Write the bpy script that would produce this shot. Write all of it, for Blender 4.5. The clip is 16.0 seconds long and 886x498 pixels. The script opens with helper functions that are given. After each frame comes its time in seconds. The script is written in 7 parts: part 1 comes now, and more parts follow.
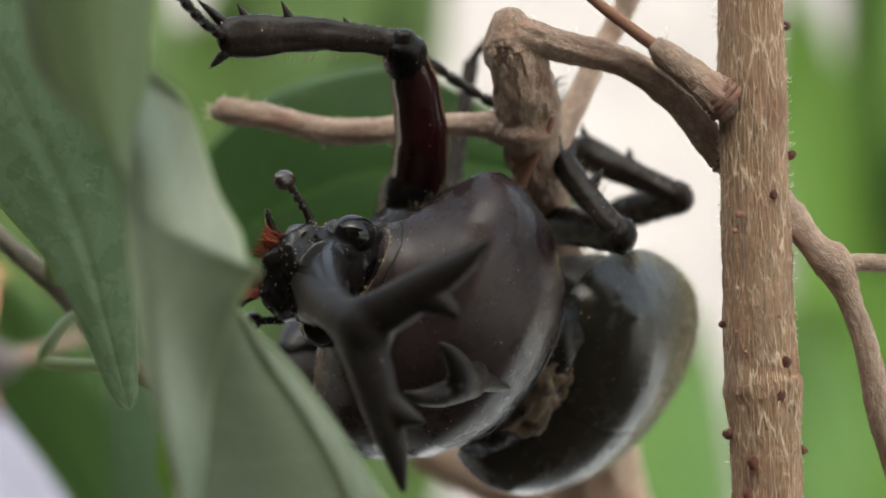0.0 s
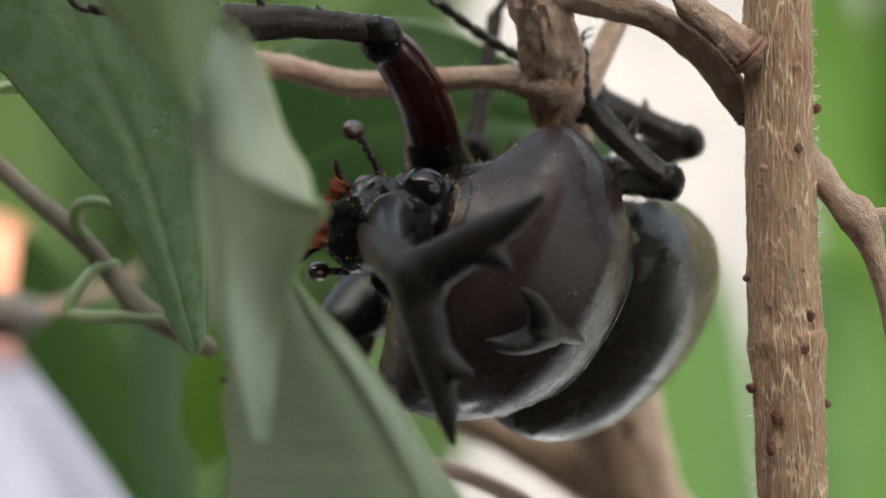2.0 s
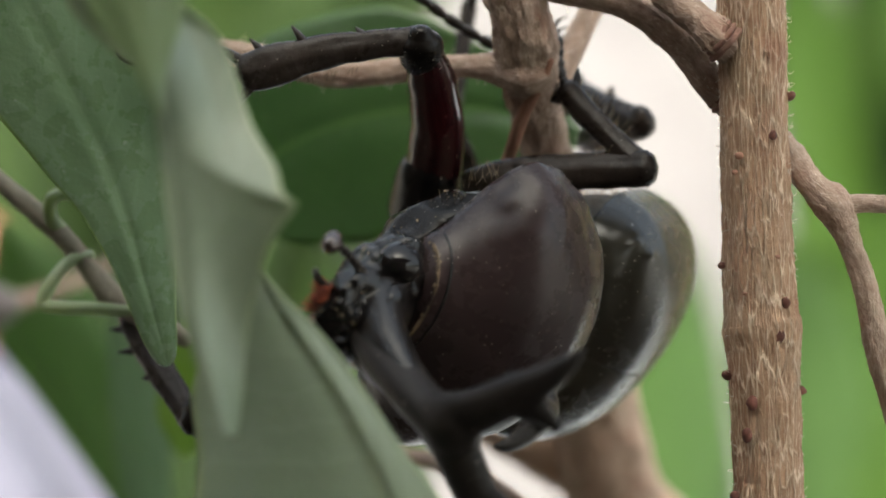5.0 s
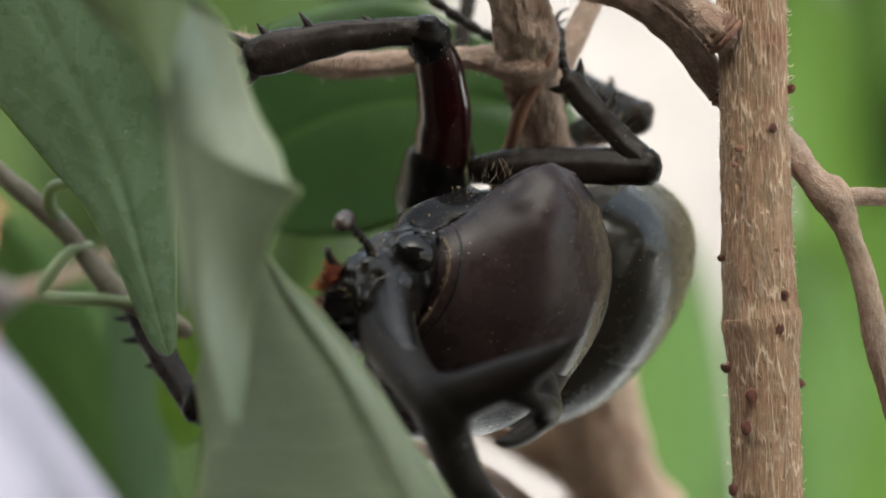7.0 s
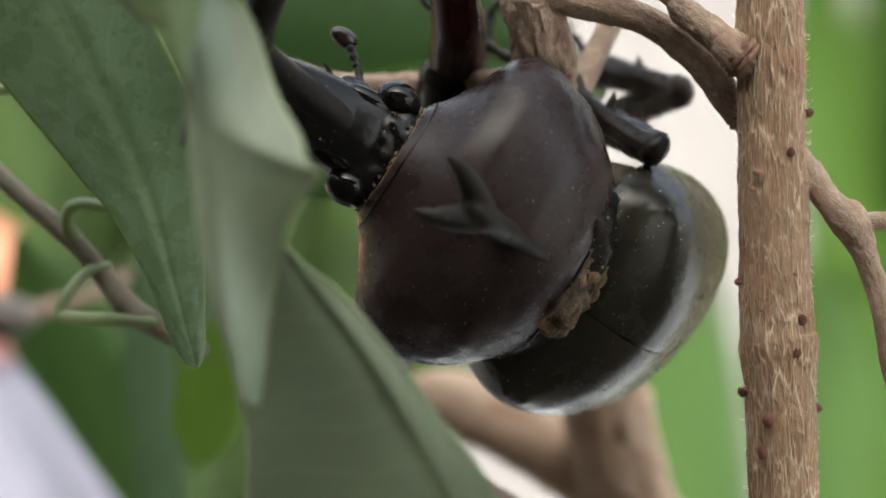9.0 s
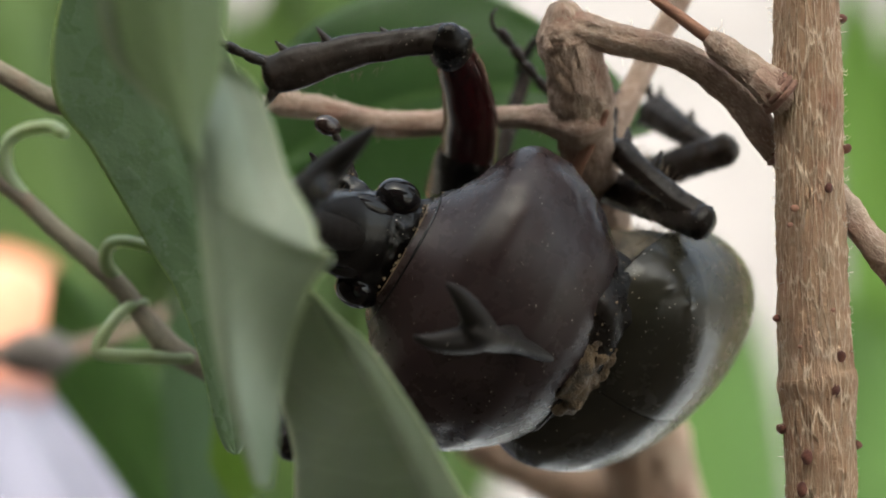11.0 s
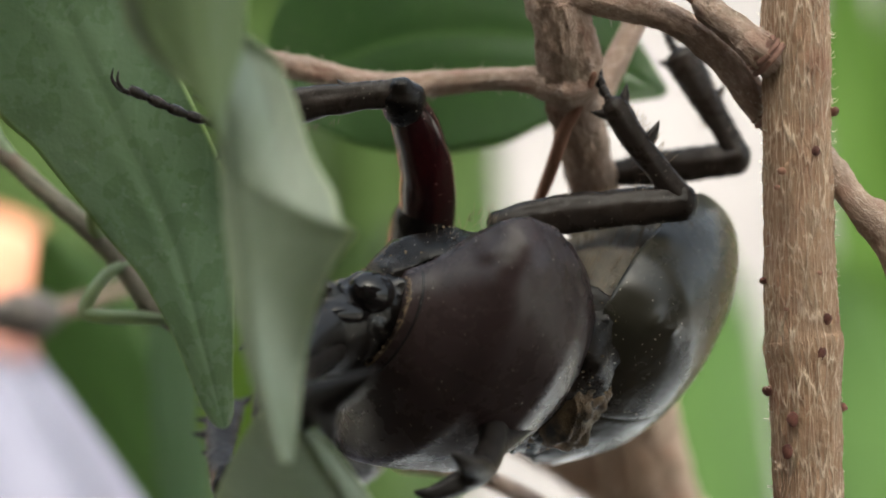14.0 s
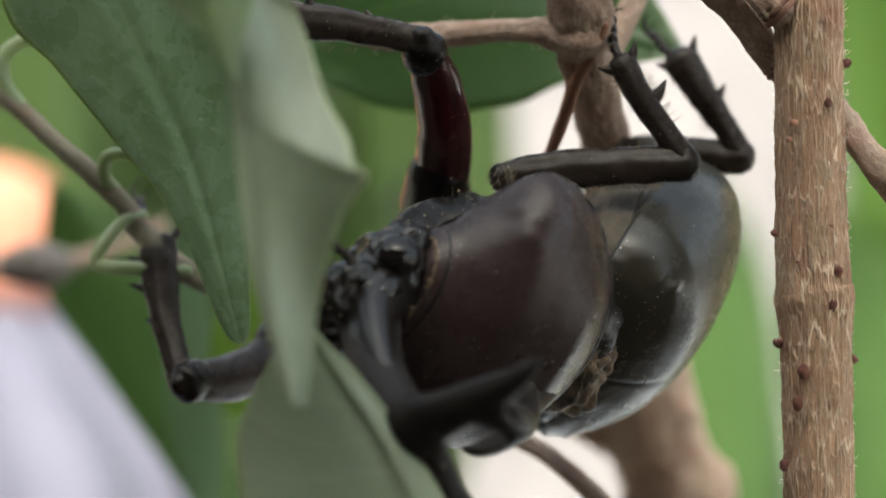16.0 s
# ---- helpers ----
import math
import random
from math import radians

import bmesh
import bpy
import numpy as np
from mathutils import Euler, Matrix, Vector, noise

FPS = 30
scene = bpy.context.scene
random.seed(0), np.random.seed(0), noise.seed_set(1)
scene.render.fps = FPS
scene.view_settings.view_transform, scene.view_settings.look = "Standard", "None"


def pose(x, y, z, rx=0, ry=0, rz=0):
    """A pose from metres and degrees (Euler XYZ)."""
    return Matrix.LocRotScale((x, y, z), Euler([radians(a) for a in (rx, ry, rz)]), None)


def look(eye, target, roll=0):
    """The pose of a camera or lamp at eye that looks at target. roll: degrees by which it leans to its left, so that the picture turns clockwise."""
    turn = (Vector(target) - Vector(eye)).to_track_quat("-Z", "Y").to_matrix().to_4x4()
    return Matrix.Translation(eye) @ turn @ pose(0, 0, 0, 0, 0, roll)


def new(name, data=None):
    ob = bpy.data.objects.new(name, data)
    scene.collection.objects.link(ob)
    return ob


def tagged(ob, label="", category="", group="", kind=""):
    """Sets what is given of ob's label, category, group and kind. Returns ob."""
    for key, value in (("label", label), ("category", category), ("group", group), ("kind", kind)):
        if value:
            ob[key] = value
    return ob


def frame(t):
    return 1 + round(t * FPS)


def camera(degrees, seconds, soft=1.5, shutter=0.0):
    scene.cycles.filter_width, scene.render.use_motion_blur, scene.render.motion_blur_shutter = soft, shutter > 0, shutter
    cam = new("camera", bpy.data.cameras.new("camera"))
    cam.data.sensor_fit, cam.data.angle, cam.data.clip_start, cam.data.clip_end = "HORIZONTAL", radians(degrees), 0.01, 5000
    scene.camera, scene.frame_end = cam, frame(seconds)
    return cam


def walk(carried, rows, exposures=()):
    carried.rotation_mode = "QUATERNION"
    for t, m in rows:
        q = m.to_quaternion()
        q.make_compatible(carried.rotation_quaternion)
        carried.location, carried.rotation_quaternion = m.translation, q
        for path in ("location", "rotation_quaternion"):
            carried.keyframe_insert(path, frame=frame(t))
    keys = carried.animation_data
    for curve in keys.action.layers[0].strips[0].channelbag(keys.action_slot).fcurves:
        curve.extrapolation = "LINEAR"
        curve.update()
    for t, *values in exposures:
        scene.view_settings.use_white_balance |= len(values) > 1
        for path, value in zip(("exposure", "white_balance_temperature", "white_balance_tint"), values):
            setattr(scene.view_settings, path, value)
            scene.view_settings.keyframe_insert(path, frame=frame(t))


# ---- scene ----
# A rhinoceros beetle on a shrub, shaded by added unseen screens; sunlit garden behind.
# ---- camera ----
cam = camera(24, 16.0, soft=1.8, shutter=0.5)
cam.data.dof.use_dof = True
cam.data.dof.focus_distance = 0.184
cam.data.dof.aperture_fstop = 16.0
walk(cam, [
    (0, pose(0, 0, 1.2, 91.594, -0.178, 0.018)), (0.5, pose(0, 0, 1.2, 91.386, -0.154, 0.039)), (1, pose(0, 0, 1.2, 91.249, -0.369, 0.360)),
    (1.5, pose(0, 0, 1.2, 90.617, -0.450, 0.567)), (2, pose(0, 0, 1.2, 90.303, -0.314, 0.672)), (2.5, pose(0, 0, 1.2, 90.466, -0.132, 0.484)),
    (3, pose(0, 0, 1.2, 90.344, -0.109, 0.706)), (3.5, pose(0, 0, 1.2, 90.313, -0.239, 0.700)), (4, pose(0, 0, 1.2, 90.206, -0.129, 0.357)),
    (4.5, pose(0, 0, 1.2, 90.243, -0.038, 0.106)), (5, pose(0, 0, 1.2, 90.000, 0.000, 0.000)), (7.5, pose(0, 0, 1.2, 89.765, -0.200, -0.020)),
    (8, pose(0, 0, 1.2, 89.750, -0.257, -0.051)), (8.5, pose(0, 0, 1.2, 90.053, -0.383, -0.023)), (9, pose(0, 0, 1.2, 90.384, -0.490, 0.458)),
    (9.5, pose(0, 0, 1.2, 91.073, -0.358, 0.608)), (10, pose(0, 0, 1.2, 91.443, -0.410, 1.123)), (12.5, pose(0, 0, 1.2, 91.033, -0.405, 1.579)),
    (13, pose(0, 0, 1.2, 90.790, -0.518, 1.500)), (13.5, pose(0, 0, 1.2, 90.443, -0.775, 1.391)), (14, pose(0, 0, 1.2, 90.335, -0.574, 1.125)),
    (14.5, pose(0, 0, 1.2, 90.068, -0.394, 0.931)), (15, pose(0, 0, 1.2, 89.864, -0.539, 1.315)), (15.5, pose(0, 0, 1.2, 89.425, -0.684, 1.432)),
    (16, pose(0, 0, 1.2, 89.002, -0.651, 1.430))])

# ---- world and sun ----
SUN_ELEV, SUN_AZ = 45, 184
world = bpy.data.worlds.new("world")
scene.world = world
world.use_nodes = True
wn = world.node_tree.nodes
sky = wn.new("ShaderNodeTexSky")
sky.sky_type = "NISHITA"
sky.sun_disc = False
sky.sun_elevation = radians(SUN_ELEV)
sky.sun_rotation = radians(SUN_AZ)
sky.dust_density = 5.0
sky.air_density = 0.9
wn["Background"].inputs["Strength"].default_value = 0.15
haze = wn.new("ShaderNodeHueSaturation")
haze.inputs["Saturation"].default_value = 0.55
world.node_tree.links.new(sky.outputs["Color"], haze.inputs["Color"])
world.node_tree.links.new(haze.outputs["Color"], wn["Background"].inputs["Color"])
sun_data = bpy.data.lights.new("sun", "SUN")
sun_data.energy = 2.2
sun_data.angle = radians(0.5)
sun_data.color = (1.0, 0.95, 0.87)
sun = new("sun", sun_data)
az, el = radians(SUN_AZ), radians(SUN_ELEV)
sun_from = Vector((math.sin(az) * math.cos(el), math.cos(az) * math.cos(el), math.sin(el)))
sun.matrix_world = look(sun_from * 20, (0, 0, 0))
scene.view_settings.exposure = 2.28
scene.view_settings.use_white_balance = True
scene.view_settings.white_balance_temperature = 6800
scene.view_settings.white_balance_tint = 1


# ---- materials ----
def material(name, color, rough=0.5, metal=0.0, coat=0.0, spec=0.5):
    m = bpy.data.materials.new(name)
    m.use_nodes = True
    b = m.node_tree.nodes["Principled BSDF"]
    b.inputs["Base Color"].default_value = (*color, 1)
    b.inputs["Roughness"].default_value = rough
    b.inputs["Metallic"].default_value = metal
    b.inputs["Coat Weight"].default_value = coat
    b.inputs["Coat Roughness"].default_value = 0.12
    b.inputs["Specular IOR Level"].default_value = spec
    b.inputs["IOR"].default_value = 1.5
    return m


class Nodes:
    """Short hands for wiring a material."""

    def __init__(self, m):
        self.t = m.node_tree
        self.b = self.t.nodes["Principled BSDF"]

    def add(self, kind, **values):
        n = self.t.nodes.new(kind)
        for k, v in values.items():
            n.inputs[k.replace("_", " ")].default_value = v
        return n

    def link(self, a, b):
        self.t.links.new(a, b)

    def place(self, scale=(1, 1, 1)):
        c = self.add("ShaderNodeTexCoord")
        p = self.add("ShaderNodeMapping")
        p.inputs["Scale"].default_value = scale
        self.link(c.outputs["Object"], p.inputs["Vector"])
        return p.outputs["Vector"]

    def noise(self, vec, scale, detail=4.0, rough=0.55):
        n = self.add("ShaderNodeTexNoise", Scale=scale, Detail=detail, Roughness=rough)
        self.link(vec, n.inputs["Vector"])
        return n.outputs["Fac"]

    def ramp(self, fac, stops):
        r = self.add("ShaderNodeValToRGB")
        e = r.color_ramp.elements
        while len(e) < len(stops):
            e.new(0.5)
        for el_, (p, c) in zip(e, stops):
            el_.position = p
            el_.color = (*c, 1) if len(c) == 3 else c
        self.link(fac, r.inputs["Fac"])
        return r.outputs["Color"]

    def bump(self, fac, strength, distance):
        u = self.add("ShaderNodeBump", Strength=strength, Distance=distance)
        self.link(fac, u.inputs["Height"])
        self.link(u.outputs["Normal"], self.b.inputs["Normal"])


def shell(name, dark, light, rough, dust=0.0, coat=0.3, fine=9000.0, bump=0.12, spec=0.3, lump=0.0, worn=0.1, reflection=None):
    """Chitin: dark and glossy, faintly pored, with a little dust."""
    m = material(name, dark, rough, coat=coat, spec=spec)
    n = Nodes(m)
    v = n.place()
    big = n.noise(v, 130, 3)
    col = n.ramp(big, [(0.35, dark), (0.65, light)])
    if reflection:
        # a dark reflection painted into the colour at the front, fading to olive rearwards
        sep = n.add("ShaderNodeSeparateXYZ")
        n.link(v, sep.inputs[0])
        reach = n.add("ShaderNodeMapRange", From_Min=reflection[0], From_Max=reflection[1])
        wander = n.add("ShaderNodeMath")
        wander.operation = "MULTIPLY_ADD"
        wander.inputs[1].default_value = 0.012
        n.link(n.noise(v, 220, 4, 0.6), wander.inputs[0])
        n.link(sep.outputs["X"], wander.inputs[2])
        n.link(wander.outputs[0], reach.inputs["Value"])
        front_dark = n.add("ShaderNodeMix")
        front_dark.data_type = "RGBA"
        n.link(reach.outputs["Result"], front_dark.inputs["Factor"])
        front_dark.inputs["A"].default_value = (0.017, 0.0155, 0.0108, 1)
        n.link(col, front_dark.inputs["B"])
        col = front_dark.outputs["Result"]
    speck = n.noise(v, 3200, 1)
    if dust > 0:
        mask = n.ramp(speck, [(0.765 - dust * 0.02, (0, 0, 0)), (0.79 - dust * 0.02, (1, 1, 1))])
        mix = n.add("ShaderNodeMix")
        mix.data_type = "RGBA"
        n.link(mask, mix.inputs["Factor"])
        n.link(col, mix.inputs["A"])
        mix.inputs["B"].default_value = (0.35, 0.32, 0.28, 1)
        col = mix.outputs["Result"]
    n.link(col, n.b.inputs["Base Color"])
    dull = n.ramp(n.noise(v, 380, 6, 0.65), [(0.3, (rough - 0.08,) * 3), (0.7, (rough + worn,) * 3)])
    if reflection:
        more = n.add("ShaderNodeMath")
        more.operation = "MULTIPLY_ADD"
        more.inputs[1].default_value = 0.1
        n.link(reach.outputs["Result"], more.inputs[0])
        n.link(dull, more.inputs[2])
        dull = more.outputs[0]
    n.link(dull, n.b.inputs["Roughness"])
    height = n.noise(v, fine, 2)
    if lump > 0:
        both = n.add("ShaderNodeMath")
        both.operation = "MULTIPLY_ADD"
        both.inputs[1].default_value = lump
        n.link(n.noise(v, 1100, 4, 0.6), both.inputs[0])
        n.link(height, both.inputs[2])
        height = both.outputs[0]
    n.bump(height, bump, 0.00006)
    return m


def bark(name, low, mid, high, cell=0.0009, tall=4.5, rough=0.85, net=1.0, base=0.25, relief=0.7, lumps=0.0, grain=(1500, 350)):
    """Bark with a net of pale, corky ridges drawn out along the wood, over a mottled ground. Coordinates: metres round and along the wood."""
    m = material(name, mid, rough, spec=0.2)
    n = Nodes(m)
    uv = n.add("ShaderNodeUVMap")

    def place(across, along):
        p = n.add("ShaderNodeMapping")
        p.inputs["Scale"].default_value = (across, along, 1)
        n.link(uv.outputs["UV"], p.inputs["Vector"])
        return p.outputs["Vector"]
    lines = []
    for size, stretch, wob, width in ((cell, tall, 0.9, 0.085), (cell * 0.62, tall * 0.8, 0.7, 0.09)):
        v = place(1 / size, 1 / (size * stretch))
        shift = n.add("ShaderNodeTexNoise", Scale=1.3, Detail=3.0, Roughness=0.6)
        n.link(v, shift.inputs["Vector"])
        bent = n.add("ShaderNodeVectorMath")
        bent.operation = "MULTIPLY_ADD"
        n.link(shift.outputs["Color"], bent.inputs[0])
        bent.inputs[1].default_value = (wob, wob, 0)
        n.link(v, bent.inputs[2])
        net_ = n.add("ShaderNodeTexVoronoi", Scale=1.0)
        net_.voronoi_dimensions = "2D"
        net_.feature = "DISTANCE_TO_EDGE"
        n.link(bent.outputs[0], net_.inputs["Vector"])
        lines.append(n.ramp(net_.outputs["Distance"], [(0.0, (1, 1, 1)), (width, (0, 0, 0))]))
    both = n.add("ShaderNodeMath")
    both.operation = "MULTIPLY_ADD"
    both.inputs[1].default_value = 0.6
    n.link(lines[1], both.inputs[0])
    n.link(lines[0], both.inputs[2])
    ground_ = n.ramp(n.noise(place(*grain), 1.0, 6, 0.7), [(0.33, low), (0.62, mid)])
    patch = n.noise(place(450, 190), 1.0, 4, 0.6)
    strength = n.add("ShaderNodeMath")
    strength.operation = "MULTIPLY"
    strength.use_clamp = True
    n.link(both.outputs[0], strength.inputs[0])
    n.link(n.ramp(patch, [(0.36, (base * net,) * 3), (0.6, (net,) * 3)]), strength.inputs[1])
    mix = n.add("ShaderNodeMix")
    mix.data_type = "RGBA"
    n.link(strength.outputs[0], mix.inputs["Factor"])
    n.link(ground_, mix.inputs["A"])
    mix.inputs["B"].default_value = (*high, 1)
    colour = mix.outputs["Result"]
    for k, (tint, share) in enumerate((((0.25, 0.105, 0.07), 0.6), ((0.21, 0.19, 0.135), 0.35))):
        # russet and grey-olive patches
        stain = n.add("ShaderNodeMix")
        stain.data_type = "RGBA"
        spot = n.noise(place((170, 260)[k], (110, 150)[k]), 1.0, 4, 0.6)
        n.link(n.ramp(spot, [(0.52, (0, 0, 0)), (0.68, (share, share, share))]), stain.inputs["Factor"])
        n.link(colour, stain.inputs["A"])
        stain.inputs["B"].default_value = (*tint, 1)
        colour = stain.outputs["Result"]
    n.link(colour, n.b.inputs["Base Color"])
    fine = n.noise(n.place(), 5200, 3, 0.6)
    add = n.add("ShaderNodeMath")
    add.operation = "MULTIPLY_ADD"
    add.inputs[1].default_value = 0.35
    n.link(fine, add.inputs[0])
    n.link(strength.outputs[0], add.inputs[2])
    if lumps:
        knob = n.add("ShaderNodeMath")
        knob.operation = "MULTIPLY_ADD"
        knob.inputs[1].default_value = lumps
        n.link(n.noise(n.place(), 1300, 5, 0.65), knob.inputs[0])
        n.link(add.outputs[0], knob.inputs[2])
        add = knob
    n.bump(add.outputs[0], relief, 0.0003)
    return m


def leaf_material(name, dark, light, rough=0.38, through_light=0.25, veins=True, vein_weight=0.1, rib_weight=0.3, edge=0.28):
    m = material(name, dark, rough, spec=0.5)
    n = Nodes(m)
    v = n.place()
    col = n.ramp(n.noise(v, 60, 3, 0.5), [(0.3, dark), (0.7, light)])
    n.link(col, n.b.inputs["Base Color"])
    fine = n.noise(v, 2600, 3)
    if veins:
        uv = n.add("ShaderNodeUVMap")
        sep = n.add("ShaderNodeSeparateXYZ")
        n.link(uv.outputs["UV"], sep.inputs[0])
        side = n.add("ShaderNodeMath")
        side.operation = "ABSOLUTE"
        n.link(sep.outputs["X"], side.inputs[0])
        lean = n.add("ShaderNodeMath")
        lean.operation = "MULTIPLY_ADD"
        lean.inputs[1].default_value = 0.22
        n.link(side.outputs[0], lean.inputs[0])
        n.link(sep.outputs["Y"], lean.inputs[2])
        wob = n.add("ShaderNodeMath")
        wob.operation = "MULTIPLY_ADD"
        wob.inputs[1].default_value = 0.16
        n.link(n.noise(v, 110, 3), wob.inputs[0])
        n.link(lean.outputs[0], wob.inputs[2])
        sine = n.add("ShaderNodeMath")
        sine.operation = "MULTIPLY"
        sine.inputs[1].default_value = 58.0
        n.link(wob.outputs[0], sine.inputs[0])
        wave = n.add("ShaderNodeMath")
        wave.operation = "SINE"
        n.link(sine.outputs[0], wave.inputs[0])
        crest = n.ramp(wave.outputs[0], [(0.9, (0, 0, 0)), (1.0, (1, 1, 1))])
        mix = n.add("ShaderNodeMix")
        mix.data_type = "RGBA"
        weight = n.add("ShaderNodeMath")
        weight.operation = "MULTIPLY"
        weight.inputs[1].default_value = vein_weight
        n.link(crest, weight.inputs[0])
        n.link(weight.outputs[0], mix.inputs["Factor"])
        n.link(col, mix.inputs["A"])
        mix.inputs["B"].default_value = tuple(min(1, c * 1.8 + 0.01) for c in light) + (1,)
        rib = n.ramp(side.outputs[0], [(0.012, (1, 1, 1)), (0.03, (0, 0, 0))])
        ribw = n.add("ShaderNodeMath")
        ribw.operation = "MULTIPLY"
        ribw.inputs[1].default_value = rib_weight
        n.link(rib, ribw.inputs[0])
        mix2 = n.add("ShaderNodeMix")
        mix2.data_type = "RGBA"
        n.link(ribw.outputs[0], mix2.inputs["Factor"])
        n.link(mix.outputs["Result"], mix2.inputs["A"])
        mix2.inputs["B"].default_value = (light[0] * 2.4, light[1] * 2.2, light[2] * 2.0, 1)
        dust = n.add("ShaderNodeMix")
        dust.data_type = "RGBA"
        n.link(n.ramp(n.noise(v, 1300, 2), [(0.68, (0, 0, 0)), (0.78, (0.48, 0.48, 0.48))]), dust.inputs["Factor"])
        n.link(mix2.outputs["Result"], dust.inputs["A"])
        dust.inputs["B"].default_value = (0.34, 0.35, 0.3, 1)
        margin = n.add("ShaderNodeMix")
        margin.data_type = "RGBA"
        n.link(n.ramp(side.outputs[0], [(0.93, (0, 0, 0)), (0.985, (edge, edge, edge))]), margin.inputs["Factor"])
        n.link(dust.outputs["Result"], margin.inputs["A"])
        margin.inputs["B"].default_value = (light[0] * 2.3, light[1] * 2.2, light[2] * 1.2, 1)
        n.link(margin.outputs["Result"], n.b.inputs["Base Color"])
        add = n.add("ShaderNodeMath")
        add.operation = "MULTIPLY_ADD"
        add.inputs[1].default_value = 0.3
        n.link(wave.outputs[0], add.inputs[0])
        n.link(fine, add.inputs[2])
        blister = n.add("ShaderNodeMath")
        blister.operation = "MULTIPLY_ADD"
        blister.inputs[1].default_value = 5.0
        n.link(n.noise(v, 300, 5, 0.65), blister.inputs[0])
        n.link(add.outputs[0], blister.inputs[2])
        n.bump(blister.outputs[0], 0.22, 0.0002)
        n.link(n.ramp(n.noise(v, 300, 4, 0.6), [(0.3, (rough - 0.05,) * 3), (0.72, (rough + 0.07,) * 3)]), n.b.inputs["Roughness"])
    else:
        n.bump(fine, 0.15, 0.0001)
    if through_light > 0:
        tr = n.add("ShaderNodeBsdfTranslucent")
        tr.inputs["Color"].default_value = (light[0] * 2.2, light[1] * 2.4, light[2] * 0.8, 1)
        mixs = n.add("ShaderNodeMixShader")
        mixs.inputs["Fac"].default_value = through_light
        outn = n.t.nodes["Material Output"]
        n.link(n.b.outputs["BSDF"], mixs.inputs[1])
        n.link(tr.outputs["BSDF"], mixs.inputs[2])
        n.link(mixs.outputs["Shader"], outn.inputs["Surface"])
    return m


def mottled(name, a, b, scale, rough=0.8, bump=0.3, distance=0.002):
    m = material(name, a, rough, spec=0.3)
    n = Nodes(m)
    v = n.place()
    f = n.noise(v, scale, 6, 0.6)
    n.link(n.ramp(f, [(0.35, a), (0.65, b)]), n.b.inputs["Base Color"])
    n.bump(n.noise(v, scale * 12, 3), bump, distance)
    return m


M_PRO = shell("brown_black_chitin", (0.0175, 0.011, 0.0108), (0.026, 0.0164, 0.016), 0.26, dust=0.6, coat=0.0, bump=0.4, spec=0.22, lump=0.4, worn=0.12)
M_HEAD = shell("black_chitin", (0.004, 0.0036, 0.0033), (0.008, 0.0066, 0.006), 0.12, dust=0.9, coat=0.0, bump=0.5, spec=0.3, lump=2.4, worn=0.12)
M_HORN = shell("dull_black_horn", (0.0115, 0.0098, 0.0088), (0.018, 0.0152, 0.0138), 0.34, dust=0.4, coat=0.0, bump=0.5, spec=0.11, lump=2.2, worn=0.12)
# the wing cases' darker front is a reflection put into their colour
M_ELY = shell("olive_black_chitin", (0.024, 0.022, 0.0145), (0.042, 0.039, 0.027), 0.2, dust=0.5, coat=0.0, bump=0.3, spec=0.3, lump=1.2, worn=0.12, reflection=(0.004, -0.02))
M_LEG = shell("dark_leg_chitin", (0.0115, 0.0088, 0.0074), (0.024, 0.018, 0.0146), 0.24, dust=0.9, coat=0.0, bump=0.55, spec=0.16, lump=2.2, worn=0.14)
M_JOINT = shell("dark_dirty_chitin", (0.004, 0.0034, 0.003), (0.01, 0.0075, 0.006), 0.18, dust=1.5, coat=0.0, bump=0.5, spec=0.14, lump=2.6, worn=0.2)
M_CRUMB = mottled("tan_crumbs", (0.05, 0.034, 0.02), (0.3, 0.22, 0.13), 1500, 0.7, 0.4, 0.0001)
M_FEMUR = shell("dark_red_chitin", (0.016, 0.0026, 0.0034), (0.033, 0.0048, 0.0062), 0.12, dust=0.2, coat=0.0, spec=0.55)
M_EYE = material("black_eye", (0.006, 0.005, 0.005), 0.05, coat=0.0, spec=0.25)
M_BELLY = mottled("hairy_brown_belly", (0.045, 0.036, 0.026), (0.1, 0.083, 0.06), 600, 0.6, 0.5, 0.0002)
M_HAIR = material("tan_hair", (0.11, 0.078, 0.042), 0.6)
M_MEMBRANE = mottled("tan_membrane", (0.006, 0.0045, 0.003), (0.2, 0.135, 0.075), 420, 0.4, 0.8, 0.0005)
M_SEAM = mottled("tan_joint_skin", (0.012, 0.008, 0.005), (0.26, 0.18, 0.1), 420, 0.5, 0.5, 0.0002)
M_ORANGE = mottled("rust_orange_bristle", (0.16, 0.03, 0.012), (0.3, 0.07, 0.03), 900, 0.5, 0.4, 0.0002)
M_CLUB = material("brown_antenna_club", (0.03, 0.016, 0.013), 0.25, coat=0.3)
M_BARK = bark("fissured_tan_bark", (0.275, 0.163, 0.1), (0.4, 0.256, 0.162), (0.73, 0.57, 0.42), 0.00078, 8.5, net=1.2, base=0.5, relief=0.8, lumps=0.4)
M_TWIG = bark("brown_twig_bark", (0.27, 0.182, 0.137), (0.46, 0.335, 0.26), (0.62, 0.51, 0.42), 0.00045, 4.0, net=0.6, base=0.3, relief=0.75, lumps=1.3, grain=(1100, 700))
M_GREY_TWIG = bark("grey_twig_bark", (0.17, 0.145, 0.105), (0.28, 0.245, 0.18), (0.38, 0.34, 0.27), 0.00045, 6.0, net=0.4, relief=0.5, lumps=1.2)
M_TRUNK = bark("pale_trunk_bark", (0.36, 0.25, 0.18), (0.5, 0.36, 0.27), (0.6, 0.47, 0.37), 0.0012, 6.0, net=0.5)
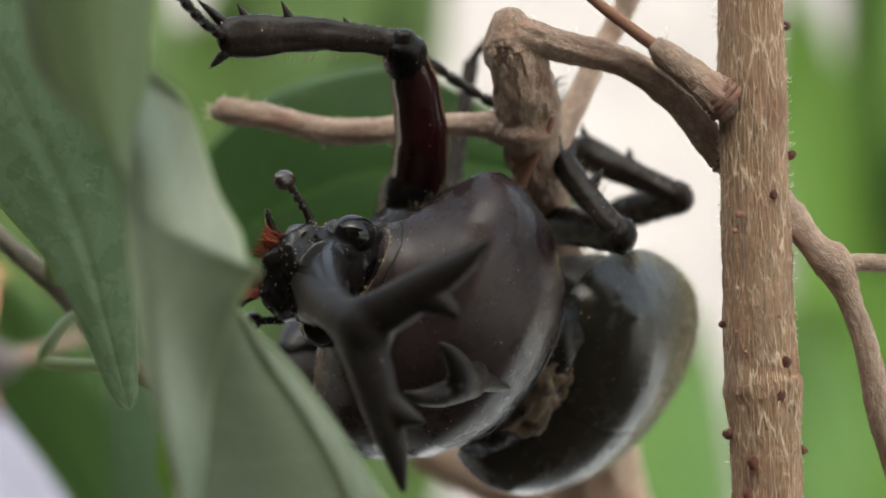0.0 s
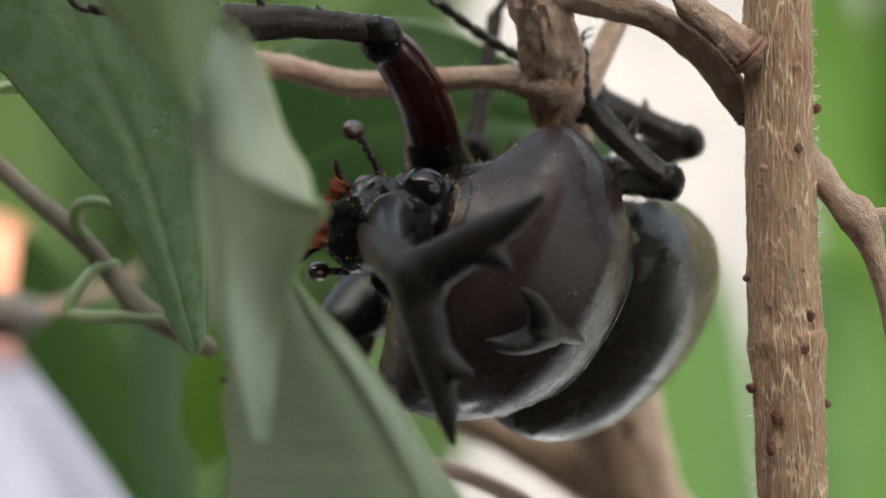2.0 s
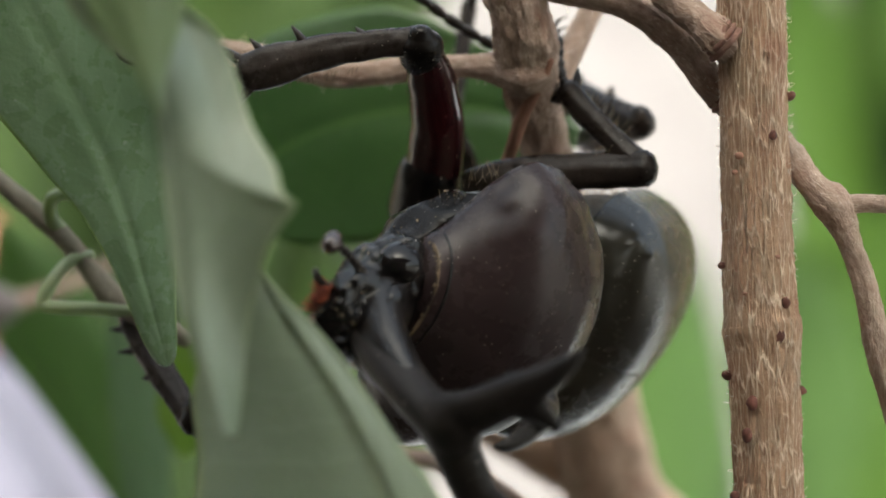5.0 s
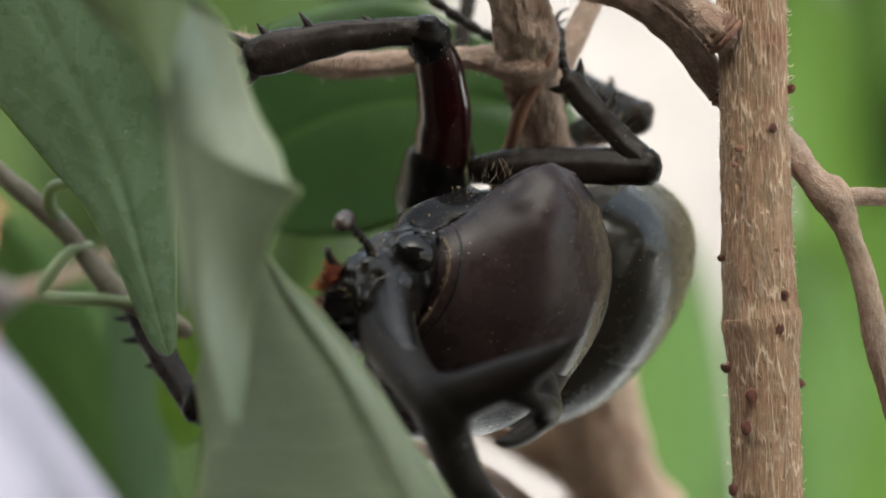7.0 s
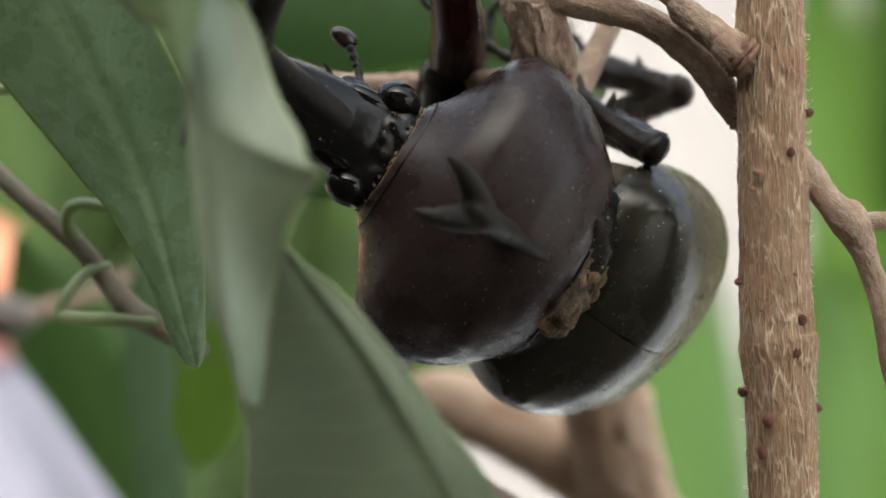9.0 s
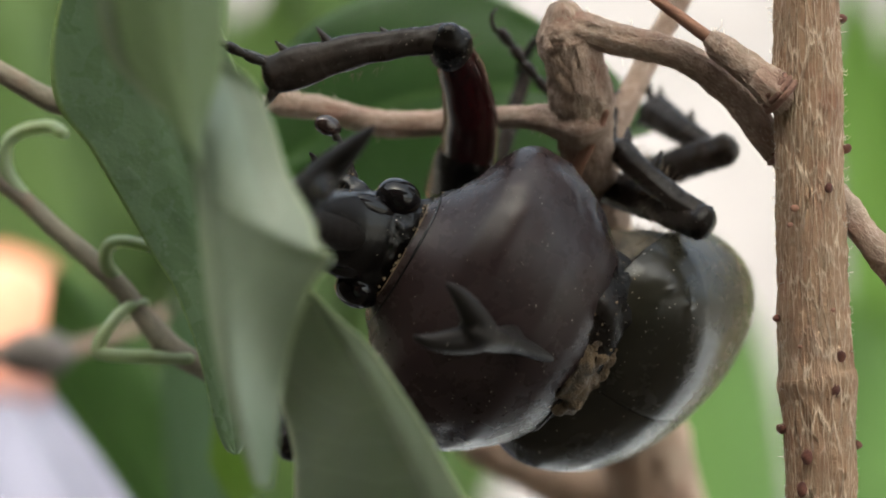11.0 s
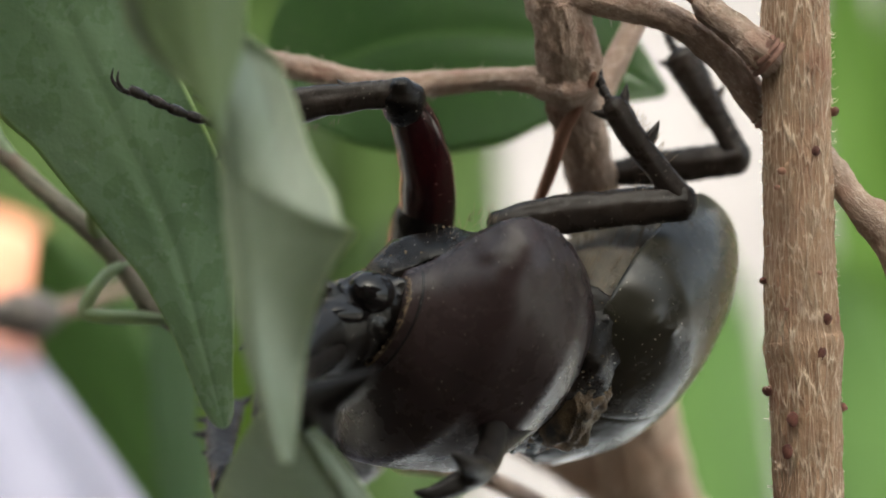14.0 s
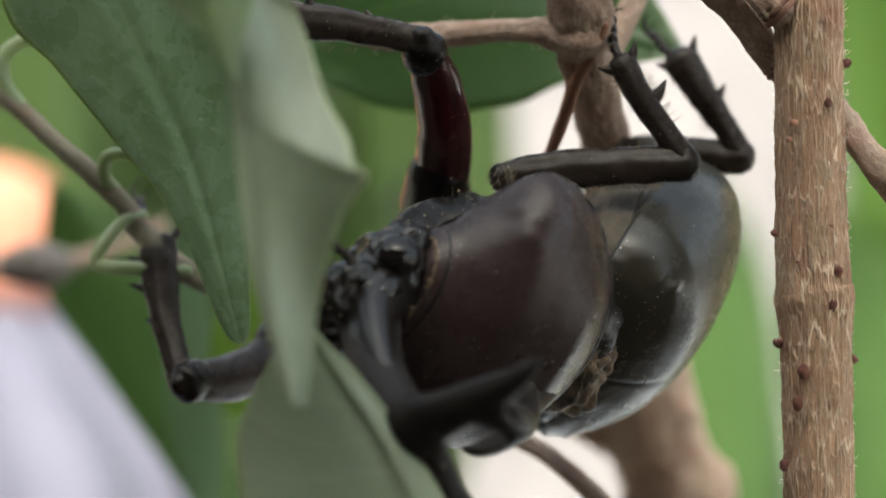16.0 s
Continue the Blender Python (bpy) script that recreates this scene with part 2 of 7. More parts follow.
M_ORANGE_TWIG = bark("young_orange_bark", (0.2, 0.095, 0.062), (0.28, 0.145, 0.1), (0.36, 0.22, 0.16), 0.0005, 4.0, net=0.4, relief=0.4)
M_COLLAR = bark("wrinkled_red_bark", (0.15, 0.075, 0.055), (0.27, 0.155, 0.115), (0.42, 0.3, 0.23), 0.0004, 2.0, net=0.5, relief=0.7, lumps=1.5)
M_LINT = material("pale_lint", (0.6, 0.52, 0.42), 0.8)
M_BUD = mottled("red_brown_bud", (0.07, 0.022, 0.015), (0.16, 0.06, 0.04), 900, 0.7, 0.5, 0.0002)
M_GREY_BUD = mottled("grey_brown_bud", (0.1, 0.088, 0.078), (0.19, 0.168, 0.15), 500, 0.8, 0.5, 0.0005)
M_PALE = leaf_material("pale_green_stalk", (0.22, 0.27, 0.155), (0.29, 0.34, 0.21), 0.4, 0.2, False)
M_LEAF_NEAR = leaf_material("grey_green_leaf", (0.155, 0.19, 0.135), (0.19, 0.228, 0.165), 0.42, 0.2, True, 0.13)
M_LEAF_TOP = leaf_material("olive_green_leaf", (0.115, 0.16, 0.078), (0.135, 0.185, 0.09), 0.5, 0.25)
M_LEAF_SIDE = leaf_material("deep_green_leaf", (0.088, 0.14, 0.079), (0.13, 0.19, 0.114), 0.27, 0.2, True, 0.13, 0.1, 0.75)
M_LEAF_YOUNG = leaf_material("yellow_green_leaf", (0.1, 0.16, 0.032), (0.125, 0.19, 0.04), 0.45, 0.45, False)
M_LEAF_BACK = leaf_material("dark_green_leaf", (0.03, 0.07, 0.02), (0.046, 0.097, 0.028), 0.36, 0.35, True, 0.12, 0.6)
M_LEAF_FAR = leaf_material("garden_green_leaf", (0.032, 0.072, 0.0105), (0.059, 0.113, 0.019), 0.45, 0.35, False)
M_LEAF_MIDDLE = leaf_material("shaded_green_leaf", (0.05, 0.095, 0.03), (0.07, 0.13, 0.04), 0.4, 0.35, False)
M_LEAF_TEAL = leaf_material("blue_green_leaf", (0.085, 0.14, 0.085), (0.11, 0.17, 0.105), 0.4, 0.3, False)
M_LEAF_MID = leaf_material("muted_green_leaf", (0.02, 0.042, 0.0085), (0.039, 0.067, 0.016), 0.45, 0.25, False)


# ---- mesh tools ----
def at(a, b, d=0.0):
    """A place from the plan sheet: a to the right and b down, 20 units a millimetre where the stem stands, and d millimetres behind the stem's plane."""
    y = 0.185 + d * 0.001
    k = y / 3688.4
    return Vector(((a - 784) * k, y, 1.2 - (b - 441) * k))


def link(name, me, mat, parent=None, label=""):
    me.materials.append(mat)
    ob = new(name, me)
    if parent is not None:
        ob.parent = parent
        if parent.name.startswith("shrub"):
            ob.matrix_parent_inverse = Matrix.Translation(-parent.location)
    return tagged(ob, label) if label else ob


def part(name, bm, mat, parent=None, label="", smooth=True):
    bmesh.ops.recalc_face_normals(bm, faces=bm.faces)
    for e in bm.edges:
        if len(e.link_faces) == 2 and e.calc_face_angle(0) > 1.1:
            e.smooth = False
    me = bpy.data.meshes.new(name)
    bm.to_mesh(me)
    bm.free()
    if smooth:
        me.polygons.foreach_set("use_smooth", [True] * len(me.polygons))
    return link(name, me, mat, parent, label)


def thing(name, where, label, category, group="", kind=""):
    ob = new(name)
    ob.location = where
    ob.empty_display_size = 0.01
    return tagged(ob, label, category, group, kind)


def curve_points(pts, n):
    """Catmull-Rom through rows of numbers."""
    p = [np.array(q, float) for q in pts]
    p = [2 * p[0] - p[1]] + p + [2 * p[-1] - p[-2]]
    out = []
    for i in range(1, len(p) - 2):
        for k in range(n):
            t = k / n
            a, b, c, d = p[i - 1], p[i], p[i + 1], p[i + 2]
            out.append(0.5 * (2 * b + (c - a) * t + (2 * a - 5 * b + 4 * c - d) * t * t + (3 * b - a - 3 * c + d) * t ** 3))
    out.append(p[-2])
    return out


def rings_mesh(bm, rings, caps=True):
    vs = [[bm.verts.new(v) for v in r] for r in rings]
    m = len(vs[0])
    for a, b in zip(vs, vs[1:]):
        for i in range(m):
            bm.faces.new((a[i], a[(i + 1) % m], b[(i + 1) % m], b[i]))
    if caps:
        bm.faces.new(vs[0][::-1])
        bm.faces.new(vs[-1])
    return vs


def tube(bm, pts, radii, n=8, sides=12, flat=1.0, side=None, relief=None, lengthwise=False):
    """Sweep a round or oval section along a smooth line. pts: places; radii: one each."""
    rows = [(*p, r) for p, r in zip(pts, radii)]
    line = curve_points(rows, n) if n > 1 else [np.array(r, float) for r in rows]
    rings = []
    gone = [0.0]
    for p, q in zip(line, line[1:]):
        gone.append(gone[-1] + float(np.linalg.norm(q[:3] - p[:3])))
    ref = Vector(side) if side is not None else Vector((0.13, 0.97, 0.2))
    for i, q in enumerate(line):
        a, b = line[max(i - 1, 0)], line[min(i + 1, len(line) - 1)]
        tan = Vector((b - a)[:3]).normalized()
        u = (ref - tan * ref.dot(tan)).normalized()
        w = tan.cross(u)
        c, r = Vector(q[:3]), max(float(q[3]), 1e-5)
        ring = []
        for k in range(sides):
            g = 2 * math.pi * k / sides
            s = r * (1 + (relief(gone[i] / 0.00022, g) if relief else 0))
            ring.append(c + u * (math.cos(g) * s * flat) + w * (math.sin(g) * s))
        rings.append(ring)
    def rounded(i, sign):
        j = i + (1 if sign < 0 else -1)
        c = sum(rings[i], Vector()) / sides
        tan = (c - sum(rings[j], Vector()) / sides).normalized()
        r = (rings[i][0] - c).length
        return [[c + (v - c) * 0.72 + tan * r * 0.55 for v in rings[i]], [c + (v - c) * 0.25 + tan * r * 0.8 for v in rings[i]]]
    a, b = rounded(0, -1), rounded(len(rings) - 1, 1)
    rings = [a[1], a[0]] + rings + b
    vs = rings_mesh(bm, rings)
    if lengthwise:
        layer = bm.loops.layers.uv.verify()
        size = 2 * math.pi * max(radii) / sides
        where, far = {}, 0.0
        for i, ring in enumerate(vs):
            far += (sum((v.co for v in ring), Vector()) - sum((v.co for v in vs[max(i - 1, 0)]), Vector())).length / sides
            for k, v in enumerate(ring):
                where[v] = (k, far)
        for f in bm.faces:
            ks = [where[v][0] for v in f.verts]
            wrap = max(ks) - min(ks) > sides / 2
            for lp in f.loops:
                k, far = where[lp.vert]
                lp[layer].uv = ((k + (sides if wrap and k < sides / 2 else 0)) * size, far)
    return bm


def ball(bm, c, r, squash=(1, 1, 1), segments=16, turn=None):
    m = Matrix.Translation(c) @ (turn or Matrix.Identity(4)) @ Matrix.Diagonal((r * squash[0], r * squash[1], r * squash[2], 1))
    bmesh.ops.create_uvsphere(bm, u_segments=segments, v_segments=max(6, segments // 2), radius=1, matrix=m)


def spline(table, x):
    """Smooth value of a small table of (place, value) at x, with no overshoot."""
    if x <= table[0][0]:
        return table[0][1]
    n = len(table)
    for i in range(n - 1):
        (x0, y0), (x1, y1) = table[i], table[i + 1]
        if x > x1:
            continue
        slope = (y1 - y0) / (x1 - x0)
        ends = []
        for j in (i, i + 1):
            if j == 0 or j == n - 1:
                ends.append(slope)
                continue
            h0, h1 = table[j][0] - table[j - 1][0], table[j + 1][0] - table[j][0]
            d0, d1 = (table[j][1] - table[j - 1][1]) / h0, (table[j + 1][1] - table[j][1]) / h1
            ends.append(0.0 if d0 * d1 <= 0 else 3 * (h0 + h1) / ((2 * h1 + h0) / d0 + (h1 + 2 * h0) / d1))
        h = x1 - x0
        t = (x - x0) / h
        return (2 * t ** 3 - 3 * t * t + 1) * y0 + (t ** 3 - 2 * t * t + t) * h * ends[0] + (3 * t * t - 2 * t ** 3) * y1 + (t ** 3 - t * t) * h * ends[1]
    return table[-1][1]


MM = 0.001


def loft(bm, x0, x1, wide, top, low, mid, steps=36, sides=64, power=2.0, dent=None):
    """A body of revolution-like sections along x, in millimetres: half width, height above and depth below the mid height."""
    rings = []
    for i in range(steps + 1):
        s = i / steps
        x = x0 + (x1 - x0) * (0.5 - 0.5 * math.cos(math.pi * s))
        w, h, d, z0 = spline(wide, x), spline(top, x), spline(low, x), spline(mid, x)
        ring = []
        for k in range(sides):
            g = 2 * math.pi * k / sides
            cs, sn = math.cos(g), math.sin(g)
            y = w * math.copysign(abs(cs) ** (2 / power), cs)
            z = z0 + (h if sn > 0 else d) * math.copysign(abs(sn) ** (2 / power), sn)
            if dent:
                y, z = dent(x, y, z)
            ring.append(Vector((x * MM, y * MM, z * MM)))
        rings.append(ring)
    rings_mesh(bm, rings)
    bmesh.ops.recalc_face_normals(bm, faces=bm.faces)
    bm.normal_update()
    return bm


# ---- ground, garden wall and added light screens ----
def slab(name, x0, x1, y0, y1, z0, z1, mat, label, category=""):
    bm = bmesh.new()
    bmesh.ops.create_cube(bm, size=1, matrix=Matrix.Translation(((x0 + x1) / 2, (y0 + y1) / 2, (z0 + z1) / 2)) @ Matrix.Diagonal((x1 - x0, y1 - y0, z1 - z0, 1)))
    ob = part(name, bm, mat, None, label, smooth=False)
    return tagged(ob, label, category or name.split("_")[0], kind="structure")


def ground():
    bm = bmesh.new()
    bmesh.ops.create_grid(bm, x_segments=60, y_segments=60, size=1)
    for v in bm.verts:
        v.co.x = math.copysign(abs(v.co.x) ** 3, v.co.x) * 400
        v.co.y = math.copysign(abs(v.co.y) ** 3, v.co.y) * 400
        v.co.z = 0
    ob = part("ground", bm, mottled("grey_gravel", (0.23, 0.225, 0.215), (0.33, 0.32, 0.305), 30, 0.9, 0.4, 0.004), None, "", False)
    return tagged(ob, "plain grey gravel ground of the garden", "ground", kind="structure")


ground()
M_PLASTER = mottled("cream_plaster", (0.132, 0.124, 0.131), (0.195, 0.184, 0.194), 3, 0.9, 0.2, 0.002)
M_SCREEN = mottled("dark_light_screen", (0.07, 0.05, 0.036), (0.12, 0.088, 0.062), 2, 0.8, 0.2, 0.002)
slab("wall_north", -6, 6, 3.2, 3.4, 0, 2.6, M_PLASTER, "sunlit cream plaster garden wall", "wall")
# unseen pale slab, added to throw a bluish reflection onto the wing cases
slab("pavement", -0.1, 4.5, 1.0, 3.2, 0.004, 0.03, mottled("pale_reflector", (0.68, 0.72, 0.8), (0.78, 0.82, 0.88), 3, 0.85, 0.2, 0.003), "unseen pale blue-grey slab added to brighten reflections from below", "pavement")
# four dark screens out of view, added to block sun and sky light
slab("floor", -1.7, 2.4, -3.2, 0.55, 0.004, 0.05, M_SCREEN, "unseen dark slab added to darken reflections from below", "floor")
slab("wall_south", -1.7, 2.4, -3.4, -3.2, 0, 2.6, M_SCREEN, "unseen dark screen added behind the camera to block light", "wall")
slab("wall_west", -1.9, -1.7, -3.4, 0.75, 0, 2.6, M_SCREEN, "unseen dark screen added to hold back light from the left", "wall")
slab("ceiling", -1.7, 2.4, -3.2, -0.9, 2.5, 2.6, M_SCREEN, "unseen dark screen added overhead to keep the sun off the shrub", "ceiling")


# ---- leaves ----
def blade(rib, left, right, fold_left=0.0, fold_right=0.0, rows=44, cols=10, wave=0.0, seed=0, facing=(0, -1, 0), crease=None, groove=0.35):
    """A leaf: midrib places (3D), half widths in mm along it, and how far each half leans back (degrees)."""
    bm = bmesh.new()
    uvl = bm.loops.layers.uv.new("UVMap")
    line = curve_points(rib, max(2, rows // (len(rib) - 1)))
    n = len(line) - 1
    face = Vector(facing)
    grid, uvs = [], {}
    for i, q in enumerate(line):
        s = i / n
        tan = Vector(line[min(i + 1, n)] - line[max(i - 1, 0)]).normalized()
        out = (face - tan * face.dot(tan)).normalized()
        across = tan.cross(out)
        row = []
        for k in range(-cols, cols + 1):
            u = k / cols
            w = spline(right, s) if u > 0 else spline(left, s)
            lean = radians(fold_right if u > 0 else fold_left)
            m = abs(u) * w * MM
            off = across * math.copysign(m * math.cos(lean), -u) - out * (m * math.sin(lean))
            p = Vector(q) + off
            ripple = noise.noise(Vector((s * 3.1 + seed, u * 1.3, seed * 1.7))) * wave * MM * abs(u) ** 1.5
            ripple += math.sin(s * 75 + abs(u) * 16) * 0.014 * MM * min(1, abs(u) * 4) * (1 - abs(u))
            p += out * (ripple - groove * MM * min(1.0, w / 5) * math.exp(-(u * 9) ** 2))
            if crease:
                p += out * crease(s, u) * MM
            v = bm.verts.new(p)
            uvs[v] = (u, s)
            row.append(v)
        grid.append(row)
    for a, b in zip(grid, grid[1:]):
        for k in range(2 * cols):
            f = bm.faces.new((a[k], a[k + 1], b[k + 1], b[k]))
            for lp in f.loops:
                lp[uvl].uv = uvs[lp.vert]
    return bm


def leaf(name, mat, parent, label, rib, left, right, **kw):
    bm = blade(rib, left, right, **kw)
    bmesh.ops.recalc_face_normals(bm, faces=bm.faces)
    me = bpy.data.meshes.new(name)
    bm.to_mesh(me)
    bm.free()
    me.polygons.foreach_set("use_smooth", [True] * len(me.polygons))
    ob = link(name, me, mat, parent, label)
    mod = ob.modifiers.new("thickness", "SOLIDIFY")
    mod.thickness = 0.00022
    mod.offset = 0
    return ob


# ---- the shrub ----
shrub = thing("shrub", (0.031, 0.187, 0.0), "leafy shrub with a tan fissured upright stem and grey-green drooping leaves", "shrub")


def stem_relief(seed, amount):
    def f(i, g):
        a = noise.noise(Vector((math.cos(g) * 2.6, math.sin(g) * 2.6, i * 0.05 + seed)))
        b = noise.noise(Vector((math.cos(g) * 7.5, math.sin(g) * 7.5, i * 0.10 + seed * 2)))
        c = noise.noise(Vector((math.cos(g) * 17, math.sin(g) * 17, i * 0.28 + seed * 3)))
        return amount * (0.5 * a + 0.8 * abs(b) - 0.3 + 0.5 * c)
    return f


def wood(name, rows, mat, label="", n=14, sides=20, amount=0.12, seed=1.0):
    """A twig through plan places: rows of (a, b, d, radius in mm)."""
    bm = bmesh.new()
    tube(bm, [at(a, b, d) for a, b, d, r in rows], [r * MM for a, b, d, r in rows], n, sides, relief=stem_relief(seed, amount), lengthwise=True)
    return part(name, bm, mat, shrub, label)


def main_stem():
    rows = [(1322, -420, 1, 2.85), (1327, -100, 1, 2.9), (1331, 60, 1, 3.1), (1334, 200, 1, 3.0), (1340, 400, 1, 3.15), (1346, 545, 1, 3.3),
            (1349, 580, 1, 3.55), (1352, 640, 1, 3.25), (1358, 800, 1, 3.1), (1364, 1000, 1, 3.2), (1375, 1300, 1, 3.4)]
    bm = bmesh.new()
    tube(bm, [at(a, b, d) for a, b, d, r in rows], [r * MM for a, b, d, r in rows], 60, 120, relief=stem_relief(3.0, 0.085), lengthwise=True)
    ob = part("stem", bm, M_BARK, shrub, "upright tan stem with fine lengthwise fissures")
    bm = bmesh.new()
    foot = at(1375, 1290, 1)
    tube(bm, [foot, foot + Vector((0.0015, 0.0, -0.35)), Vector((0.031, 0.187, -0.02))], [3.4 * MM, 5 * MM, 8 * MM], 12, 20, relief=stem_relief(5.0, 0.08), lengthwise=True)
    part("lower_stem", bm, M_BARK, shrub)
    # leaf scars and buds
    for a, b, side_, r in ((1378, 594, 0, 0.62), (1396, 170, 1, 0.55), (1291, 664, -1, 0.6), (1416, 692, 1, 0.5), (1331, 714, 0, 0.5), (1322, 770, 0, 0.5),
                           (1279, 470, -1, 0.4), (1391, 536, 0, 0.4), (1368, 240, 0, 0.35), (1388, -60, 1, 0.5), (1300, 880, 0, 0.45), (1408, 930, 1, 0.5), (1345, 960, 0, 0.5)):
        bm = bmesh.new()
        d = -1.9 if side_ == 0 else 0.5
        ball(bm, at(a, b, d), r * MM, (1, 0.9, 1.35 if side_ == 0 else 0.8), 12)
        for v in bm.verts:
            v.co += Vector((side_ * 0.1 * MM, 0, 0)) + v.normal * 0.12 * MM * noise.noise(v.co * 2500)
        part("bud", bm, M_BUD, ob)
    for a, b, r in ((1308, 276, 0.42), (1300, 305, 0.3), (1375, 455, 0.28), (1318, 520, 0.22)):
        bm = bmesh.new()
        ball(bm, at(a, b, -1.95), r * MM, (1, 0.6, 0.8), 10)
        part("lenticel", bm, M_ORANGE_TWIG, ob)
    bm = bmesh.new()
    rnd = random.Random(17)
    for k in range(300):
        b = rnd.uniform(-150, 1000)
        side_ = rnd.choice((1, 1, -1))
        a = 1331 + (b - 60) * 0.033 + side_ * rnd.uniform(50, 62)
        p = at(a, b, 1 + rnd.uniform(-1.5, 0.5))
        v = Vector((side_ * rnd.uniform(0.2, 1.0), rnd.uniform(-0.4, 0.4), rnd.uniform(-0.8, 0.8))).normalized() * rnd.uniform(0.2, 0.7) * MM
        w = Vector((rnd.uniform(-1, 1), rnd.uniform(-1, 1), rnd.uniform(-1, 1))) * 0.25 * MM
        tube(bm, [p, p + v * 0.5 + w, p + v], [0.03 * MM, 0.025 * MM, 0.015 * MM], 3, 4)
    lint = part("bark_lint", bm, M_LINT, ob, "pale loose bark fibres")
    tagged(lint, kind="stuff")
    return ob


main_stem()
ARCH = [(1335, 230, 6, 1.3), (1268, 160, 4, 1.45), (1200, 75, 4, 1.45), (1110, 8, 4, 1.4), (1000, -20, 4, 1.45), (930, -38, 4, 1.7), (893, -30, 4, 1.9)]
arch_twig = wood("arched_branch", ARCH, M_TWIG, "arched brown branch", n=40, sides=44, amount=0.17, seed=2)
SIDE = [(1335, 120, 2.0, 1.5), (1275, 68, -0.5, 1.75), (1240, 40, 0, 1.45), (1180, -5, 1, 1.3), (1165, -18, 1, 1.1)]
side_twig = wood("side_twig", SIDE, M_TWIG, "short knotted twig", n=40, sides=36, amount=0.2, seed=3)
wood("young_twig", [(1170, -14, 1, 0.62), (1110, -58, 1, 0.55), (1050, -105, 1, 0.5), (960, -190, 2, 0.45)], M_ORANGE_TWIG, "thin orange-brown young twig", seed=4)
wood("forked_branch", [(898, -66, 4, 1.7), (905, -30, 5, 2.85), (918, 25, 6, 2.75), (932, 90, 8, 2.95), (945, 180, 12, 2.5), (975, 300, 24, 2.5)],
     M_TWIG, "thick brown branch that forks near its top", n=40, sides=60, amount=0.17, seed=5)
wood("rear_trunk", [(970, 280, 22, 2.3), (1010, 500, 48, 4.0), (1050, 720, 66, 5.4), (1092, 900, 78, 6.0), (1130, 1150, 90, 6.5)],
     M_TRUNK, "pale brown trunk behind", n=24, sides=44, amount=0.2, seed=5)
wood("slanting_branch", [(715, 668, 79, 2.4), (760, 680, 78, 3.8), (890, 735, 76, 4.8), (1045, 825, 76, 5.0), (1150, 930, 80, 5.4)], M_TRUNK, "thick slanting branch", n=14, sides=24, amount=0.12, seed=15)
LEVEL = [(940, 128, 8, 2.6), (893, 122, 9, 1.75), (850, 118, 10, 1.2), (790, 118, 13, 1.1), (700, 126, 15, 1.25), (600, 132, 15, 1.35), (540, 122, 15, 1.2), (470, 104, 15, 1.25), (400, 95, 15, 1.3), (385, 96, 15, 1.0)]
level_twig = wood("level_branch", LEVEL,
     M_TWIG, "level brown branch with a broken end", n=40, sides=30, amount=0.19, seed=6)
wood("rear_twig", [(1150, -200, 18, 1.0), (1110, -105, 20, 1.15), (1060, -10, 20, 1.15), (1005, 105, 18, 1.2), (975, 180, 16, 1.1)], M_TWIG, "thin branch behind", seed=7)
wood("thin_spur", [(974, 108, 6.4, 0.4), (950, 158, 7.6, 0.6), (922, 212, 10, 0.65), (902, 275, 13, 0.65), (876, 345, 17, 0.6)], M_ORANGE_TWIG, "thin reddish-brown twig grown along the branch", sides=14, seed=8)
wood("outer_twig", [(1345, 220, 3, 1.3), (1395, 275, 2, 1.45), (1440, 330, 1, 1.3), (1475, 365, 1, 1.75), (1500, 420, 1, 1.15), (1532, 510, 1, 1.1), (1555, 620, 1, 1.2), (1580, 720, 2, 1.0), (1620, 860, 2, 1.0)],
     M_TWIG, "brown twig branching outward from the stem", n=26, sides=32, amount=0.17, seed=9)
wood("outer_spur", [(1480, 366, 1, 1.1), (1530, 360, 1, 0.85), (1600, 362, 1, 0.8), (1720, 350, 1, 0.8)], M_TWIG, "", seed=10)
wood("left_twig", [(-180, 175, 19, 0.95), (-60, 268, 18, 0.95), (0, 322, 17, 0.95), (100, 408, 16, 1.05), (150, 465, 16, 1.0), (195, 520, 16, 1.3), (240, 552, 16, 1.2), (330, 600, 17, 0.9)], M_GREY_TWIG, "grey-brown twig slanting down behind the leaves", seed=11)
wood("upper_left_twig", [(-220, -20, 10, 1.0), (-104, 41, 10, 1.0), (-20, 88, 10, 1.1), (20, 100, 10, 1.2)], M_GREY_TWIG, "", seed=12)
wood("low_twig", [(640, 800, 40, 0.9), (760, 815, 32, 0.9), (850, 850, 28, 0.95), (905, 885, 24, 1.0), (990, 960, 20, 1.0)], M_TWIG, "", seed=13)
wood("far_twig", [(-300, 560, 110, 1.6), (-60, 542, 110, 1.6), (0, 540, 110, 1.5), (40, 532, 112, 1.2), (130, 500, 115, 1.0), (240, 450, 120, 0.9)], M_TWIG, "", seed=14)


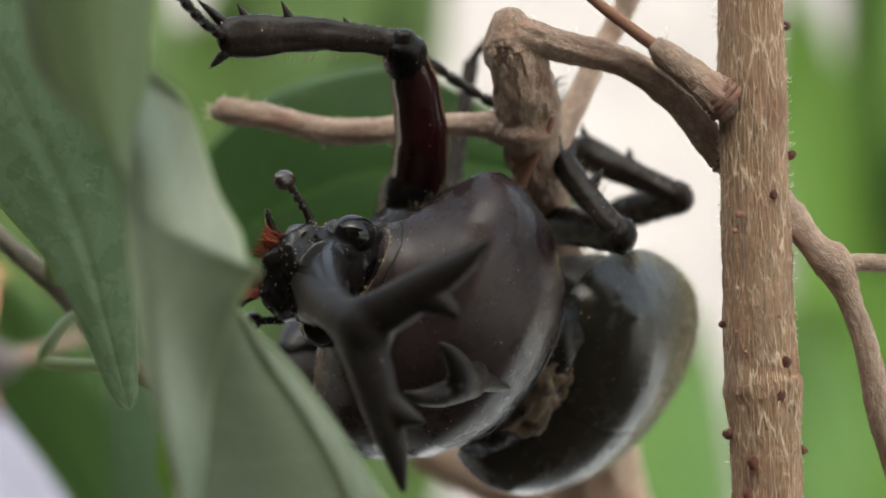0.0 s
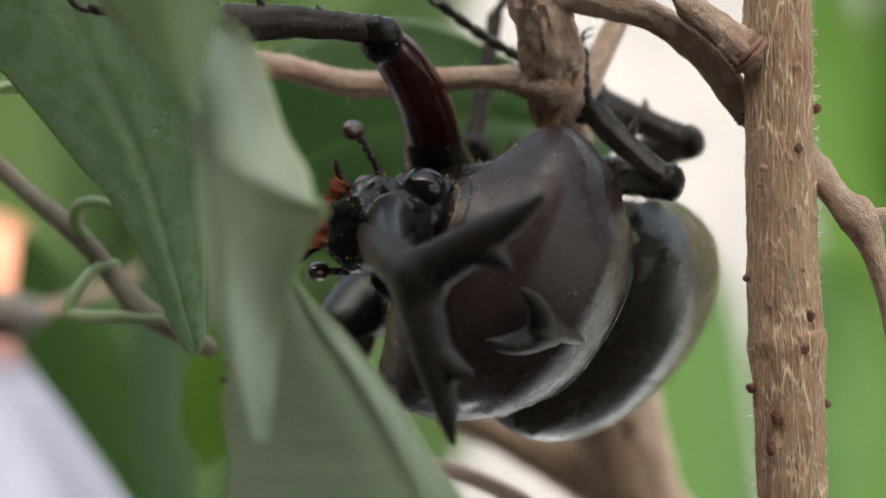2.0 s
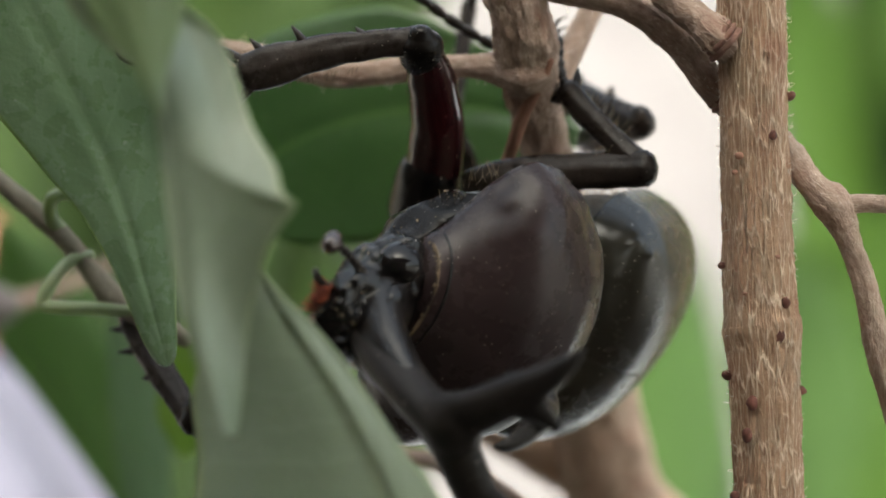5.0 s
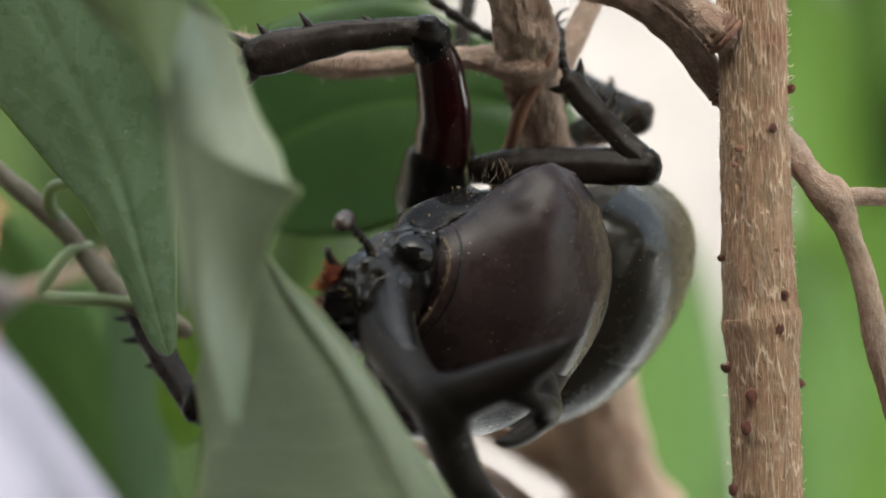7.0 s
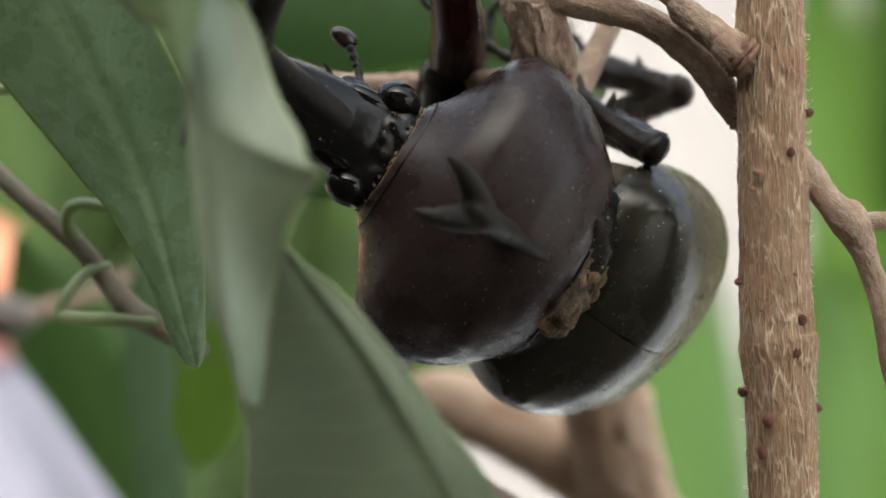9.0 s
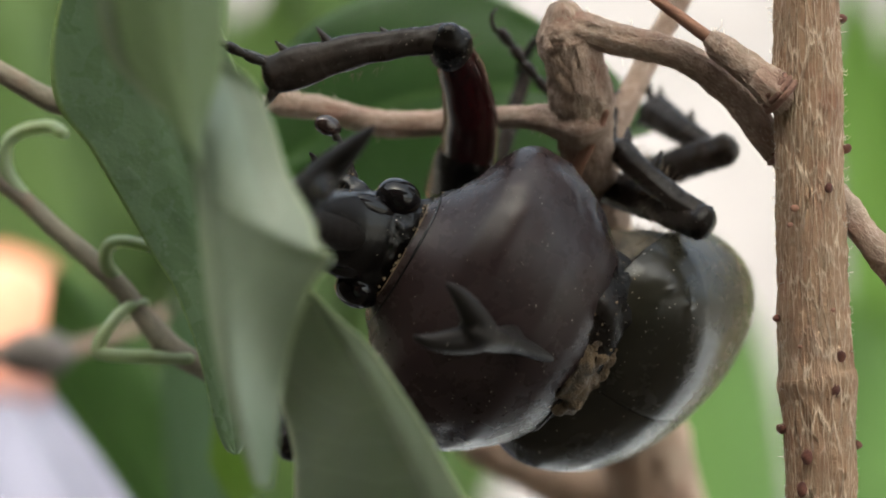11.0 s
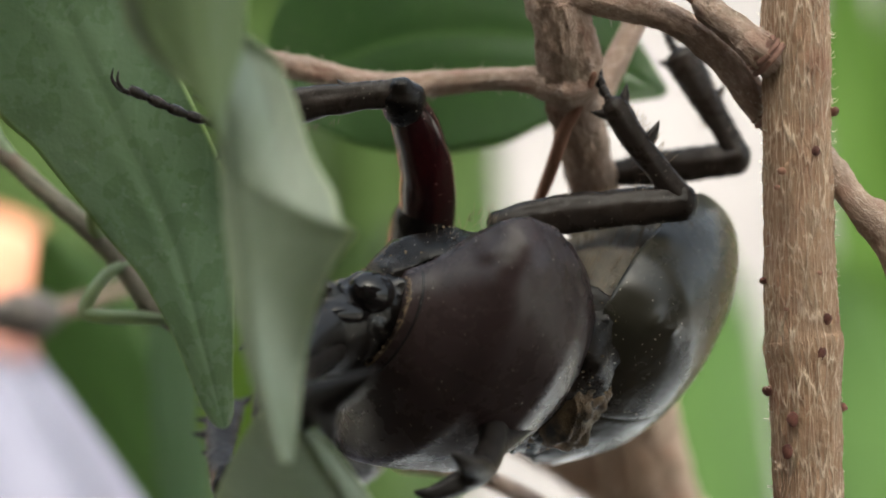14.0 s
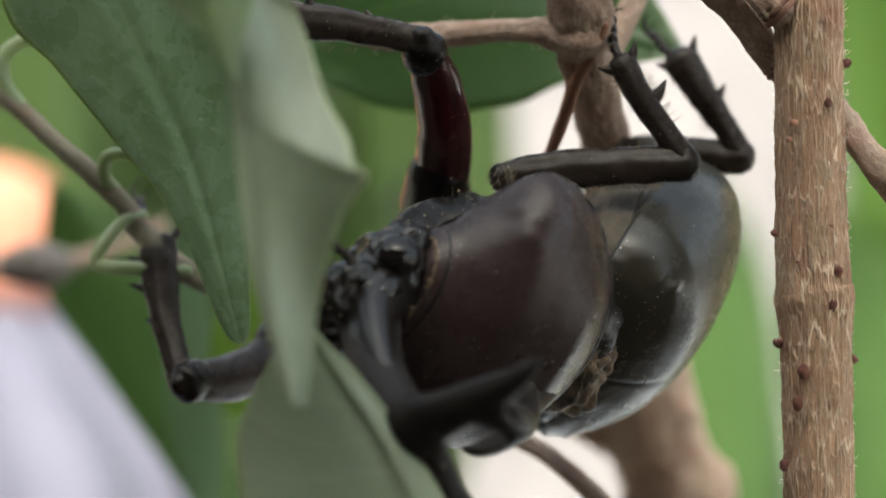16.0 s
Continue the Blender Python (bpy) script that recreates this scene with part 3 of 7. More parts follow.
def twig_lint(parent, rows, count, seed, fray=0):
    rnd = random.Random(seed)
    bm = bmesh.new()
    line = curve_points([(*at(a, b, d), r * MM) for a, b, d, r in rows], 12)
    for k in range(count + fray):
        q = line[rnd.randrange(len(line))] if k < count else line[-1]
        g = rnd.uniform(0, 2 * math.pi)
        out = Vector((0.3 * math.cos(g), math.cos(g) - 0.4, math.sin(g))).normalized()
        if k >= count:
            out = Vector((-1.0, rnd.uniform(-0.5, 0.5), rnd.uniform(-0.7, 0.7))).normalized()
        p = Vector(q[:3]) + out * float(q[3]) * 0.9
        v = (out + Vector((rnd.uniform(-0.7, 0.7), rnd.uniform(-0.4, 0.4), rnd.uniform(-0.7, 0.7)))) * rnd.uniform(0.2, 0.75) * MM
        w = Vector((rnd.uniform(-1, 1), rnd.uniform(-1, 1), rnd.uniform(-1, 1))) * 0.2 * MM
        tube(bm, [p, p + v * 0.5 + w, p + v], [0.03 * MM, 0.024 * MM, 0.014 * MM], 3, 4)
    tagged(part("bark_lint", bm, M_LINT, parent, "pale loose bark fibres"), kind="stuff")


def loop_stalk(name, rows):
    bm = bmesh.new()
    tube(bm, [at(*r[:3]) for r in rows], [r[3] * 1.9 * MM for r in rows], 10, 12)
    return part(name, bm, M_PALE, shrub, "pale green looped leaf stalk")


def collar(parent, a, b, d, r, along, seed):
    """Wrinkled rings of reddish bark where a twig leaves the stem."""
    axis = Vector(along).normalized()
    bm = bmesh.new()
    for k in range(4):
        c = at(a, b, d) + axis * (0.55 * k * MM)
        rr = r * (1.12 - 0.09 * k) * MM
        u = axis.orthogonal().normalized()
        w = axis.cross(u)
        ring = [c + (u * math.cos(g) + w * math.sin(g)) * rr * (1 + 0.16 * noise.noise(Vector((math.cos(g) * 2, math.sin(g) * 2, k + seed)))) for g in [2 * math.pi * j / 28 for j in range(29)]]
        tube(bm, ring, [0.34 * MM * (0.8 + 0.4 * abs(noise.noise(q * 900))) for q in ring], 1, 8, side=axis)
    part("bark_collar", bm, M_COLLAR, parent, "wrinkled reddish bark collar")


collar(side_twig, 1286, 76, -0.4, 1.62, (-1, -0.1, 0.85), 1.0)
collar(arch_twig, 1286, 176, 4.4, 1.35, (-0.75, 0.0, 0.8), 4.0)
twig_lint(level_twig, LEVEL, 130, 31, 26)
twig_lint(arch_twig, ARCH, 130, 32)
twig_lint(side_twig, SIDE, 40, 33)
bm = bmesh.new()
ball(bm, at(-26, 541, 110), 3.3 * MM, (1.7, 1, 1), 18)
for v in bm.verts:
    v.co += v.normal * 0.8 * MM * noise.noise(v.co * 260)
part("bud", bm, M_GREY_BUD, shrub, "grey-brown swollen bud")
loop_stalk("leaf_stalk", [(240, 550, 15, 0.32), (170, 546, 15, 0.36), (100, 544, 14, 0.36), (76, 535, 14, 0.36), (92, 500, 14, 0.34), (125, 462, 15, 0.32), (160, 452, 16, 0.3)])
loop_stalk("leaf_stalk", [(165, 350, 14, 0.3), (120, 342, 14, 0.32), (92, 352, 14, 0.34), (90, 385, 15, 0.36), (110, 412, 16, 0.42), (125, 430, 16, 0.4)])
loop_stalk("leaf_stalk", [(-55, 270, 18, 0.4), (-90, 220, 18, 0.38), (-92, 172, 18, 0.36), (-62, 146, 18, 0.34), (-15, 138, 17, 0.34), (10, 150, 16, 0.32)])


def near_crease(s, u):
    # a ridge runs out to the corner: above it the wide side lies flat, below it the blade turns away beyond a straight fold
    if u <= 0:
        return 0.0
    edge = 0.5 + 0.13 * u
    lean = max(0.0, u - 0.16) * 1.35
    return -17.0 * min(max(0.0, s - edge), 0.3) * lean - 13.0 * min(max(0.0, edge - s), 0.25) * min(1.0, u * 1.7)


near_leaf = leaf("leaf", M_LEAF_NEAR, shrub, "large grey-green leaf with a folded edge, hanging", [at(170, -420, -35), at(215, -120, -35), at(282, 130, -35), at(305, 360, -36), at(335, 560, -37), at(395, 770, -38)],
                 [(0, 2.0), (0.25, 5.5), (0.33, 3.8), (0.4, 1.2), (0.55, 0.5), (0.8, 0.5), (1, 0.1)],
                 [(0, 1.5), (0.27, 1.8), (0.36, 4.6), (0.48, 6.1), (0.57, 7.9), (0.61, 8.1), (0.635, 9.0), (0.66, 8.0), (0.69, 6.9), (0.75, 5.5), (0.9, 2.2), (1, 0.1)],
                 fold_left=14, fold_right=-10, wave=0.5, seed=2, crease=near_crease, rows=180, cols=32, groove=0.08)
top_leaf = leaf("leaf", M_LEAF_TOP, shrub, "olive-green pointed leaf hanging in front", [at(205, -560, -39), at(215, -300, -39), at(228, -100, -39), at(248, 60, -39), at(268, 150, -39), at(284, 205, -38.5)],
                [(0, 2), (0.3, 4.4), (0.52, 3.6), (0.6, 2.3), (0.69, 1.1), (0.8, 0.6), (1, 0.05)], [(0, 2), (0.3, 4.4), (0.52, 3.6), (0.6, 2.9), (0.69, 1.9), (0.8, 0.9), (1, 0.05)], fold_left=10, fold_right=24, wave=0.5, seed=4)
low_leaf = leaf("leaf", M_LEAF_NEAR, shrub, "pale grey-green leaf below the beetle", [at(455, 480, -25), at(520, 585, -25), at(590, 690, -26), at(655, 810, -27), at(730, 980, -28), at(800, 1180, -27)],
                [(0, 0.2), (0.03, 2.6), (0.1, 6.0), (0.2, 9.8), (0.4, 12.8), (0.6, 15.5), (0.85, 9), (1, 1)], [(0, 0.3), (0.1, 0.7), (0.2, 1.5), (0.4, 2.0), (0.6, 2.5), (0.8, 3.8), (0.9, 3.0), (1, 0.5)],
                fold_left=8, fold_right=12, wave=0.5, seed=5, rows=90, cols=16)
side_leaf = leaf("leaf", M_LEAF_SIDE, shrub, "deep green pointed leaf with pale veins", [at(-60, -330, 2), at(0, -100, 3), at(90, 90, 4), at(190, 300, 5), at(260, 520, 5), at(298, 648, 5)],
                 [(0, 2), (0.3, 9.8), (0.4, 8.0), (0.5, 6.5), (0.58, 5.3), (0.66, 3.6), (0.76, 2.3), (0.92, 1.55), (0.97, 1.1), (0.99, 0.7), (1, 0.1)], [(0, 2), (0.3, 7.1), (0.55, 7.2), (0.75, 3.6), (0.86, 2.0), (0.95, 1.2), (0.985, 0.7), (1, 0.1)],
                 fold_left=8, fold_right=9, wave=0.7, seed=7, rows=120, cols=18)
back_leaf = leaf("leaf", M_LEAF_BACK, shrub, "broad dark green leaf behind the level branch", [at(1040, 250, 34), at(900, 200, 37), at(760, 190, 40), at(600, 220, 43), at(460, 290, 45), at(340, 380, 46)],
                 [(0, 0.5), (0.2, 5.2), (0.27, 6.4), (0.42, 10.3), (0.5, 12.2), (0.65, 12.5), (0.8, 10.8), (0.93, 5.5), (1, 0.4)], [(0, 0.5), (0.2, 8), (0.4, 12.5), (0.6, 13.5), (0.8, 10.5), (0.93, 5), (1, 0.4)],
                 fold_left=10, fold_right=-6, wave=1.0, seed=9, rows=60, cols=12)
leaf("leaf", M_LEAF_MIDDLE, shrub, "dark green leaf hanging in the shade", [at(0, 400, 125), at(60, 540, 128), at(130, 700, 130), at(220, 880, 132), at(330, 1080, 134)],
     [(0, 1), (0.3, 7.5), (0.5, 5), (0.75, 2.2), (1, 0.3)], [(0, 1), (0.3, 8), (0.6, 8), (0.85, 6), (1, 0.3)], fold_left=8, fold_right=10, wave=1.2, seed=11)
leaf("leaf", M_LEAF_TEAL, shrub, "blue-green leaf hanging in the shade", [at(215, 430, 100), at(230, 560, 102), at(245, 720, 104), at(265, 900, 106), at(280, 1080, 106)],
     [(0, 0.5), (0.3, 3.6), (0.6, 3.8), (1, 0.3)], [(0, 0.5), (0.3, 3.6), (0.6, 3.8), (1, 0.3)], fold_left=8, fold_right=10, wave=0.8, seed=13)
leaf("leaf", M_LEAF_YOUNG, shrub, "young yellow-green leaf", [at(360, 540, 60), at(340, 640, 60), at(330, 720, 60), at(326, 810, 60)],
     [(0, 0.4), (0.35, 3.6), (0.7, 3.6), (0.9, 1.8), (1, 0.2)], [(0, 0.4), (0.35, 3.6), (0.7, 4.2), (0.9, 2.4), (1, 0.2)], fold_left=8, fold_right=10, wave=0.5, seed=15)


# ---- the garden behind ----
def broad_plant(name, label, base, leaves, seed, mat, spread, low, high, size, step=0.0, other=None, wide=1.0):
    """Broad upright leaves on thin stalks, filling a stretch of the garden."""
    rnd = random.Random(seed)
    p = thing(name, base, label, "plant", "garden plants")
    for k in range(leaves):
        x = -spread + 2 * spread * (k + 0.5) / leaves + rnd.uniform(-0.02, 0.02)
        y = rnd.uniform(-0.12, 0.12)
        z = rnd.uniform(low, high)
        if step and k >= leaves * step:
            z += 0.12
        elif step:
            z = low
        h = rnd.uniform(0.8, 1.2) * size
        lean = rnd.uniform(-0.25, 0.25)
        bm = bmesh.new()
        tube(bm, [Vector((x * 0.2, y * 0.3, 0)), Vector((x * 0.7, y, z * 0.5)), Vector((x, y, z))], [0.008, 0.006, 0.004], 8, 8)
        part("stalk", bm, mat, p)
        green = mat if other is None or k % 3 else other
        rib = [Vector((x, y, z)), Vector((x + lean * h * 0.3, y - 0.02, z + h * 0.4)), Vector((x + lean * h * 0.7, y - 0.04, z + h * 0.8)), Vector((x + lean * h, y - 0.08, z + h))]
        w = h * rnd.uniform(95, 150) * wide
        leaf("leaf", green, p, "", rib, [(0, 4), (0.3, w), (0.6, w), (0.9, w * 0.35), (1, 2)], [(0, 4), (0.3, w), (0.6, w), (0.9, w * 0.35), (1, 2)],
             fold_left=16, fold_right=16, wave=12, seed=seed + k, rows=18, cols=4, facing=(rnd.uniform(-0.5, 0.5), -1, rnd.uniform(0, 0.4)))
    return p


bright = broad_plant("garden_plant", "tall bright green broad-leaved plant in sunlight", (0.425, 1.75, 0), 14, 21, M_LEAF_FAR, 0.185, 0.74, 1.1, 0.5, 0.24, M_LEAF_MIDDLE, 0.82)
# one tall stalk arches over towards the wall
bm = bmesh.new()
tube(bm, [Vector((-0.02, 0.1, 0)), Vector((-0.05, 0.16, 0.9)), Vector((-0.1, 0.2, 1.5)), Vector((-0.14, 0.2, 1.62))], [0.009, 0.007, 0.005, 0.004], 8, 8)
part("stalk", bm, M_LEAF_FAR, bright)
leaf("leaf", M_LEAF_FAR, bright, "", [Vector(q) for q in ((-0.1, 0.2, 1.6), (-0.18, 0.19, 1.585), (-0.26, 0.17, 1.555), (-0.34, 0.14, 1.54))], [(0, 4), (0.3, 52), (0.6, 56), (0.9, 22), (1, 2)], [(0, 4), (0.3, 52), (0.6, 56), (0.9, 22), (1, 2)],
     fold_left=12, fold_right=12, wave=8, seed=77, rows=18, cols=4, facing=(0, -1, 0.3))
leaf("leaf", M_LEAF_FAR, bright, "", [Vector(q) for q in ((-0.04, 0.05, 1.1), (-0.055, 0.04, 1.25), (-0.065, 0.02, 1.4), (-0.07, 0.0, 1.62))], [(0, 4), (0.3, 24), (0.6, 26), (0.9, 12), (1, 2)], [(0, 4), (0.3, 24), (0.6, 26), (0.9, 12), (1, 2)],
     fold_left=12, fold_right=12, wave=8, seed=78, rows=18, cols=4)
broad_plant("garden_plant", "tall mid-green broad-leaved plant beside the wall", (-0.26, 1.75, 0), 18, 35, M_LEAF_MID, 0.24, 0.75, 1.15, 0.42)
broad_plant("garden_plant", "tall olive-green broad-leaved plant beside the wall", (-0.18, 1.95, 0), 9, 58, M_LEAF_MID, 0.075, 0.98, 1.14, 0.5)
broad_plant("garden_plant", "tall olive-green broad-leaved plant beside the wall", (-0.46, 1.7, 0), 9, 63, M_LEAF_MID, 0.15, 0.9, 1.1, 0.5)
broad_plant("garden_plant", "low green broad-leaved plant beside the wall", (-0.2, 1.4, 0), 8, 47, M_LEAF_MID, 0.15, 0.75, 1.1, 0.3)


def hedge(name, label, x0, x1, y, high, seed):
    """Dense small leaves on a dark core, along the wall; added out of view to be reflected green."""
    rnd = random.Random(seed)
    p = thing(name, ((x0 + x1) / 2, y, 0), label, "hedge")
    half = (x1 - x0) / 2
    verts, faces = [], []
    for k in range(2600):
        c = Vector((rnd.uniform(-half, half), rnd.uniform(-0.22, 0.0), rnd.uniform(0.05, high)))
        tip = Vector((rnd.uniform(-1, 1), rnd.uniform(-0.8, 0.3), rnd.uniform(-0.9, 0.6))).normalized()
        wide = tip.cross(Vector((rnd.uniform(-1, 1), -1, rnd.uniform(-1, 1)))).normalized()
        up = wide.cross(tip)
        h, w = rnd.uniform(0.07, 0.12), rnd.uniform(0.022, 0.035)
        b = len(verts)
        verts += [c, c + tip * h * 0.5 + wide * w + up * 0.008, c + tip * h, c + tip * h * 0.5 - wide * w + up * 0.008, c + tip * h * 0.5]
        faces += [(b, b + 1, b + 4), (b + 1, b + 2, b + 4), (b + 2, b + 3, b + 4), (b + 3, b, b + 4)]
    me = bpy.data.meshes.new("foliage")
    me.from_pydata([tuple(v) for v in verts], [], faces)
    tagged(link("foliage", me, M_LEAF_MID, p), kind="stuff")
    bm = bmesh.new()
    bmesh.ops.create_grid(bm, x_segments=int(half * 16), y_segments=int(high * 8), size=1)
    for v in bm.verts:
        v.co = Vector((v.co.x * half, 0.02 + 0.05 * noise.noise(v.co * 6), (v.co.y * 0.5 + 0.5) * high))
    part("branches", bm, M_TWIG, p)
    return p


# both stand outside the view, added to replace white wall in the beetle's reflections
hedge("hedge", "unseen leafy screen added for green reflections, before the garden wall", -3.4, -0.62, 2.4, 2.5, 5)
hedge("hedge", "unseen leafy screen added for green reflections, before the garden wall", 0.72, 3.4, 2.4, 2.5, 6)


def tall_jar():
    # made-up jar that stands in for an unidentified lavender and coral patch
    j = thing("stand_in_jar", (-0.298, 0.92, 0), "tall fluted lavender jar with a coral lip, stand-in for an unidentified pale patch", "jar")
    prof = [(0.0, 0.12), (0.1, 0.15), (0.5, 0.19), (0.95, 0.185), (1.09, 0.15), (1.16, 0.1)]
    bm = bmesh.new()
    rings_mesh(bm, [[Vector((spline(prof, z) * (1 + 0.035 * math.cos(14 * g)) * math.cos(g), spline(prof, z) * (1 + 0.035 * math.cos(14 * g)) * math.sin(g), z)) for g in [2 * math.pi * k / 168 for k in range(168)]] for z in [1.16 * i / 40 for i in range(41)]])
    part("body", bm, mottled("lavender_glaze", (0.1, 0.1, 0.135), (0.14, 0.135, 0.178), 9, 0.35, 0.1, 0.002), j, "lavender-grey glazed body")
    bm = bmesh.new()
    prof = [(1.155, 0.1), (1.17, 0.108), (1.195, 0.106), (1.212, 0.098), (1.22, 0.08)]
    rings_mesh(bm, [[Vector((spline(prof, z) * math.cos(g), spline(prof, z) * math.sin(g), z)) for g in [2 * math.pi * k / 48 for k in range(48)]] for z in [1.155 + 0.065 * i / 16 for i in range(17)]])
    part("lip", bm, mottled("coral_glaze", (0.52, 0.19, 0.12), (0.62, 0.28, 0.19), 12, 0.4, 0.1, 0.002), j, "coral-orange glazed lip")
    return j


tall_jar()


# ---- the beetle ----
beetle = thing("beetle", (0.008, 0.19, 1.195), "large glossy black-brown male rhinoceros beetle hanging from a branch", "beetle")


def melt(ob, voxel, times):
    """Blend the overlapping pieces of one mesh into a single smooth skin."""
    m = ob.modifiers.new("blend", "REMESH")
    m.mode = "VOXEL"
    m.voxel_size = voxel * MM
    m.use_smooth_shade = True
    m = ob.modifiers.new("soften", "SMOOTH")
    m.iterations = times
    m.factor = 0.5
    return ob


def crumbs(parent, spots, seed, low=0.07, high=0.2):
    """Grains of tan dirt caught in the joints; spots in metres."""
    rnd = random.Random(seed)
    verts, faces = [], []
    for p in spots:
        r = rnd.uniform(low, high) * MM
        b = len(verts)
        for q in ((1, 0, 0), (-1, 0, 0), (0, 1, 0), (0, -1, 0), (0, 0, 1), (0, 0, -1)):
            verts.append(tuple(Vector(p) + Vector(q) * r * rnd.uniform(0.6, 1.3)))
        faces += [tuple(b + k for k in f) for f in ((0, 2, 4), (2, 1, 4), (1, 3, 4), (3, 0, 4), (2, 0, 5), (1, 2, 5), (3, 1, 5), (0, 3, 5))]
    me = bpy.data.meshes.new("dirt")
    me.from_pydata(verts, [], faces)
    tagged(link("dirt", me, M_CRUMB, parent, "tan grains of dirt"), kind="stuff")


def make_pronotum():
    wide = [(-10.7, 7.0), (-10.5, 7.8), (-10.1, 8.5), (-9.2, 9.7), (-7.3, 11.6), (-4.7, 13.5), (-1, 14.9), (1.6, 15.2), (3.8, 13.7), (5.4, 10.3), (7.0, 7.5), (8.0, 6.3), (8.4, 5.7)]
    top = [(-10.7, 4.0), (-10.5, 4.8), (-9.6, 6.0), (-7.5, 8.1), (-4, 10.1), (1, 10.4), (3.5, 9.2), (5.8, 6.9), (7.4, 5.3), (8.4, 4.3)]
    low = [(-10.7, 2.2), (-9, 2.6), (-3, 2.8), (3, 3.0), (6, 3.2), (8.4, 3.4)]
    mid = [(-10.7, -1.2), (0, -2.2), (5, -1.5), (8.4, -0.6)]

    def dent(x, y, z):
        if z > 0:
            r = math.hypot(x + 4, abs(y) - 11.5)
            z -= 0.5 * math.exp(-(r / 2.2) ** 2)
        return y, z
    bm = bmesh.new()
    loft(bm, -10.7, 8.4, wide, top, low, mid, 90, 150, 1.9, dent)
    for v in bm.verts:
        edge = min(1.0, max(0.0, (abs(v.co.y) / MM - 7.5) / 4))
        v.co += v.normal * MM * (0.08 * noise.noise(v.co * 260) + edge * (0.2 * noise.noise(v.co * 480) + 0.07 * noise.noise(v.co * 1300)))
    ob = part("pronotum", bm, M_PRO, beetle, "smooth domed brown-black thorax shield")
    # raised rim along front and rear edges
    for name, x, k in (("rear_rim", -10.5, 1.0), ("front_rim", 7.7, 0.98), ("neck_membrane", 8.35, 0.95)):
        bm = bmesh.new()
        w, h, d, z0 = (spline(q, x) for q in (wide, top, low, mid))
        pts = [Vector((x * MM, w * k * math.cos(g) * MM, (z0 + (h if math.sin(g) > 0 else d) * k * math.sin(g)) * MM)) for g in [math.pi * (-0.25 + 1.5 * j / 40 if x < 0 else j / 40) for j in range(41)]]
        tube(bm, pts, [(0.22 if x < 0 else 0.14) * MM] * 41, 1, 8, side=(1, 0.05, 0.02))
        part(name, bm, M_SEAM if name == "neck_membrane" else M_HEAD, ob)
    bm = bmesh.new()
    tube(bm, [Vector(q) * MM for q in ((-2.9, 0, 7.0), (-2.6, 0, 8.3), (-2.2, 0, 9.6), (-1.2, 0, 12.0), (0.5, 0, 13.9), (1.8, 0, 14.9))], [q * MM for q in (1.3, 1.25, 1.2, 1.15, 1.3, 1.1)], 8, 18)
    tube(bm, [Vector(q) * MM for q in ((-7.5, 0, 5.4), (-5.2, 0, 7.6), (-3.2, 0, 9.2), (-1.6, 0, 11.0), (0.2, 0, 13.2))], [q * MM for q in (0.8, 0.9, 1.1, 1.2, 1.0)], 8, 16, flat=0.8, side=(0, 1, 0))
    for s in (-1, 1):
        tube(bm, [Vector((x, s * y, z)) * MM for x, y, z in ((0.6, 0.3, 14.0), (2.4, 1.4, 15.1), (4.2, 2.3, 15.8), (5.7, 2.6, 15.9))], [q * MM for q in (1.35, 1.15, 0.75, 0.25)], 8, 14, flat=0.8, side=(0, 0, 1))
    melt(part("thoracic_horn", bm, M_HORN, ob, "short forked horn"), 0.22, 6)
    bm = bmesh.new()
    loft(bm, -8, 9.2, [(-8, 5), (-4, 9), (1, 10.6), (4, 9.6), (7, 7.2), (9.2, 4.5)], [(-8, 1), (9.2, 1)], [(-8, 2.5), (-3, 4.6), (3, 6.2), (6.5, 6.6), (9.2, 3.6)], [(-8, -2.4), (0, -3.2), (9.2, -2.0)], 24, 44, 2.0)
    for v in bm.verts:
        v.co += v.normal * (0.8 * noise.noise(v.co * 420) + 0.35 * noise.noise(v.co * 1200)) * MM
    rnd = random.Random(23)
    spots = [v.co + v.normal * 0.05 * MM for v in bm.verts if rnd.random() < 0.16]
    part("prosternum", bm, M_JOINT, ob, "rough dark underside of the thorax")
    for k in range(70):
        g, x = math.pi * rnd.uniform(-0.05, 1.05), rnd.uniform(8.2, 8.8)
        w, h, z0 = spline(wide, x) * 0.95, spline(top, x) * 0.95, spline(mid, x)
        spots.append(Vector((x, w * math.cos(g), z0 + h * math.sin(g))) * MM)
    crumbs(ob, spots, 24)
    # sparse hairs at the shoulders of the shield
    bm = bmesh.new()
    rnd = random.Random(4)
    for s in (-1, 1):
        for k in range(70):
            x = rnd.uniform(2, 8.2)
            w = spline(wide, x)
            z = spline(mid, x) - rnd.uniform(2.4, 4.6)
            p = Vector((x, s * (w - 1.6) * 0.86, z)) * MM
            v = Vector((rnd.uniform(-0.2, 0.6), s * rnd.uniform(0.2, 1), rnd.uniform(-0.9, -0.1))).normalized() * rnd.uniform(0.4, 1.1) * MM
            tube(bm, [p, p + v * 0.6, p + v + Vector((0, 0, -0.15 * MM))], [0.028 * MM, 0.022 * MM, 0.008 * MM], 1, 4)
    part("hair_fringe", bm, M_HAIR, ob, "short tan hairs")
    return ob


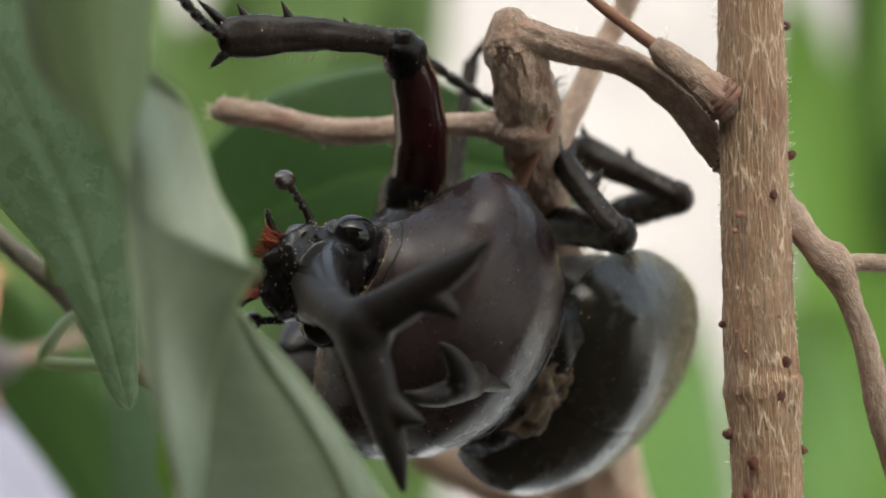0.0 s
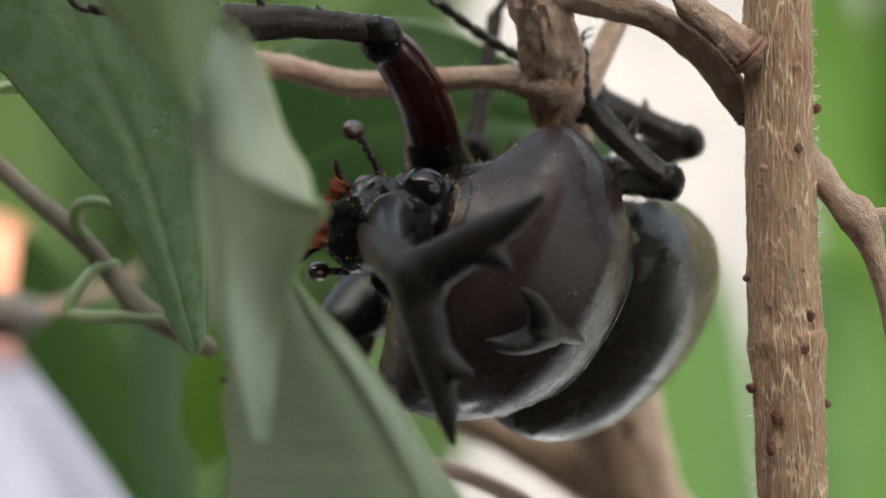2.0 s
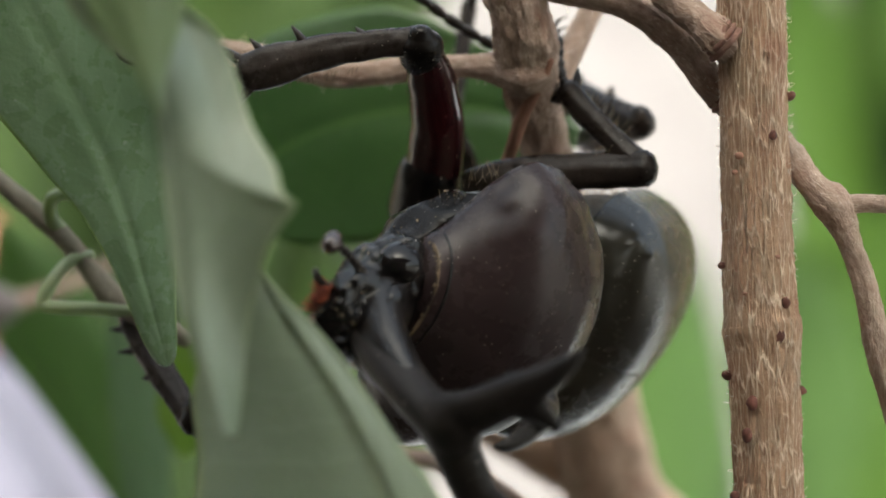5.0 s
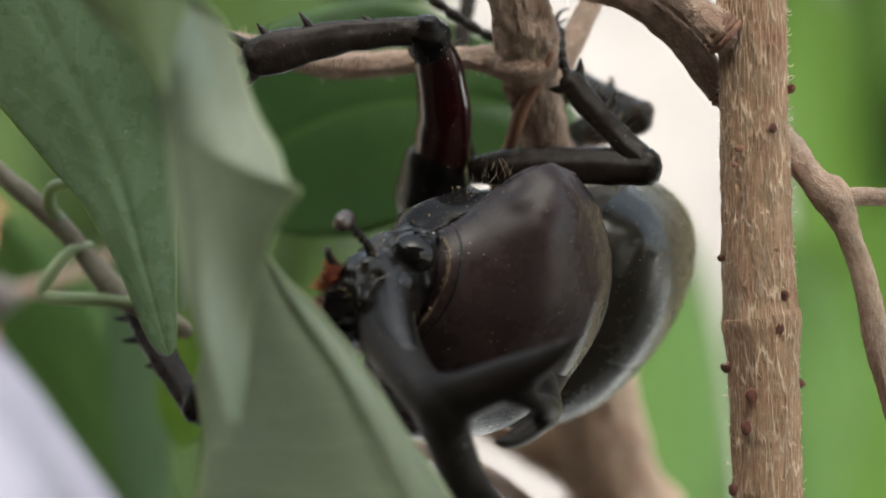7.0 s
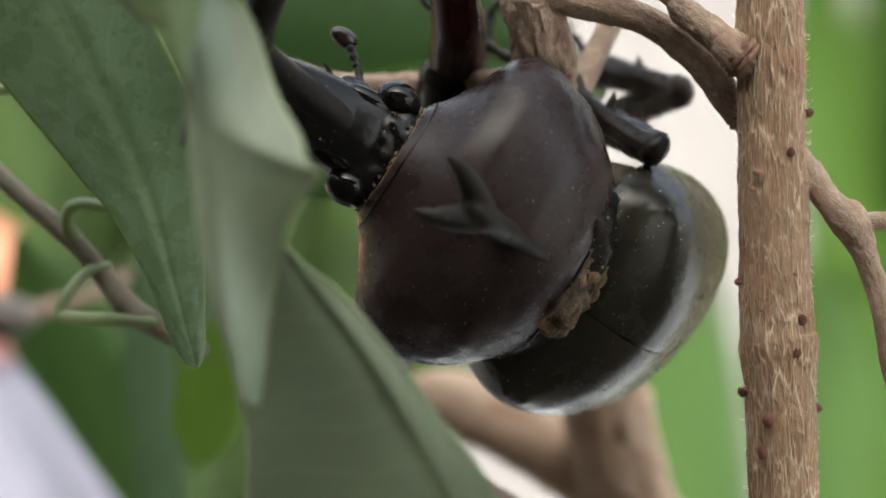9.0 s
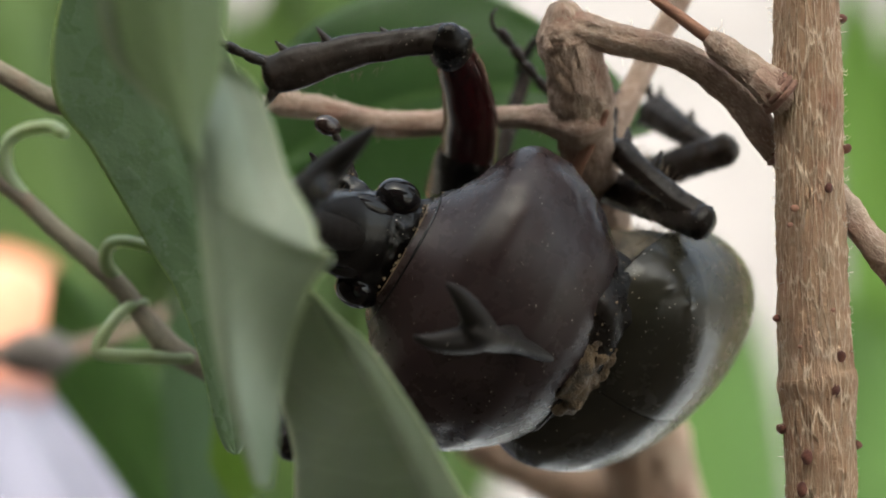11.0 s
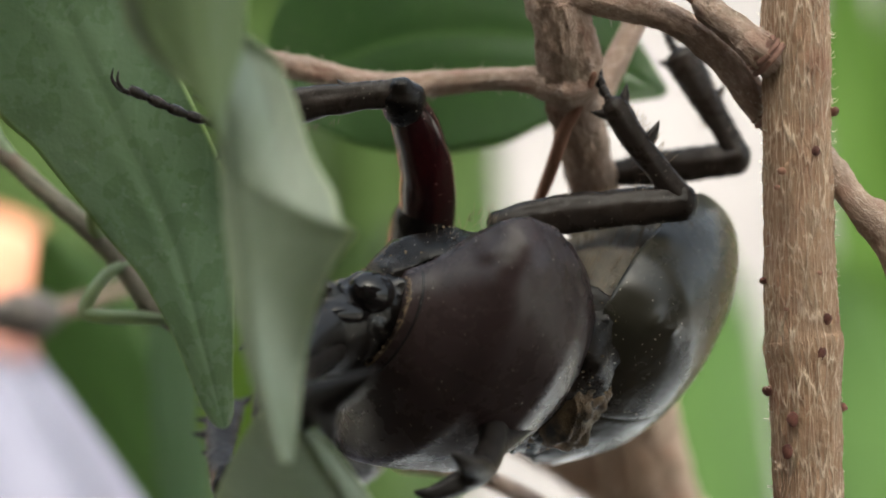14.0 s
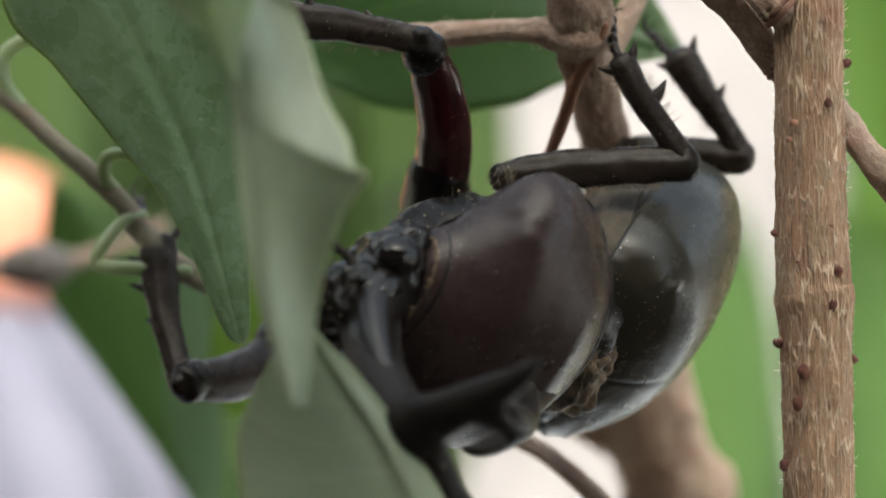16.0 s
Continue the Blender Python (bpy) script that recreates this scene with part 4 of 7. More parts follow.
def make_head():
    wide = [(-5, 3.6), (-3, 4.6), (0, 5.0), (2, 4.9), (4, 4.3), (6, 4.5), (7.2, 4.1), (8.6, 3.1), (9.4, 2.0)]
    top = [(-5, 2.2), (-2.5, 2.8), (1, 3.1), (4, 3.0), (7, 2.0), (9.4, 0.8)]
    low = [(-5, 2.6), (-1.5, 3.4), (2, 4.2), (6, 3.2), (9.4, 1.0)]
    mid = [(-5, 0.2), (4, -0.2), (9.4, -2.0)]
    bm = bmesh.new()
    loft(bm, -5, 9.4, wide, top, low, mid, 44, 60, 2.2)
    for v in bm.verts:
        v.co += v.normal * (0.65 * noise.noise(v.co * 430) + 0.45 * noise.noise(v.co * 1100)) * MM
    tube(bm, [Vector(q) * MM for q in ((0.6, 0, -0.6), (3.4, 0, 0.4), (6.4, 0, 1.2), (9.4, 0, 3.0), (12.8, 0, 6.0))], [q * MM for q in (2.2, 2.85, 2.5, 2.05, 1.3)], 8, 22, flat=1.5, side=(0, 1, 0))
    rnd = random.Random(29)
    spots = [v.co + v.normal * 0.12 * MM for v in bm.verts if rnd.random() < 0.06 and v.co.z < 0.002]
    ob = melt(part("head", bm, M_HEAD, beetle, "small glossy black head"), 0.2, 3)
    crumbs(ob, spots, 30, 0.05, 0.14)
    bm = bmesh.new()
    tube(bm, [Vector(q) * MM for q in ((2.2, 0, -1.2), (5.6, 0, 0.7), (9.6, 0, 3.3), (12.6, 0, 5.9), (15.0, 0, 8.7), (16.3, 0, 11.0))], [q * MM for q in (2.6, 2.7, 2.4, 2.12, 2.05, 2.15)], 8, 22, flat=0.85, side=(0, 1, 0))
    for s in (-1, 1):
        tube(bm, [Vector((x, s * y, z)) * MM for x, y, z in ((15.6, 0.0, 9.6), (16.5, 2.0, 12.4), (16.8, 5.2, 15.2), (16.7, 8.2, 17.6), (16.2, 10.7, 19.0))], [q * MM for q in (2.0, 2.0, 1.7, 1.1, 0.4)], 8, 16, flat=0.8, side=(1, 0, 0))
        tube(bm, [Vector((x, s * y, z)) * MM for x, y, z in ((16.6, 4.0, 14.0), (16.9, 4.6, 16.2), (17.4, 4.7, 18.0), (17.9, 4.4, 19.4))], [q * MM for q in (1.5, 1.25, 0.9, 0.4)], 8, 14, flat=0.75, side=(1, 0, 0))
    ball(bm, Vector((16.3, 0, 11.4)) * MM, 2.5 * MM, (0.85, 1.1, 1.0), 16)
    for s in (-1, 1):
        plate = bmesh.new()
        ball(plate, Vector((4.9, s * 3.1, 1.9)) * MM, 1.9 * MM, (1.2, 0.55, 0.4), 24, Matrix.Rotation(radians(-38 * s), 4, "X"))
        part("brow_plate", plate, M_EYE, ob, "polished black plate beside the eye")
    melt(part("horn", bm, M_HORN, ob, "long horn forked into four blunt points"), 0.26, 10)
    for s in (-1, 1):
        bm = bmesh.new()
        ball(bm, Vector((2.5, s * 4.5, 0.9)) * MM, 2.0 * MM, (1.05, 0.85, 1), 28)
        part("eye", bm, M_EYE, ob, "round shiny black eye")
        bm = bmesh.new()
        base = Vector((6.2, s * 4.4, -1.4)) * MM
        f = 1.0 if s < 0 else 0.3  # the left one is folded in
        tube(bm, [base, base + Vector((0.6 * f, s * 0.9 * f, -0.5)) * MM, base + Vector((1.5 * f, s * 2.1 * f, -1.3)) * MM, base + Vector((2.6 * f, s * 3.0 * f, -1.9)) * MM], [0.5 * MM, 0.34 * MM, 0.26 * MM, 0.24 * MM], 6, 10)
        for k in range(4):
            ball(bm, base + Vector(((0.5 + 0.6 * k) * f, s * (0.8 + 0.62 * k) * f, -0.45 - 0.42 * k)) * MM, 0.4 * MM, (1, 1, 1), 10)
        part("antenna", bm, M_LEG, ob)
        bm = bmesh.new()
        ball(bm, base + Vector((3.3 * f, s * 3.3 * f, -2.2)) * MM, 0.95 * MM, (1.45, 0.95, 0.85), 16)
        part("antenna_club", bm, M_CLUB, ob, "rounded brown antenna tip")
        bm = bmesh.new()
        rnd = random.Random(8)
        for k in range(110):
            p = Vector((8.2 + rnd.uniform(-0.9, 0.6), s * rnd.uniform(0.4, 3.0), -3.4 + rnd.uniform(-0.6, 0.5))) * MM
            v = Vector((rnd.uniform(0.2, 1), s * rnd.uniform(-0.2, 0.6), rnd.uniform(-1, -0.2))).normalized() * rnd.uniform(0.6, 1.3) * MM
            tube(bm, [p, p + v * 0.5, p + v], [0.1 * MM, 0.08 * MM, 0.03 * MM], 1, 5)
        part("mouth_brush", bm, M_ORANGE, ob, "rust-orange mouth bristles")
        bm = bmesh.new()
        b0 = Vector((7.6, s * 2.6, -3.2)) * MM
        tube(bm, [b0, b0 + Vector((0.9, s * 0.8, -0.8)) * MM, b0 + Vector((1.4, s * 1.8, -1.2)) * MM, b0 + Vector((2.2, s * 2.2, -0.9)) * MM], [0.35 * MM, 0.34 * MM, 0.3 * MM, 0.12 * MM], 6, 10)
        part("palp", bm, M_LEG, ob)
    return ob


ELY_W = [(-30, 2.5), (-28.5, 6.5), (-26, 9.8), (-22, 12.4), (-15, 13.8), (-8, 13.4), (-6, 12.8), (-4.5, 12.2), (-3, 11.1), (-2, 10.0), (-1, 8.2)]
ELY_H = [(-30, 1.0), (-28, 3.8), (-24, 6.6), (-18, 8.6), (-11, 9.4), (-8, 9.0), (-5, 7.6), (-3, 5.9), (-2, 4.8), (-1, 3.2)]


def make_elytron(s):
    bm = bmesh.new()
    steps, sides = 110, 70
    rings = []
    for i in range(steps + 1):
        x = -30 + 29 * (0.5 - 0.5 * math.cos(math.pi * i / steps))
        w, h = spline(ELY_W, x), spline(ELY_H, x)
        outer, inner = [], []
        for k in range(sides + 1):
            g = radians(-14) + (math.pi / 2 - radians(-14)) * k / sides
            c, n = math.cos(g), math.sin(g)
            gap = 0.03 + 0.03 * max(0, (k - sides + 1))
            y = max(w * abs(c) ** 0.92, gap)
            z = h * math.copysign(abs(n) ** 0.95, n)
            hump = 0.5 * math.exp(-((x + 4) / 2.6) ** 2) * math.exp(-((g - radians(28)) / 0.3) ** 2)
            for hx, hg, hr, hh in ((-3.6, 24, 0.6, 0.3), (-5.0, 33, 0.5, 0.24)):
                hump += hh * math.exp(-((x - hx) / hr) ** 2 - ((g - radians(hg)) * w / hr) ** 2)
            y, z = y + hump * c, z + hump * n
            if x > -5:
                # knobbly front
                k_ = min(1.0, (x + 5) / 2.5)
                bump_ = k_ * (0.13 * noise.noise(Vector((x * 0.42, s * y * 0.42, z * 0.42))) + 0.07 * noise.noise(Vector((x * 1.1, s * y * 1.1, z * 1.1 + 5))))
                y, z = max(y + bump_ * c, gap), z + bump_ * n
            if k == sides:
                z -= 0.08
            outer.append(Vector((x, s * y, z)) * MM)
            inner.append(Vector((x, s * max(y - 0.55, 0.05), z - 0.5 * max(n, 0.2))) * MM)
        rings.append(outer + inner[::-1])
    rings_mesh(bm, rings)
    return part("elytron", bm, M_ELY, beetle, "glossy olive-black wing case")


def make_abdomen():
    wide = [(-31, 2.0), (-29, 6.5), (-25, 10.0), (-18, 12.4), (-8, 12.0), (-2, 9.2), (2, 6.5), (4, 4.5)]
    top = [(-31, 0.8), (-27, 3.0), (-15, 5.5), (-6, 4.2), (-2, 2.4), (4, 1.0)]
    low = [(-31, 1.5), (-27, 5.2), (-18, 7.6), (-8, 8.6), (0, 7.6), (4, 5)]
    mid = [(-31, 0), (4, -0.8)]
    bm = bmesh.new()
    loft(bm, -31, 4, wide, top, low, mid, 60, 40, 2.1)
    for v in bm.verts:
        x = v.co.x / MM
        if v.co.z < -0.001:
            v.co += v.normal * 0.3 * MM * math.sin(x * 1.45)
    ob = part("abdomen", bm, M_BELLY, beetle, "grey-brown finely hairy underside")
    bm = bmesh.new()
    rnd = random.Random(12)
    for k in range(420):
        x = rnd.uniform(-14, 2)
        g = rnd.uniform(-math.pi * 0.95, -math.pi * 0.05)
        w, d = spline(wide, x), spline(low, x)
        p = Vector((x, w * math.cos(g), -0.6 + d * math.sin(g))) * MM
        v = Vector((-0.7, math.cos(g) * 0.6, math.sin(g) * 0.6)).normalized() * rnd.uniform(0.8, 1.8) * MM
        tube(bm, [p, p + v * 0.5, p + v], [0.05 * MM, 0.04 * MM, 0.012 * MM], 1, 4)
    part("belly_hair", bm, M_HAIR, beetle, "fine tan hairs on the underside")
    bm = bmesh.new()
    loft(bm, -3.5, 3.5, [(-3.5, 10.2), (0, 9.0), (3.5, 6.0)], [(-3.5, 5.2), (0, 4.8), (3.5, 2.0)], [(-3.5, 6.8), (3.5, 5.0)], [(-3.5, -0.6), (3.5, -1.6)], 16, 40, 2.1)
    for v in bm.verts:
        v.co += v.normal * (1.0 * noise.noise(v.co * 420) + 0.35 * noise.noise(v.co * 1100)) * MM
    rnd = random.Random(33)
    crumbs(beetle, [v.co + v.normal * 0.05 * MM for v in bm.verts if rnd.random() < 0.2], 34)
    part("waist", bm, M_JOINT, beetle, "rough black joint between thorax and wing cases")
    bm = bmesh.new()
    loft(bm, -2.6, 2.2, [(-2.6, 3.8), (-1, 5.0), (0.8, 5.3), (2.2, 4.2)], [(-2.6, 4.4), (-1, 5.5), (0.8, 5.6), (2.2, 4.3)], [(-2.6, 0.5), (2.2, 0.5)], [(-2.6, -0.2), (2.2, -1.0)], 40, 96, 2.1)
    for v in bm.verts:
        q = v.co / MM
        v.co += v.normal * (0.9 * noise.noise(v.co * 300 + Vector((7, 3, 1))) + 0.7 * noise.noise(v.co * 800) + 0.25 * noise.noise(v.co * 1900) + 0.18 * math.sin(q.x * 4.5 + 5 * noise.noise(v.co * 350))) * MM
    part("joint_membrane", bm, M_MEMBRANE, beetle, "tan wrinkled membrane between thorax and wing cases")
    return ob


def leg_mesh(length, radii, flat, bend=0.0, knob=0.0, rough=1.0):
    bm = bmesh.new()
    n = len(radii)
    pts = [Vector((length * i / (n - 1), 0, bend * math.sin(math.pi * i / (n - 1)))) * MM for i in range(n)]
    seed = length * 1.7 + bend

    def grooves(i, g):
        dent = 0.07 * math.exp(-((g - 3.5) / 0.28) ** 2) + 0.1 * math.exp(-((g - 2.6) / 0.2) ** 2)
        return 0.1 * noise.noise(Vector((i * 0.12 + seed, math.cos(g) * 1.2, math.sin(g) * 1.2))) + 0.05 * noise.noise(Vector((i * 0.6 + seed, math.cos(g) * 4, math.sin(g) * 4))) - dent

    def smooth_side(i, g):
        return 0.05 * noise.noise(Vector((i * 0.08 + seed, math.cos(g), math.sin(g)))) + 0.01 * noise.noise(Vector((i * 0.5 + seed, math.cos(g) * 3, math.sin(g) * 3)))
    tube(bm, pts, [r * MM for r in radii], 10, 28, flat=flat, side=(0, 1, 0), relief=grooves if rough else smooth_side)
    if knob:
        ball(bm, Vector((length * 0.985, 0, 0)) * MM, knob * MM, (1, 1.0, 1), 14)
    return bm


def spurs(parent, length, r, rows, side_):
    """Pointed teeth along a lower leg: place along it, height, lean, and which edge."""
    for where, tall, lean, edge in rows:
        bm = bmesh.new()
        g = side_ * edge
        p = Vector((length * where, 0, g * r * 0.5)) * MM
        v = Vector((lean, 0, g)) * MM
        tube(bm, [p, p + v * tall * 0.55, p + v * tall + Vector((0.12 * MM, 0, 0))], [0.62 * MM, 0.42 * MM, 0.08 * MM], 4, 10)
        part("spur", bm, M_LEG, parent)


def tarsus_mesh(length, r):
    bm = bmesh.new()
    n = 5
    step = length * 0.82 / n
    for k in range(n):
        a = Vector((k * step, 0, 0.25 * math.sin(k * 0.8))) * MM
        b = Vector(((k + 0.92) * step, 0, 0.25 * math.sin((k + 1) * 0.8))) * MM
        tube(bm, [a, a.lerp(b, 0.6), b], [r * 0.55 * MM, r * MM, r * 0.95 * MM], 4, 10)
        for s in (-1, 1):
            tube(bm, [b, b + Vector((0.25, s * 0.2, -0.5)) * MM], [0.07 * MM, 0.02 * MM], 1, 4)
    e = Vector((n * step, 0, 0.1)) * MM
    for s in (-1, 1):
        tube(bm, [e, e + Vector((0.9, s * 0.45, -0.1)) * MM, e + Vector((1.7, s * 0.7, -0.7)) * MM, e + Vector((1.9, s * 0.7, -1.6)) * MM], [0.26 * MM, 0.22 * MM, 0.15 * MM, 0.04 * MM], 5, 8)
    return bm


def hairs_on(parent, length, r, count, seed, sides=(-1,), bend=0.0):
    bm = bmesh.new()
    rnd = random.Random(seed)
    for k in range(count):
        x = rnd.uniform(0.35, 1.0) * length
        s = rnd.choice(sides)
        p = Vector((x, rnd.uniform(-0.4, 0.4) * r, s * r * 0.85 + bend * math.sin(math.pi * x / length))) * MM
        v = Vector((rnd.uniform(-0.1, 0.9), rnd.uniform(-0.4, 0.4), s)).normalized() * rnd.uniform(0.5, 1.2) * MM
        tube(bm, [p, p + v * 0.5, p + v], [0.035 * MM, 0.03 * MM, 0.01 * MM], 1, 4)
    part("bristles", bm, M_HAIR, parent, "fine tan bristles")


pronotum = make_pronotum()
head = make_head()
make_abdomen()
make_elytron(-1)
make_elytron(1)
front_right_femur = part("front_femur", leg_mesh(19.5, [2.1, 2.65, 2.65, 2.55, 2.35, 2.05, 1.3], 0.75, bend=-1.3, rough=0.0), M_FEMUR, beetle, "shiny dark red upper leg")
# the left femur's shade is put into its colour: leg black instead of red
front_left_femur = part("front_femur", leg_mesh(19.5, [2.1, 2.65, 2.65, 2.55, 2.35, 2.05, 1.3], 0.75, bend=1.3, rough=0.0), M_LEG, beetle, "shiny dark red upper leg, coloured black for its shade")
front_right_tibia = part("front_tibia", leg_mesh(16.0, [1.45, 1.3, 1.35, 1.5, 1.7, 1.9, 1.75], 0.6, bend=-0.6), M_LEG, beetle, "dark toothed lower leg")
front_left_tibia = part("front_tibia", leg_mesh(15.0, [1.45, 1.3, 1.35, 1.5, 1.7, 1.9, 1.75], 0.6, bend=0.6), M_LEG, beetle, "dark toothed lower leg")
front_right_tarsus = part("front_tarsus", tarsus_mesh(12.0, 0.5), M_LEG, beetle, "jointed black foot with two hooked claws")
front_left_tarsus = part("front_tarsus", tarsus_mesh(11.0, 0.5), M_LEG, beetle, "jointed black foot with two hooked claws")
mid_right_femur = part("middle_femur", leg_mesh(17.5, [1.3, 1.75, 1.8, 1.75, 1.7, 1.7], 0.75, bend=0.3), M_LEG, beetle)
mid_right_tibia = part("middle_tibia", leg_mesh(11.0, [1.25, 1.15, 1.15, 1.25, 1.3], 0.85, bend=0.3), M_LEG, beetle)
mid_right_tarsus = part("middle_tarsus", tarsus_mesh(8.0, 0.5), M_LEG, beetle)
hind_right_femur = part("hind_femur", leg_mesh(13.0, [1.2, 1.7, 1.75, 1.7, 1.65], 0.75), M_LEG, beetle)
hind_right_tibia = part("hind_tibia", leg_mesh(11.5, [1.25, 1.2, 1.35, 1.6, 1.8], 0.8), M_LEG, beetle)
hind_right_tarsus = part("hind_tarsus", tarsus_mesh(6.0, 0.5), M_LEG, beetle)
mid_left_femur = part("middle_femur", leg_mesh(8.0, [1.0, 1.5, 1.5, 1.3], 0.7, knob=1.2), M_LEG, beetle)
mid_left_tibia = part("middle_tibia", leg_mesh(14.0, [1.0, 0.95, 0.9, 0.8, 0.8], 0.8), M_LEG, beetle)
mid_left_tarsus = part("middle_tarsus", tarsus_mesh(8.0, 0.5), M_LEG, beetle)
for femur in (front_right_femur, front_left_femur):
    bm = bmesh.new()
    tube(bm, [Vector(q) * MM for q in ((17.2, 0, 0), (18.6, 0, 0), (19.6, 0, 0), (20.2, 0, 0))], [q * MM for q in (1.9, 2.1, 1.9, 1.2)], 6, 20, flat=0.85, side=(0, 1, 0))
    for v in bm.verts:
        v.co += v.normal * 0.2 * MM * noise.noise(v.co * 700)
    part("knee", bm, M_JOINT, femur, "black swollen knee joint")
    bm = bmesh.new()
    tube(bm, [Vector(q) * MM for q in ((-2.8, 0, 0.4), (-0.6, 0, 0), (2.0, 0, -0.2), (4.2, 0, -0.4), (5.6, 0, -0.6))], [q * MM for q in (3.0, 3.6, 3.3, 2.9, 2.2)], 6, 24, flat=0.9, side=(0, 1, 0))
    for v in bm.verts:
        v.co += v.normal * 0.45 * MM * noise.noise(v.co * 480)
    part("trochanter", bm, M_HEAD, femur, "knobbed glossy black leg base")
spurs(front_right_tibia, 16.0, 1.5, ((0.3, 1.5, 0.4, 1), (0.62, 2.7, 0.4, 1), (0.86, 2.3, 0.5, 1), (0.98, 2.5, 1.1, 1), (0.97, 2.0, 0.9, -1)), -1)
spurs(front_left_tibia, 15.0, 1.5, ((0.42, 1.8, 0.5, 1), (0.66, 2.8, 0.5, 1), (0.84, 2.5, 0.6, 1), (0.98, 2.4, 1.1, 1), (0.96, 2.0, 0.9, -1)), 1)
spurs(mid_right_tibia, 11.0, 1.1, ((0.6, 1.9, 0.4, 1), (0.96, 1.6, 0.8, 1), (0.96, 1.4, 0.8, -1)), -1)
spurs(hind_right_tibia, 11.5, 1.4, ((0.55, 1.6, 0.4, 1), (0.96, 1.8, 0.8, 1), (0.96, 1.5, 0.8, -1)), -1)
hind_left_tarsus = part("hind_tarsus", tarsus_mesh(12.0, 0.55), M_LEG, beetle)
hairs_on(front_right_tibia, 16.0, 1.5, 50, 3, (1, -1))
hairs_on(mid_right_tibia, 11.0, 1.1, 60, 4, (1, -1))
hairs_on(mid_right_femur, 17.5, 1.6, 50, 5, (1, -1), 0.3)
hairs_on(hind_right_tibia, 11.5, 1.3, 60, 6, (1, -1))
hairs_on(front_right_femur, 19.5, 2.0, 60, 1, (1, -1), -1.3)
hairs_on(front_left_femur, 19.5, 2.0, 40, 2, (1, -1), 1.3)

# ---- what moves ----
def hinge(ob, pivot):
    """Let a leaf turn about a place of its own."""
    ob.data.transform(Matrix.Translation(-pivot))
    return pivot


LOW_AXIS = (at(655, 810, -27) - at(455, 480, -25)).normalized()
LOW_PIN = hinge(low_leaf, at(455, 480, -25))
SIDE_PIN = hinge(side_leaf, at(298, 648, 5))
BACK_PIN = hinge(back_leaf, at(1010, 60, 34))


def swung(pin, degrees, x, z, axis=(0, 1, 0)):
    """A leaf shifted along the upright plane facing the camera and turned about its pin."""
    return Matrix.Translation(pin + Vector((x, 0, z))) @ Matrix.Rotation(radians(degrees), 4, axis)


def spun(degrees, x, z, tilt=0.0):
    """The low leaf turned on its own rib, far half away from the camera, tilted about its tip and shifted."""
    return swung(LOW_PIN, -tilt, x, z) @ Matrix.Rotation(radians(degrees), 4, LOW_AXIS)


